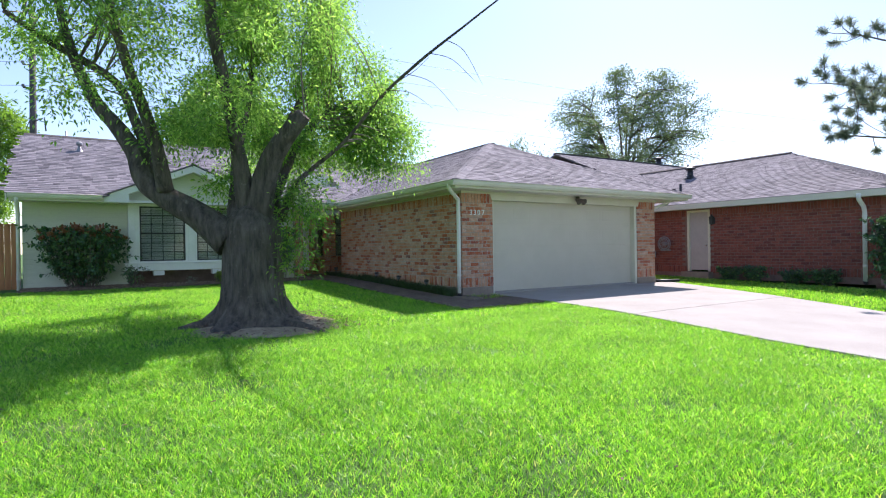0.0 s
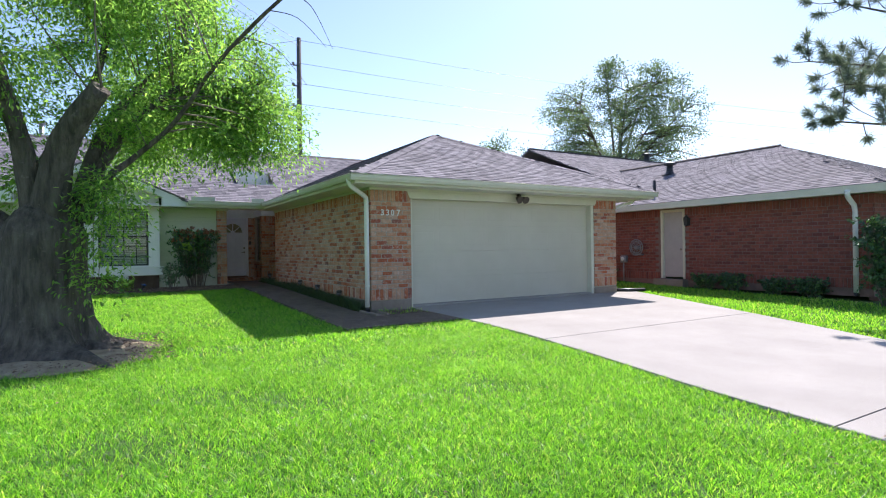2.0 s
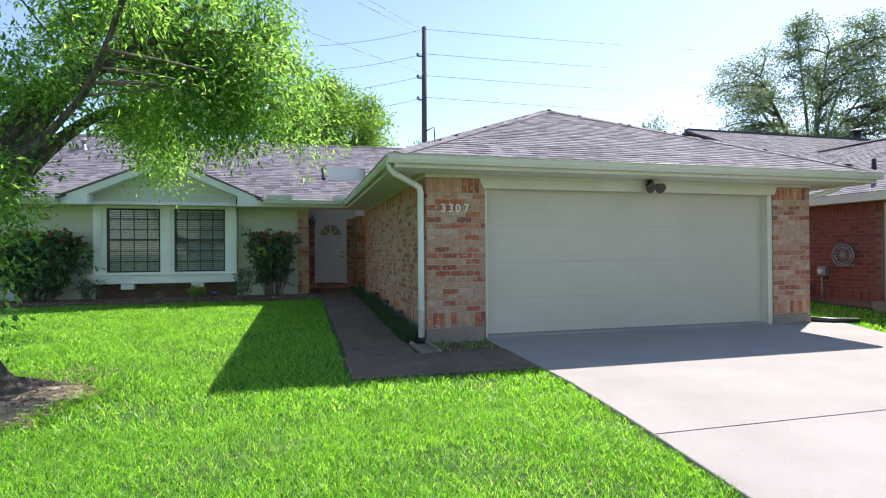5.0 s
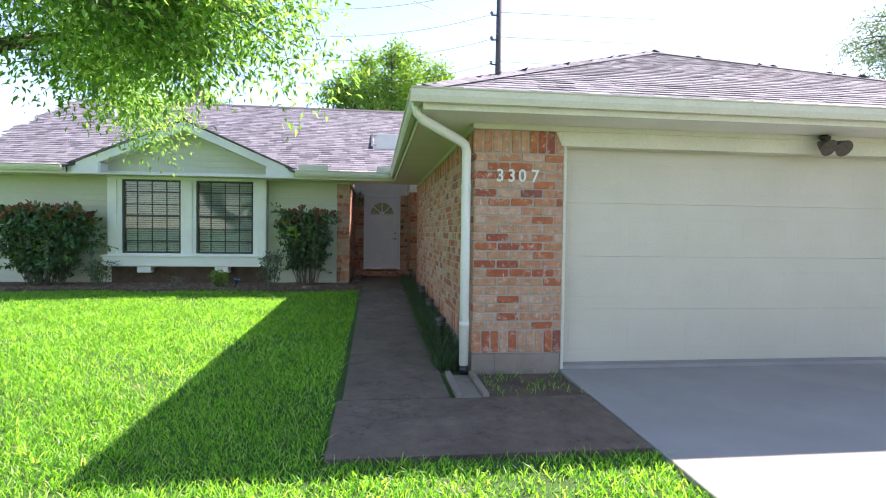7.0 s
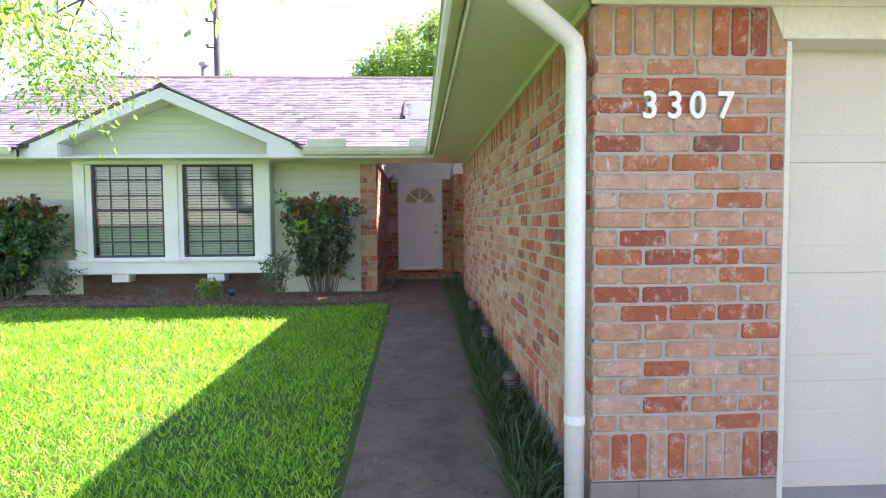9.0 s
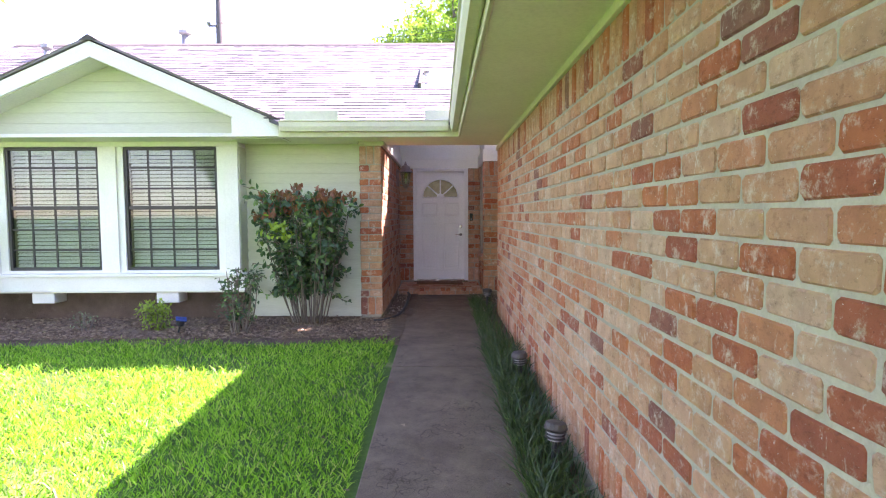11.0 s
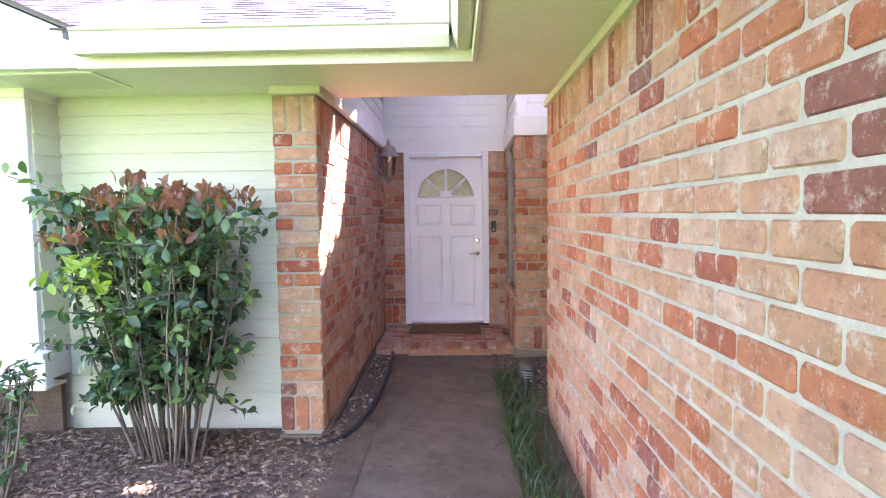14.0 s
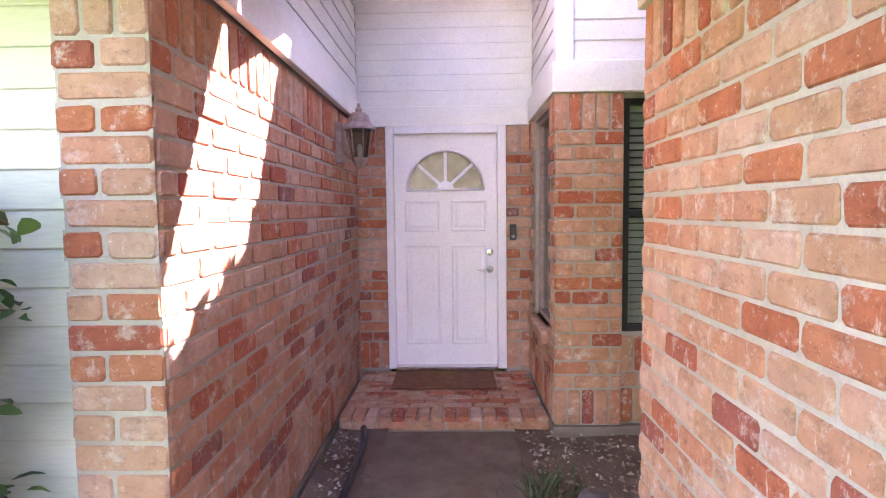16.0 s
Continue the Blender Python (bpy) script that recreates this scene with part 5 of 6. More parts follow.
for k in range(6):
    a = math.pi * k / 3
    part("cage_bar", tube(bmesh.new(), [(LX + 0.062 * math.cos(a), LY + 0.062 * math.sin(a), LZ + 0.015), (LX + 0.092 * math.cos(a), LY + 0.092 * math.sin(a), LZ + 0.235)], 0.006, 5), BRONZE, lamp)
    b = a + math.pi / 3
    q = [(LX + r * math.cos(g), LY + r * math.sin(g), LZ + z) for r, g, z in ((0.06, a, 0.02), (0.06, b, 0.02), (0.09, b, 0.23), (0.09, a, 0.23))]
    gp = part("pane", prism(q, (0, 0, 0.003)), GLASS, lamp)
    gp.visible_shadow = False
part("roof_cap", lathe([(0.125, 0.225), (0.12, 0.24), (0.085, 0.28), (0.07, 0.33), (0.045, 0.35), (0.02, 0.355), (0.028, 0.375), (0.014, 0.39), (0.008, 0.42)], 12, (LX, LY, LZ)), BRONZE, lamp)
part("candle", lathe([(0.018, 0.02), (0.018, 0.11), (0.01, 0.12)], 10, (LX, LY, LZ)), CREAM, lamp)

# ---- path lights ----


def path_light(x, y, lean):
    p = thing("path_light", "small dark solar path light in the monkey grass", "path light", "path lights along the brick wall")
    part("stake", lathe([(0.012, -0.2), (0.018, 0.14)], 8), BLACK, p)
    part("lens", lathe([(0.045, 0.14), (0.055, 0.2)], 14), LEAD, p, "ribbed grey lens")
    for z in (0.15, 0.17, 0.19):
        part("louvre", lathe([(0.05, z), (0.062, z + 0.004), (0.062, z + 0.009), (0.05, z + 0.011)], 14), BLACK, p)
    part("hood", lathe([(0.068, 0.205), (0.072, 0.215), (0.06, 0.245), (0.03, 0.255)], 16), PLASTIC, p)
    p.matrix_world = pose(x, y, G(y) + 0.06, lean, -lean, 0)


for x, y, lean in ((7.42, 12.75, 4), (7.4, 14.35, -5), (7.42, 15.85, 3), (7.42, 19.35, -3)):
    path_light(x, y, lean)
spot = thing("solar_spotlight", "small blue solar spotlight on a stake in the mulch", "spotlight")
part("panel", boxes(((-0.06, -0.04, 0.16), (0.06, 0.05, 0.18)), bevel=0.004), mottled("blue_solar_cell", (0.03, 0.06, 0.2), (0.05, 0.1, 0.3), 30, 0.25, 0.02, 100), spot)
part("lamp_can", lathe([(0.025, 0.08), (0.045, 0.1), (0.045, 0.16)], 12), BLACK, spot)
part("stake", lathe([(0.008, -0.1), (0.012, 0.09)], 8), BLACK, spot)
spot.matrix_world = pose(3.55, 17.75, G(17.7) + 0.05, 20, 10, 30)

hose = tagged(part("edging_hose", tube(bmesh.new(), [(6.16, 20.72, 0.325), (6.2, 20.5, 0.32), (6.2, 20.1, 0.315), (6.2, 19.5, 0.31), (6.18, 19.0, 0.3), (6.12, 18.7, 0.29), (6.03, 18.5, 0.285), (5.95, 18.42, 0.28), (5.84, 18.4, 0.275)], 0.022, 8), HOSE), "black rubber edging hose lying along the dirt strip", "hose")
drain = tagged(part("drain_pipe", tube(bmesh.new(), [(15.17, 11.35, 0.08), (15.5, 11.1, 0.07), (16.0, 11.0, 0.06)], 0.05, 8), BLACK), "black plastic drain pipe on the grass strip", "pipe")

# ---- fence, poles and wires ----
fence = thing("fence", "reddish cedar board fence beside the house", "fence")
for i in range(46):
    x = -2.0 - i * 0.152
    part("board", boxes(((x - 0.146, 19.3, G(19) - 0.05), (x, 19.32, G(19) + 1.82 + rng.normal(0, 0.01))), bevel=0.004), CEDAR, fence)
for z in (0.5, 1.5):
    part("rail", boxes(((-9, 19.32, z), (-2.0, 19.37, z + 0.09))), CEDAR, fence)


def utility_pole(x, y, h, arms):
    p = thing("utility_pole", "weathered wooden utility pole with insulators behind the house", "utility pole", "utility poles")
    part("pole", tube(bmesh.new(), [(x, y, 0), (x, y, h * 0.5), (x + 0.03, y, h)], [0.19, 0.16, 0.13], 10), POLEWOOD, p)
    for z in arms:
        part("bracket", boxes(((x - 0.4, y - 0.2, z - 0.03), (x, y - 0.14, z + 0.03))), POLEWOOD, p)
        part("insulator", lathe([(0.05, 0), (0.09, 0.03), (0.05, 0.06), (0.09, 0.1), (0.05, 0.14)], 10, (x - 0.38, y - 0.17, z + 0.03)), LEAD, p)
    part("service_drop", tube(bmesh.new(), [(x, y - 0.2, h * 0.58), (x + 0.5, y - 0.2, h * 0.6), (x + 0.55, y - 0.2, h * 0.55)], 0.04, 6), POLEWOOD, p)
    return p


POLES = [(-41, 40), (-2.75, 35.5), (12.5, 32.6), (85, 20.0)]
for x, y in POLES:
    utility_pole(x, y, 13.9, (12.2, 11.0, 9.8))
for (xa, ya), (xb, yb) in zip(POLES, POLES[1:]):
    for z in (13.7, 12.35, 11.15, 9.95):
        pts = [(xa + (xb - xa) * k / 16, ya + (yb - ya) * k / 16 - 0.2, z - 1.1 * 4 * (k / 16) * (1 - k / 16)) for k in range(17)]
        tagged(part("power_line", tube(bmesh.new(), pts, 0.01, 5), BLACK), "thin dark overhead power line between poles", "power line", "power lines")

for z, x1 in ((13.7, -36.0), (13.4, -38.0), (11.3, -41.0)):
    pts = [(12.5 + (x1 - 12.5) * k / 24, 32.5 - 80.5 * k / 24, z + (9.0 - z) * k / 24 - 4.2 * 4 * (k / 24) * (1 - k / 24)) for k in range(25)]
    tagged(part("power_line", tube(bmesh.new(), pts, 0.01, 5), BLACK), "thin dark service wire sagging from the pole", "power line", "power lines")

# ---- trees and shrubs ----


def leaves(name, points, ways, mat, parent, size=(0.07, 0.028), droop=0.3, spread=0.7, broad=False):
    """Many small leaves as one mesh: each is a folded blade at a point, along a way; a broad one is an oval with a midrib."""
    n = len(points)
    p, d = np.asarray(points, float), np.asarray(ways, float)
    d = d + rng.normal(0, spread, (n, 3)) - np.array([0, 0, droop])
    d /= np.linalg.norm(d, axis=1, keepdims=True) + 1e-9
    side = np.cross(d, rng.normal(0, 1, (n, 3)) * 0.6 + np.array([0, 0, 1.0]))
    side /= np.linalg.norm(side, axis=1, keepdims=True) + 1e-9
    up = np.cross(side, d)
    k = rng.uniform(0.65, 1.25, (n, 1))
    L, W = size[0] * k, size[1] * k
    if broad:
        fold = up * W * 0.3
        v = np.stack([p, p + d * L * 0.28 + side * W * 0.72 + fold, p + d * L * 0.62 + side * W + fold, p + d * L * 0.88 + side * W * 0.55 + fold * 0.4 - up * L * 0.06, p + d * L - up * L * 0.12,
                      p + d * L * 0.88 - side * W * 0.55 + fold * 0.4 - up * L * 0.06, p + d * L * 0.62 - side * W + fold, p + d * L * 0.28 - side * W * 0.72 + fold, p + d * L * 0.6], 1).reshape(-1, 3)
        i = np.arange(n)[:, None] * 9
        f = np.concatenate([i + [a, (a + 1) % 8, 8] for a in range(8)], 1).reshape(-1, 3)
        return raw(name, v, f, mat, parent, smooth=True)
    v = np.stack([p, p + d * L * 0.45 + side * W + up * W * 0.25, p + d * L - up * L * 0.12, p + d * L * 0.45 - side * W + up * W * 0.25], 1).reshape(-1, 3)
    i = np.arange(n)[:, None] * 4
    f = np.concatenate([i + [0, 1, 2], i + [0, 2, 3]], 1).reshape(-1, 3)
    return raw(name, v, f, mat, parent)


def limb(bm, pts, radii, sides=9, lumps=0.12):
    """A branch with an uneven surface."""
    before = len(bm.verts)
    tube(bm, pts, radii, sides)
    bm.verts.ensure_lookup_table()
    for v in bm.verts[before:]:
        e = noise.noise(v.co * 3.1) * lumps + noise.noise(v.co * 9.0) * lumps * 0.4
        r = min(radii) if not isinstance(radii, (int, float)) else radii
        v.co += Vector((e, noise.noise(v.co * 3.3 + Vector((7, 7, 7))) * lumps, e * 0.3)) * max(r, 0.05) * 2


def smooth_line(pts, n=5):
    """Catmull-Rom points through the given ones."""
    pts = [np.array(p, float) for p in pts]
    out = []
    for i in range(len(pts) - 1):
        a, b, c, d = pts[max(i - 1, 0)], pts[i], pts[i + 1], pts[min(i + 2, len(pts) - 1)]
        for k in range(n):
            t = k / n
            out.append(0.5 * (2 * b + (c - a) * t + (2 * a - 5 * b + 4 * c - d) * t * t + (3 * b - a - 3 * c + d) * t ** 3))
    out.append(pts[-1])
    return out


def grow(parent, name, limbs, targets, mat_leaf, mat_wood, per_twig, size, spray=0.5, bare=0.35, droop=0.35, twig_r=0.016):
    """Grows a twig from the nearest limb point to each target and hangs leaves on its outer part."""
    nodes = np.array([p for line in limbs for p in line])
    wood = bmesh.new()
    P, D = [], []
    for t in targets:
        t = np.array(t, float)
        gap = np.linalg.norm((nodes - t) * np.array([1, 1, 0.8]) + np.array([0, 0, 0.0]), axis=1) + np.where(nodes[:, 2] > t[2] + 0.4, 1.5, 0)
        s = nodes[int(np.argmin(gap))]
        mid = (s + t) / 2 + np.array([rng.normal(0, 0.12), rng.normal(0, 0.12), 0.12 * np.linalg.norm(t - s)])
        line = smooth_line([s, mid, t], 4)
        reach = float(np.linalg.norm(t - s))
        r0 = twig_r * (1 + 0.7 * reach)
        tube(wood, line, [r0 * (1 - 0.85 * i / (len(line) - 1)) for i in range(len(line))], 5)
        line = np.array(line)
        m = per_twig
        f = bare + (1 - bare) * rng.uniform(0, 1, m) ** 0.7
        idx = np.clip((f * (len(line) - 1)).astype(int), 0, len(line) - 2)
        at = line[idx] + (line[idx + 1] - line[idx]) * rng.uniform(0, 1, (m, 1))
        out = rng.normal(0, 1, (m, 3))
        out[:, 2] *= 0.7
        out /= np.linalg.norm(out, axis=1, keepdims=True)
        far = spray * rng.uniform(0.05, 1.0, (m, 1)) ** 0.8
        P.append(at + out * far - np.array([0, 0, 1]) * far * droop)
        D.append(out)
    tagged(part("twig_work", wood, mat_wood, parent), kind="stuff")
    return tagged(leaves("crown", np.concatenate(P), np.concatenate(D), mat_leaf, parent, size, droop), kind="stuff")


# the old ash on the lawn
ash = thing("ash_tree", "old ash tree with a thick forked trunk on the lawn", "tree", at=(0, 0, 0))
TX, TY = 2.03, 9.36
tb = bmesh.new()
rings, S = [], 60
for z, r in ((-0.12, 1.0), (0.0, 0.86), (0.1, 0.74), (0.25, 0.62), (0.45, 0.54), (0.75, 0.5), (1.1, 0.49), (1.4, 0.5), (1.6, 0.5), (1.75, 0.45), (1.9, 0.34), (2.0, 0.2)):
    row = []
    for k in range(S):
        a = 2 * math.pi * k / S
        flare = max(0.0, 1 - z / 0.5)
        lobe = 1 + flare * 0.2 * math.sin(a * 5 + 1.3) + 0.07 * math.sin(a * 3 + z) + 0.07 * noise.noise(Vector((math.cos(a) * 2, math.sin(a) * 2, z * 0.8)))
        furrow = 0.05 * noise.noise(Vector((math.cos(a) * 9, math.sin(a) * 9, z * 1.6))) - 0.03
        row.append(tb.verts.new((TX + (r * lobe + furrow) * math.cos(a), TY + (r * lobe + furrow) * math.sin(a), z - 0.02)))
    rings.append(row)
for r0, r1 in zip(rings, rings[1:]):
    for k in range(S):
        tb.faces.new((r0[k], r0[(k + 1) % S], r1[(k + 1) % S], r1[k])).smooth = True
tb.faces.new(rings[-1])
part("trunk", tb, BARK, ash)
for ang, length in ((20, 1.5), (95, 1.2), (165, 1.4), (235, 1.3), (300, 1.7), (340, 1.2)):
    c, s = math.cos(radians(ang)), math.sin(radians(ang))
    rb = bmesh.new()
    limb(rb, [(TX + c * q * length, TY + s * q * length, 0.12 - 0.22 * q) for q in (0.35, 0.55, 0.75, 1.0)], [0.16, 0.12, 0.08, 0.03], 8, 0.05)
    part("root", rb, BARK, ash)


def at_tree(px, up, back=0.0):
    """A place in the upright plane of the trunk: sideways metres, height, and metres further back."""
    return (TX + px * 0.845 + back * 0.535, TY - px * 0.535 + back * 0.845, up)


BOUGHS = [
    [(-0.35, 1.4, 0, 0.31), (-0.9, 1.83, 0, 0.23), (-1.45, 2.15, 0, 0.19), (-1.8, 2.45, 0, 0.17), (-2.0, 2.92, 0.1, 0.145), (-2.33, 3.4, 0.1, 0.125), (-2.63, 3.75, 0.1, 0.105), (-2.95, 4.4, 0.1, 0.085), (-3.15, 5.2, 0.0, 0.065), (-3.3, 6.2, -0.1, 0.04)],
    [(-1.5, 2.2, 0.1, 0.13), (-1.75, 2.7, 0.2, 0.1), (-2.1, 3.5, 0.3, 0.08), (-2.45, 4.2, 0.3, 0.07), (-3.4, 4.8, 0.2, 0.06), (-4.1, 5.3, 0.0, 0.04)],
    [(-1.4, 2.25, -0.1, 0.14), (-1.4, 3.0, -0.4, 0.1), (-1.55, 3.95, -0.8, 0.08), (-1.7, 5.0, -1.1, 0.06), (-1.8, 6.2, -1.3, 0.04)],
    [(-0.3, 1.7, 0.2, 0.22), (-0.45, 2.4, 0.6, 0.13), (-0.65, 2.9, 1.1, 0.1), (-0.8, 3.6, 1.8, 0.08), (-0.9, 4.6, 2.6, 0.06), (-1.0, 6.0, 3.2, 0.05)],
    [(-0.05, 1.8, 0, 0.2), (-0.15, 2.9, -0.2, 0.11), (-0.2, 3.7, -0.5, 0.09), (-0.3, 4.8, -0.8, 0.09), (-0.35, 6.5, -0.9, 0.05)],
    [(0.1, 1.85, 0.0, 0.26), (0.3, 2.55, -0.1, 0.18), (0.55, 3.0, -0.15, 0.16), (0.95, 3.45, -0.2, 0.13)],
    [(0.25, 1.85, 0.3, 0.14), (0.2, 3.0, 0.9, 0.085), (0.25, 3.9, 1.7, 0.065), (0.4, 4.9, 2.9, 0.05), (0.6, 5.6, 4.0, 0.03)],
    [(0.4, 1.75, 0.2, 0.1), (0.62, 2.35, 0.4, 0.055), (0.85, 2.65, 0.6, 0.04), (1.47, 3.16, 0.6, 0.031), (2.14, 3.87, 0.4, 0.027), (2.8, 4.4, 0.2, 0.026), (3.57, 4.92, 0.0, 0.019), (4.23, 5.35, -0.2, 0.012)],
    [(0.1, 1.9, 0.5, 0.13), (-0.2, 2.9, 1.6, 0.08), (-0.7, 3.6, 2.8, 0.06), (-1.2, 3.9, 4.0, 0.045), (-1.7, 3.9, 5.0, 0.03)],
    [(0.25, 2.2, 0.5, 0.09), (0.6, 3.4, 1.2, 0.06), (1.2, 4.2, 2.0, 0.045), (1.9, 4.4, 2.9, 0.025)],
]
lines = []
for k, spec in enumerate(BOUGHS):
    pts = smooth_line([at_tree(a, b, c) for a, b, c, r in spec], 5)
    rad = [float(np.interp(i / 5, range(len(spec)), [q[3] for q in spec])) for i in range(len(pts))]
    lb = bmesh.new()
    limb(lb, [tuple(p) for p in pts], rad, 12, 0.09)
    part("limb", lb, BARK, ash)
    if k not in (0,):
        lines.append(pts[6:] if k != 7 else pts[6:28])
# bare hanging twigs on the long side branch
for a, z, b, la, lz in ((2.3, 4.0, 0.4, 0.75, -0.35), (2.6, 4.25, 0.3, 0.9, -0.7), (3.0, 4.55, 0.15, 0.8, -0.55), (2.5, 4.15, 0.3, 0.5, 0.35), (3.3, 4.75, 0.1, 0.6, -0.8)):
    line = smooth_line([at_tree(a, z, b), at_tree(a + la * 0.5, z + lz * 0.3 + 0.05, b), at_tree(a + la, z + lz, b - 0.1)], 5)
    part("bare_twig", tube(bmesh.new(), [tuple(p) for p in line], [0.008 * (1 - 0.7 * i / (len(line) - 1)) for i in range(len(line))], 5), BARK, ash)
targets = []
while len(targets) < 290:
    q = rng.uniform(-1, 1, 3)
    if not 0.3 < np.linalg.norm(q) < 1.0:
        continue
    side, back, z = q[0] * 3.7 - 0.9, q[1] * 4.8 + 1.0, 5.2 + q[2] * 3.4
    low = 3.1 if back < 2.5 else 2.7
    if z < low + 0.25 * max(0.0, side) or (side > 1.2 and back < 2.0 and z > 4.6) or side > 2.1 + 0.1 * back:
        continue
    if noise.noise(Vector((side * 0.8, back * 0.8, z * 0.8))) < -0.08:
        continue
    if side < -2.0 and (z < 4.8 or rng.uniform() < 0.5):
        continue
    if back < 0.4 and z < 4.6 and rng.uniform() < 0.65:
        continue
    spot = at_tree(side, z, back)
    if spot[1] > 11.5 and spot[0] > 4.9 - 0.55 * (spot[1] - 11.5):
        continue
    targets.append(spot)
for _ in range(95):
    targets.append(at_tree(rng.uniform(-2.4, 1.3), rng.uniform(5.6, 8.6), rng.uniform(-1.5, 3.5)))
for a, z, b in ((0.6, 2.35, 0.2), (0.85, 2.0, 0.0), (1.1, 1.85, -0.1), (0.95, 1.65, -0.1), (0.75, 1.0, -0.1), (0.8, 0.85, -0.1), (-0.5, 2.5, 0.4), (-0.7, 2.4, 0.3), (-1.8, 2.8, 5.0), (-1.4, 3.1, 4.7), (-2.2, 3.0, 4.8), (-1.1, 3.3, 4.2), (-2.0, 3.3, 5.3), (-0.6, 3.2, 3.9)):
    targets.append(at_tree(a, z, b))
for _ in range(44):
    targets.append(at_tree(rng.uniform(1.2, 2.6), rng.uniform(2.95, 4.1), rng.uniform(2.2, 3.6)))
grow(ash, "ash", lines, targets, ASHLEAF, TWIG, 390, (0.082, 0.0158), 0.5, 0.3, 0.4, 0.007)
mulch_ring = setting(raw("tree_ring", [(TX + 0.2 + r * (1 + 0.25 * noise.noise(Vector((math.cos(2 * math.pi * k / 40) * 1.5, math.sin(2 * math.pi * k / 40) * 1.5, 2)))) * math.cos(2 * math.pi * k / 40), TY - 0.15 + r * math.sin(2 * math.pi * k / 40) * 0.95, G(TY) + z) for r, z in ((0.3, 0.06), (0.7, 0.045), (1.0, 0.015), (1.3, -0.035)) for k in range(40)], [(j * 40 + k, j * 40 + (k + 1) % 40, (j + 1) * 40 + (k + 1) % 40, (j + 1) * 40 + k) for j in range(3) for k in range(40)], RINGSOIL), "bare mulched ground round the tree's foot", "mulch")


def far_tree(label, x, y, h, width, n, per, mat, size, spray, fork=0.35, thin=False):
    """A tree in the distance: trunk, forking limbs, twigs and leaves."""
    t = thing("tree", label, "tree", "trees behind the houses")
    wood = bmesh.new()
    top = h * fork
    r = h * 0.022
    tube(wood, [(x, y, -0.1), (x + 0.1, y, top * 0.5), (x, y, top)], [r * 1.3, r, r * 0.9], 8)
    part("trunk", wood, BARK, t)
    lines2 = []
    for k in range(9):
        a = 2 * math.pi * k / 9 + rng.uniform(-0.3, 0.3)
        w = width * 0.5 * rng.uniform(0.45, 0.85)
        z = h * rng.uniform(0.7, 0.93)
        pts = smooth_line([(x, y, top * rng.uniform(0.7, 1.0)), (x + 0.35 * w * math.cos(a), y + 0.35 * w * math.sin(a), (top + z) / 2 + rng.normal(0, 0.3)), (x + w * math.cos(a), y + w * math.sin(a), z)], 5)
        part("limb", tube(bmesh.new(), [tuple(p) for p in pts], [r * 0.45 * (1 - 0.85 * i / (len(pts) - 1)) for i in range(len(pts))], 6), BARK, t)
        lines2.append(pts[3:])
    tg = []
    while len(tg) < n:
        q = rng.uniform(-1, 1, 3)
        s = np.linalg.norm(q)
        if not (0.45 if not thin else 0.3) < s < 1:
            continue
        p = (x + q[0] * width / 2, y + q[1] * width / 2, h * (0.5 + fork * 0.5) + q[2] * h * (1 - fork) * 0.5)
        if noise.noise(Vector(p) * 0.6) < (-0.45 if thin else -0.4):
            continue
        tg.append(p)
    grow(t, "far", lines2, tg, mat, BARK, per, size, spray, 0.35, 0.2, 0.02)
    return t


far_tree("tall airy grey green tree behind the neighbouring house", 36.1, 29.6, 15.3, 13.4, 320, 150, GREYLEAF, (0.17, 0.04), 0.7, 0.3, True)
far_tree("small pale green tree beyond the roofs", 25.5, 30.0, 9.0, 5.0, 60, 100, GREYLEAF, (0.16, 0.04), 0.7, 0.35, True)
far_tree("dense round green tree behind the house", 7.6, 39.5, 12.7, 8.6, 180, 260, FARLEAF, (0.2, 0.06), 1.0, 0.3)
far_tree("light green tree beyond the fence", -5.5, 45.0, 11.3, 5.5, 110, 200, FARLEAF, (0.18, 0.055), 0.8, 0.25)
far_tree("low green tree behind the utility pole", 14.8, 46.0, 10.2, 6.0, 80, 170, FARLEAF, (0.2, 0.06), 0.8, 0.3)

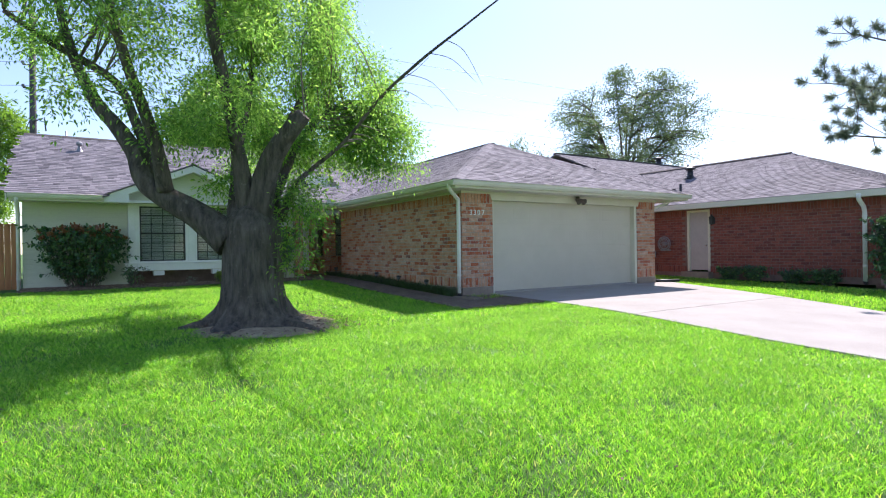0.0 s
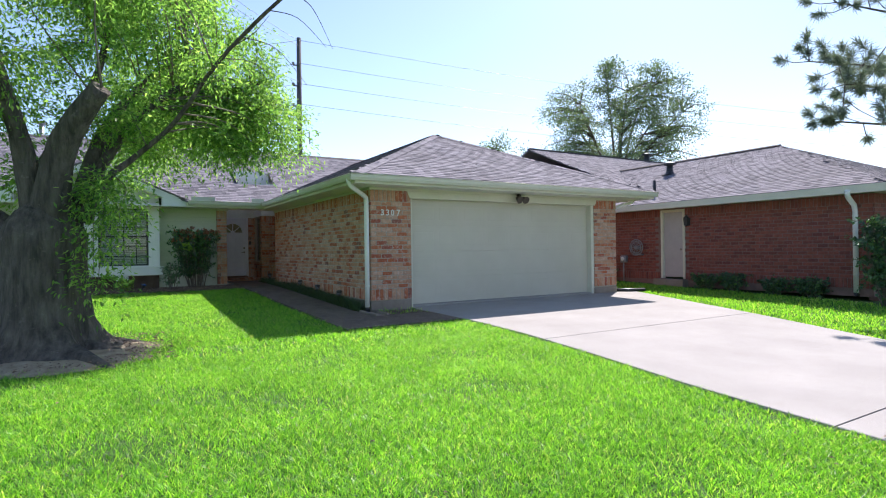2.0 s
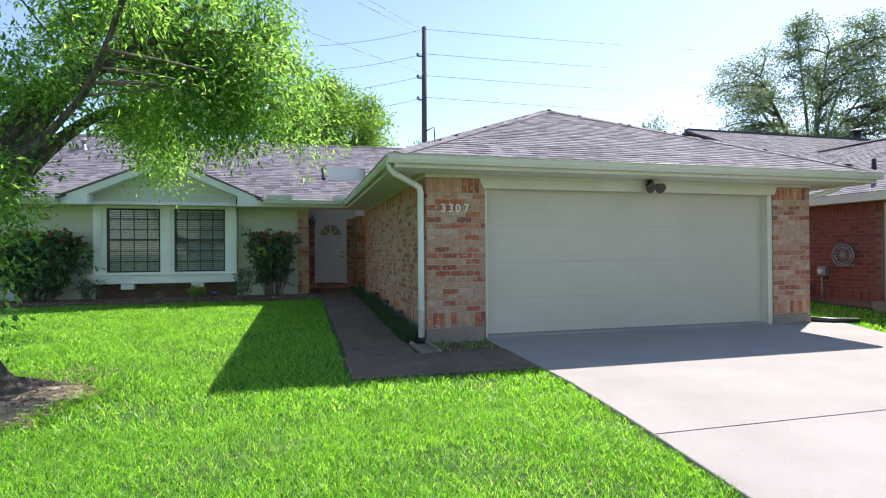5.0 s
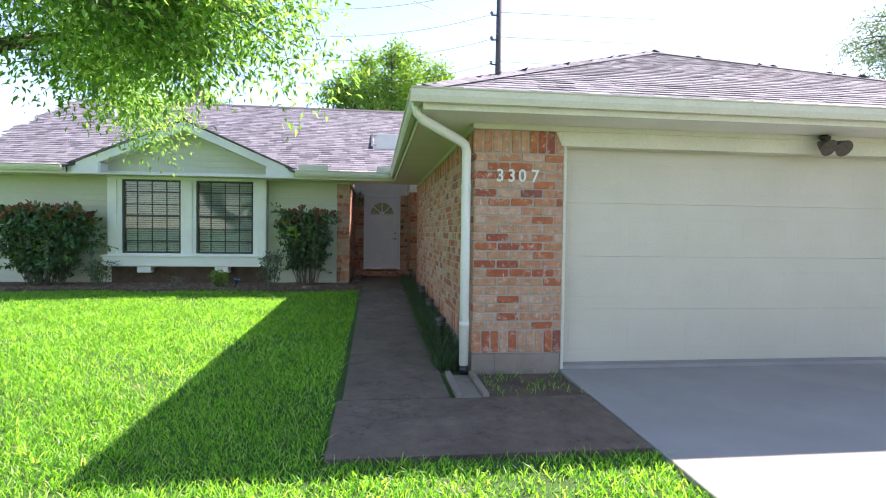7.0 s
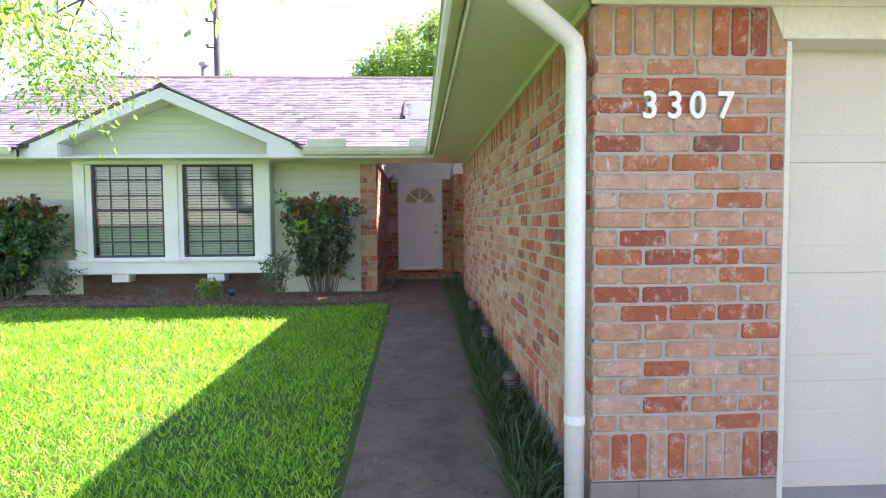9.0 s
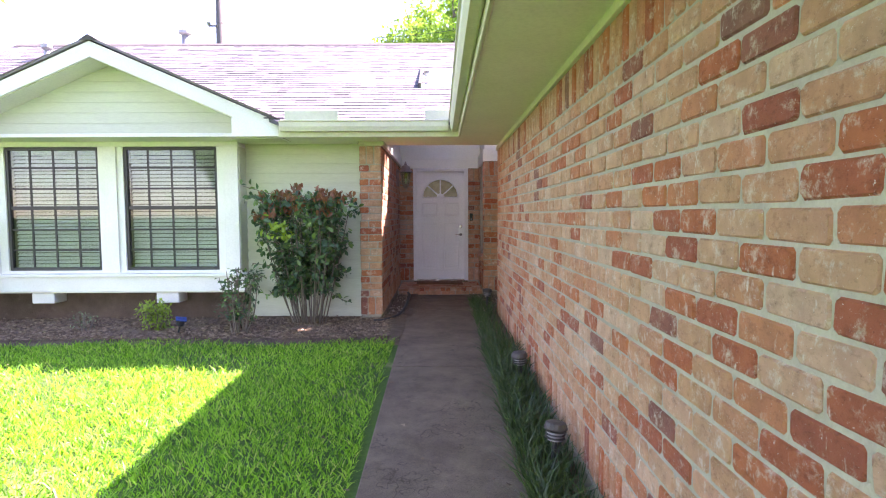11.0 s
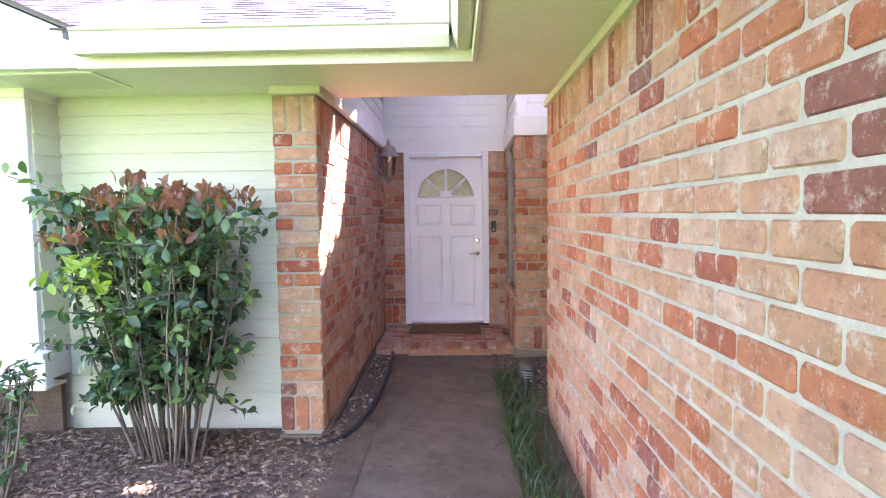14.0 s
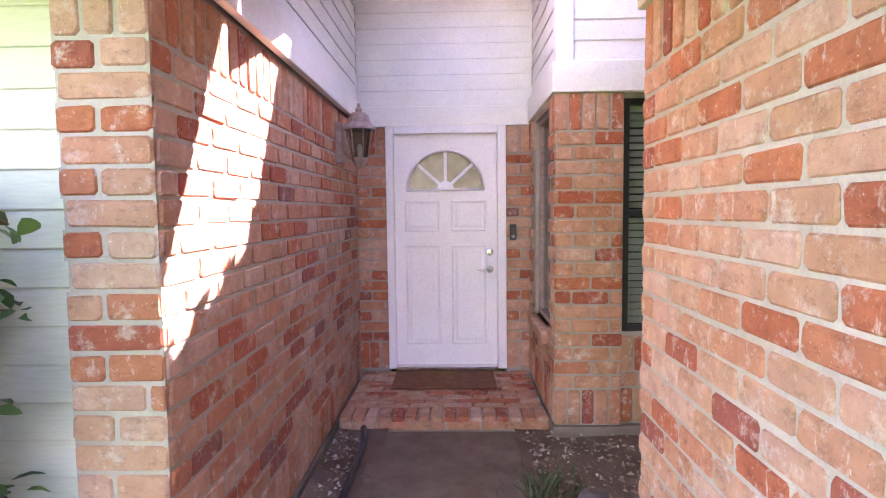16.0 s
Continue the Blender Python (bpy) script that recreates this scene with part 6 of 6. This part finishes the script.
pine = thing("pine_tree", "tall pine with tufted needles before the neighbour's house", "tree")
pine.location = (0.62, -0.35, -0.42)
part("trunk", tube(bmesh.new(), [(21.5, 3.4, -0.3), (21.4, 3.5, 5), (21.5, 3.4, 12)], [0.28, 0.22, 0.1], 10), BARK, pine)
P, D = [], []
for z0, tip in ((5.2, (16.6, 7.1, 4.6)), (5.8, (16.3, 6.6, 5.3)), (6.4, (16.9, 7.6, 6.2)), (7.0, (17.4, 7.2, 7.6)), (7.6, (18.0, 6.2, 8.6)), (6.2, (18.6, 4.6, 5.5)), (7.2, (24.5, 5.5, 7.5)), (8.2, (21, 0.5, 8.0)), (8.8, (19, 5.0, 9.8)), (9.6, (23, 2, 10))):
    line = smooth_line([(21.45, 3.45, z0), ((21.45 + tip[0]) / 2, (3.45 + tip[1]) / 2, (z0 + tip[2]) / 2 - 0.45), tip], 6)
    pb = bmesh.new()
    tube(pb, [tuple(p) for p in line], [0.07 * (1 - 0.8 * i / (len(line) - 1)) for i in range(len(line))], 6)
    line = np.array(line)
    way = (line[-1] - line[0]) / np.linalg.norm(line[-1] - line[0])
    for k in range(36):
        s = line[int(rng.integers(4, len(line)))]
        e = s + way * rng.uniform(0.15, 0.5) + rng.normal(0, 0.3, 3) + np.array([0, 0, rng.uniform(0.05, 0.35)])
        c = (s + e) / 2 - np.array([0, 0, 0.06])
        tube(pb, [tuple(s), tuple(c), tuple(e)], [0.014, 0.011, 0.008], 4)
        m = 170
        g = rng.uniform(0.35, 1.0, (m, 1))
        P.append(c + (e - c) * g + rng.normal(0, 0.015, (m, 3)))
        D.append(rng.normal(0, 0.6, (m, 3)) + (e - s) / (np.linalg.norm(e - s) + 1e-6) * 0.9)
    part("branch", pb, BARK, pine)
tagged(leaves("needle_mass", np.concatenate(P), np.concatenate(D), PINELEAF, pine, (0.21, 0.0034), 0.0, 0.45), kind="stuff")


def shrub(name, label, x, y, z0, w, d, h, stems, per, mat, size, tips=None, open_low=0.35, lean=0.0, broad=False):
    """A shrub: stems from one foot, twigs and leaves that leave the foot bare."""
    t = thing(name, label, "shrub")
    wood = bmesh.new()
    P, D, TP, TD = [], [], [], []
    for k in range(stems):
        a = rng.uniform(0, 2 * math.pi)
        q = math.sqrt(rng.uniform(0, 1))
        foot = np.array([x + 0.17 * w * q * math.cos(a), y + 0.16 * d * q * math.sin(a), z0])
        top = np.array([x + 0.5 * w * q * math.cos(a) + lean, y + 0.5 * d * q * math.sin(a), z0 + h * rng.uniform(0.8, 1.0) * (1 - 0.06 * q)])
        mid = (foot + top) / 2 + rng.normal(0, 0.04, 3)
        line = np.array(smooth_line([foot, mid, top], 6))
        tube(wood, [tuple(p) for p in line], [0.0095 * (1 - 0.6 * i / (len(line) - 1)) for i in range(len(line))], 5)
        for _ in range(5):
            i = int(rng.integers(4, len(line)))
            s = line[i]
            e = s + rng.normal(0, 1, 3) * np.array([0.14 * w, 0.14 * d, 0.045 * h])
            tube(wood, [tuple(s), tuple((s + e) / 2 + rng.normal(0, 0.015, 3)), tuple(e)], 0.005, 4)
            m = per // 5
            g = rng.uniform(0.2, 1.05, (m, 1))
            P.append(s + (e - s) * g + rng.normal(0, 0.02, (m, 3)))
            D.append(rng.normal(0, 1, (m, 3)) + (e - s) * 1.5)
        m = per // 3
        f = open_low + (1 - open_low) * rng.uniform(0, 1, m)
        idx = np.clip((f * (len(line) - 1)).astype(int), 0, len(line) - 1)
        P.append(line[idx] + rng.normal(0, 0.03, (m, 3)))
        D.append(rng.normal(0, 1, (m, 3)))
        if tips:
            m = 17
            TP.append(top + rng.normal(0, 0.03, (m, 3)))
            TD.append(rng.normal(0, 0.7, (m, 3)) + np.array([0, 0, 1.2]))
    tagged(part("woody_base", wood, TWIG, t), kind="stuff")
    ob = leaves("foliage", np.concatenate(P), np.concatenate(D), mat, t, size, 0.1, 0.4, broad)
    tagged(ob, kind="stuff")
    if tips:
        ob = leaves("new_growth", np.concatenate(TP), np.concatenate(TD), tips, t, (size[0] * 0.95, size[1] * 0.8), -0.5, 0.3, broad)
        tagged(ob, "reddish young leaves", kind="stuff")
    return t


bush = shrub("photinia_bush", "leafy photinia bush with red young tips by the siding", 5.02, 18.3, G(18.3), 1.3, 0.74, 1.79, 42, 70, SHRUBLEAF, (0.085, 0.0225), REDLEAF, 0.4, 0.0, True)
# Extra leaves whose lime colour paints a sunbeam falling on the bush.
sp = rng.normal(0, 1, (60, 3)) * np.array([0.1, 0.05, 0.09]) + np.array([4.75, 17.98, 1.5])
tagged(leaves("lime_sprig", sp, rng.normal(0, 1, (60, 3)), LIME_AND_SUNLIT_LEAF, bush, (0.085, 0.022), 0.1, 0.3, True), "sprig painted lime green where a sunbeam lights the bush", kind="stuff")
shrub("photinia_bush", "dense dark photinia bush with bronze tips by the wall", -0.45, 18.2, G(18.2), 2.1, 0.9, 1.74, 64, 110, SHRUBLEAF, (0.1, 0.026), REDLEAF, 0.2, 0.0, True)
shrub("young_shrub", "spindly young shrub with few leaves in the mulch", 4.28, 17.75, G(17.7), 0.55, 0.4, 0.85, 12, 26, SHRUBLEAF, (0.07, 0.017), None, 0.3)
shrub("young_shrub", "spindly young shrub with few leaves in the mulch", 0.75, 17.95, G(17.9), 0.7, 0.4, 0.6, 12, 26, SHRUBLEAF, (0.07, 0.017), None, 0.3)
shrub("small_bush", "small bright green bush in the mulch bed", 3.15, 17.95, G(17.9), 0.36, 0.32, 0.38, 22, 45, LIME_AND_SUNLIT_LEAF, (0.045, 0.012), None, 0.1)
shrub("dry_weed", "small dry weed in the mulch bed", 2.3, 17.95, G(17.9), 0.22, 0.2, 0.26, 7, 8, GREYLEAF, (0.05, 0.01), None, 0.4)
nb = shrub("flowering_shrub", "tall shrub with pale flowers beside the neighbour's downspout", 17.75, 5.75, G(5.7), 1.3, 1.2, 2.05, 46, 75, SHRUBLEAF, (0.12, 0.035), None, 0.15)
fp = rng.normal(0, 1, (90, 3)) * np.array([0.22, 0.22, 0.2]) + np.array([17.7, 5.7, 1.6])
tagged(leaves("blossom", fp, rng.normal(0, 1, (90, 3)), PETAL, nb, (0.08, 0.035), 0.0, 0.3), "pale blossom", kind="stuff")
for y in (7.6, 8.6, 9.7, 10.6, 14.6):
    shrub("low_bush", "low dark green bush at the foot of the neighbour's wall", 18.3, y, G(y), 0.55, 0.9, 0.36 + 0.1 * (y % 2), 14, 60, SHRUBLEAF, (0.08, 0.03), None, 0.05)

# ---- grass ----


def blades(name, x0, x1, y0, y1, density, keep, mat, height=(0.035, 0.075), width=0.0055, lean=0.6, lift=0.0):
    """Grass as one mesh of bent blades: each three triangles."""
    n = int((x1 - x0) * (y1 - y0) * density)
    x, y = rng.uniform(x0, x1, n), rng.uniform(y0, y1, n)
    ok = keep(x, y)
    x, y = x[ok], y[ok]
    n = len(x)
    z = Gs(y) - 0.032 + lift
    clump = 0.5 + 0.5 * np.sin(x * 31 + 2.2 * np.sin(y * 13)) * np.sin(y * 27 + 2.4 * np.sin(x * 11))
    h = rng.uniform(*height, n) * (0.6 + 0.75 * clump)
    a = rng.uniform(0, 2 * np.pi, n)
    dx, dy = np.cos(a), np.sin(a)
    w = width * rng.uniform(0.7, 1.3, n)
    ln = h * lean * rng.uniform(0.3, 1.4, n)
    b = rng.uniform(0, 2 * np.pi, n)
    lx, ly = np.cos(b) * ln, np.sin(b) * ln
    v = np.empty((n, 5, 3))
    v[:, 0] = np.stack([x - dx * w, y - dy * w, z], 1)
    v[:, 1] = np.stack([x + dx * w, y + dy * w, z], 1)
    v[:, 2] = np.stack([x + dx * w * 0.8 + lx * 0.4, y + dy * w * 0.8 + ly * 0.4, z + h * 0.65], 1)
    v[:, 3] = np.stack([x - dx * w * 0.8 + lx * 0.4, y - dy * w * 0.8 + ly * 0.4, z + h * 0.65], 1)
    v[:, 4] = np.stack([x + lx, y + ly, z + h], 1)
    i = np.arange(n)[:, None] * 5
    f = np.concatenate([i + [0, 1, 2], i + [0, 2, 3], i + [3, 2, 4]], 1).reshape(-1, 3)
    return raw(name, v.reshape(-1, 3), f, mat)


DLY, DLX = [-20, 2.5, 5.6, 8.5, 12], [7.0, 7.95, 8.3, 8.53, 8.53]
DRY, DRX = [-20, 4.2, 7, 11, 12], [12.7, 13.05, 14.0, 15.7, 15.8]


def on_lawn(x, y):
    k = (x < np.interp(y, DLY, DLX) - 0.01 + 0.02 * np.sin(y * 23)) & ~((x > 6.18) & (y > 9.13))
    k &= np.hypot(x - TX - 0.2, (y - TY + 0.15) / 0.95) > 0.95 + 0.25 * np.sin(np.arctan2(y - TY, x - TX) * 3) + rng.uniform(-0.15, 0.25, len(x))
    k &= (y < 17.45 + 0.12 * np.sin(x * 2.3) + rng.uniform(-0.1, 0.1, len(x)))
    thin = np.sin(x * 1.9 + 1.3 * np.sin(y * 1.1)) * np.sin(y * 2.3 + 1.1 * np.sin(x * 1.7))
    return k & (rng.uniform(0, 1, len(x)) < 0.96 - 0.62 * np.clip(thin, 0, 1))


lawn = blades("lawn_grass", -1.5, 8.6, 1.2, 8.0, 7000, on_lawn, GRASS, (0.026, 0.066), 0.0029, 1.2)
tagged(lawn, "thick bright green coarse lawn grass", "grass", kind="stuff")
tagged(blades("lawn_grass", -6.0, 8.6, 8.0, 17.6, 2700, on_lawn, GRASS, (0.028, 0.07), 0.0048, 1.1), "thick bright green coarse lawn grass", "grass", kind="stuff")
tagged(blades("lawn_grass", -8.0, -1.5, 1.2, 8.0, 1000, on_lawn, GRASS, width=0.008), "thick bright green coarse lawn grass", "grass", kind="stuff")
tagged(blades("lawn_grass", -12.0, -6.0, 6.0, 19.2, 350, on_lawn, GRASS, width=0.012), "thick bright green coarse lawn grass", "grass", kind="stuff")


def on_strip(x, y):
    return (x > np.interp(y, DRY, DRX) + 0.03) & (rng.uniform(0, 1, len(x)) < 0.9)


tagged(blades("verge_grass", 12.9, 18.1, 2.0, 15.0, 700, on_strip, GRASS, width=0.009), "green grass strip between driveway and neighbour's wall", "grass", kind="stuff")


def on_edge(x, y):
    return (rng.uniform(0, 1, len(x)) < 0.85) & ((x - 7.22) * 0.6 < rng.uniform(0, 0.25, len(x)))


tagged(blades("monkey_grass", 7.2, 7.54, 11.3, 16.9, 4800, on_edge, LIRIOPE, (0.09, 0.25), 0.005, 0.9, 0.02), "dark monkey grass edging below the brick wall", "grass", kind="stuff")
tagged(blades("monkey_grass", 7.2, 7.5, 16.9, 20.0, 2200, on_edge, LIRIOPE, (0.06, 0.2), 0.005, 0.9, 0.02), "dark monkey grass edging below the brick wall", "grass", kind="stuff")


tagged(blades("weed_grass", 7.62, 8.5, 10.42, 11.18, 420, lambda x, y: np.sin(x * 9) * np.sin(y * 11) > -0.2, GRASS, (0.03, 0.08), 0.003, 1.0, 0.03), "sparse weeds on the bare soil", "grass", kind="stuff")


def bits(name, x0, x1, y0, y1, n, size, mat, lift=0.0, flat=0.5):
    """Loose chips or pebbles scattered on the soil, as one mesh."""
    base = np.array([(1, 0, 0), (-0.5, 0.86, 0), (-0.5, -0.86, 0), (0, 0, 1), (0.2, 0.1, -0.6)], float)
    tri = np.array([(0, 1, 3), (1, 2, 3), (2, 0, 3), (1, 0, 4), (2, 1, 4), (0, 2, 4)])
    p = np.stack([rng.uniform(x0, x1, n), rng.uniform(y0, y1, n)], 1)
    z = Gs(p[:, 1]) + lift + rng.uniform(0, 0.025, n)
    s = rng.uniform(*size, n)[:, None, None] * np.stack([rng.uniform(0.6, 2.2, n), rng.uniform(0.5, 1, n), np.full(n, flat)], 1)[:, None]
    a = rng.uniform(0, 6.28, n)
    v = base[None] * s
    x = v[..., 0] * np.cos(a)[:, None] - v[..., 1] * np.sin(a)[:, None]
    y = v[..., 0] * np.sin(a)[:, None] + v[..., 1] * np.cos(a)[:, None]
    v = np.stack([x + p[:, 0:1], y + p[:, 1:2], v[..., 2] + z[:, None]], 2)
    f = (np.arange(n)[:, None, None] * 5 + tri[None]).reshape(-1, 3)
    return raw(name, v.reshape(-1, 3), f, mat)


def chip_material(name, stops):
    m, nt, b = material(name, (0.3, 0.25, 0.2), 0.95)
    nt.links.new(ramp(nt, pick(nt), stops), b.inputs["Base Color"])
    return m


CHIP = chip_material("bark_chip", [(0.0, (0.1, 0.065, 0.045)), (0.5, (0.185, 0.12, 0.078)), (1.0, (0.32, 0.23, 0.16))])
STONE = chip_material("garden_pebble", [(0.0, (0.17, 0.12, 0.09)), (0.6, (0.28, 0.22, 0.18)), (0.9, (0.38, 0.33, 0.29)), (1.0, (0.55, 0.52, 0.48))])
tagged(bits("mulch_chips", -1.8, 6.1, 17.5, 18.7, 15000, (0.008, 0.026), CHIP, 0.015), "loose brown bark chips on the flower bed", "mulch", kind="stuff")
tagged(bits("mulch_chips", TX - 0.9, TX + 1.5, TY - 1.3, TY + 1.0, 900, (0.008, 0.025), CHIP, 0.03), "loose bark chips round the tree", "mulch", kind="stuff")
tagged(bits("pebbles", 7.26, 8.8, 19.0, 20.7, 1300, (0.006, 0.02), STONE, 0.015, 0.8), "small pale pebbles on the soil bed", "pebbles", kind="stuff")
tagged(bits("pebbles", 5.98, 6.2, 18.6, 20.7, 260, (0.006, 0.02), STONE, 0.015, 0.8), "small pale pebbles on the dirt strip", "pebbles", kind="stuff")

tagged(bits("fallen_leaves", -3.0, 8.0, 1.5, 16.5, 420, (0.008, 0.022), CHIP, 0.012, 0.35), "scattered dry brown leaves on the lawn", "leaf litter", kind="stuff")
tagged(bits("fallen_leaves", 6.3, 7.15, 11.0, 20.5, 90, (0.004, 0.012), CHIP, 0.012, 0.3), "bits of dry leaf on the path", "leaf litter", kind="stuff")

# ---- bricks, laid last ----
B0, E0 = 0.225, 0.325
brick_face(wall_side, (7.58, 19.15, 0), (0, -1, 0), B0, TOP, 7.93, near=lambda u, z: 1.6 < u < 4.6)
brick_face(pier_left, (7.565, 11.24, 0), (1, 0, 0), B0, TOP, 0.965, near=lambda u, z: True)
brick_face(pier_right, (14.23, 11.24, 0), (1, 0, 0), B0, TOP, 0.86, near=lambda u, z: True)
brick_face(wall_side, (7.8, 19.15, 0), (-1, 0, 0), B0, TOP, 0.22)
brick_face(wall_entry, (5.645, 18.6, 0), (1, 0, 0), E0, TOP, 0.29, near=lambda u, z: True)
brick_face(wall_entry, (5.915, 18.59, 0), (0, 1, 0), E0, TOP, 3.34, near=lambda u, z: u < 2.5)
brick_face(wall_door, (5.935, 21.94, 0), (1, 0, 0), 0.4, 2.585, 0.265, near=lambda u, z: True)
brick_face(wall_door, (7.27, 21.94, 0), (1, 0, 0), 0.4, 2.585, 0.23, near=lambda u, z: True)
brick_face(pier_entry, (7.48, 20.67, 0), (1, 0, 0), 0.37, 2.6, 0.45, near=lambda u, z: True)
brick_face(pier_entry, (7.93, 20.7, 0), (1, 0, 0), 0.37, 0.98, 0.95)
brick_face(pier_entry, (7.5, 21.92, 0), (0, -1, 0), 0.37, 2.6, 1.24, openings=((0.24, 0.99, 0.93, 2.58),))
brick_face(wall_n, (18.62, 22, 0), (0, -1, 0), 0.2, NE - 0.19, 15.6, openings=((9.6, 10.5, 0.0, 2.5),), mat=RED_BRICK)
brick_face(wall_n2, (18.62, 6.4, 0), (1, 0, 0), 0.2, NE - 0.19, 8.7, mat=RED_BRICK)


def porch_bricks():
    """The porch's paving: a row of bricks on edge at the front, flat bricks in courses behind."""
    def lay(x, y, w, d, h=0.03):
        v, f = brick_shape(w, d, h)
        data = bpy.data.meshes.new("brick")
        data.from_pydata([(p[0], p[2], -p[1]) for p in v.tolist()], [], [q[::-1] for q in f.tolist()])
        data.materials.append(BRICK)
        ob = new("brick", data)
        ob.location = (x, y, 0.35 + rng.normal(0, 0.0015))
        ob.parent = porch
    n = 16
    for i in range(n):
        lay(5.975 + (i + 0.5) * 1.49 / n, 20.86, 1.49 / n - 0.012, 0.2, 0.035)
    y = 20.975
    r = 0
    while y < 21.88:
        x = 5.975 - (0.12 if r % 2 else 0.0)
        while x < 7.45:
            a, b = max(x, 5.975), min(x + 0.24, 7.465)
            if b - a > 0.05:
                lay((a + b) / 2, y + 0.045, b - a - 0.012, 0.08)
            x += 0.24
        y += 0.093
        r += 1


porch_bricks()
brick_face(porch, (5.975, 20.8, 0), (1, 0, 0), 0.2, 0.355, 1.49, soldiers=(False, False), near=lambda u, z: True)
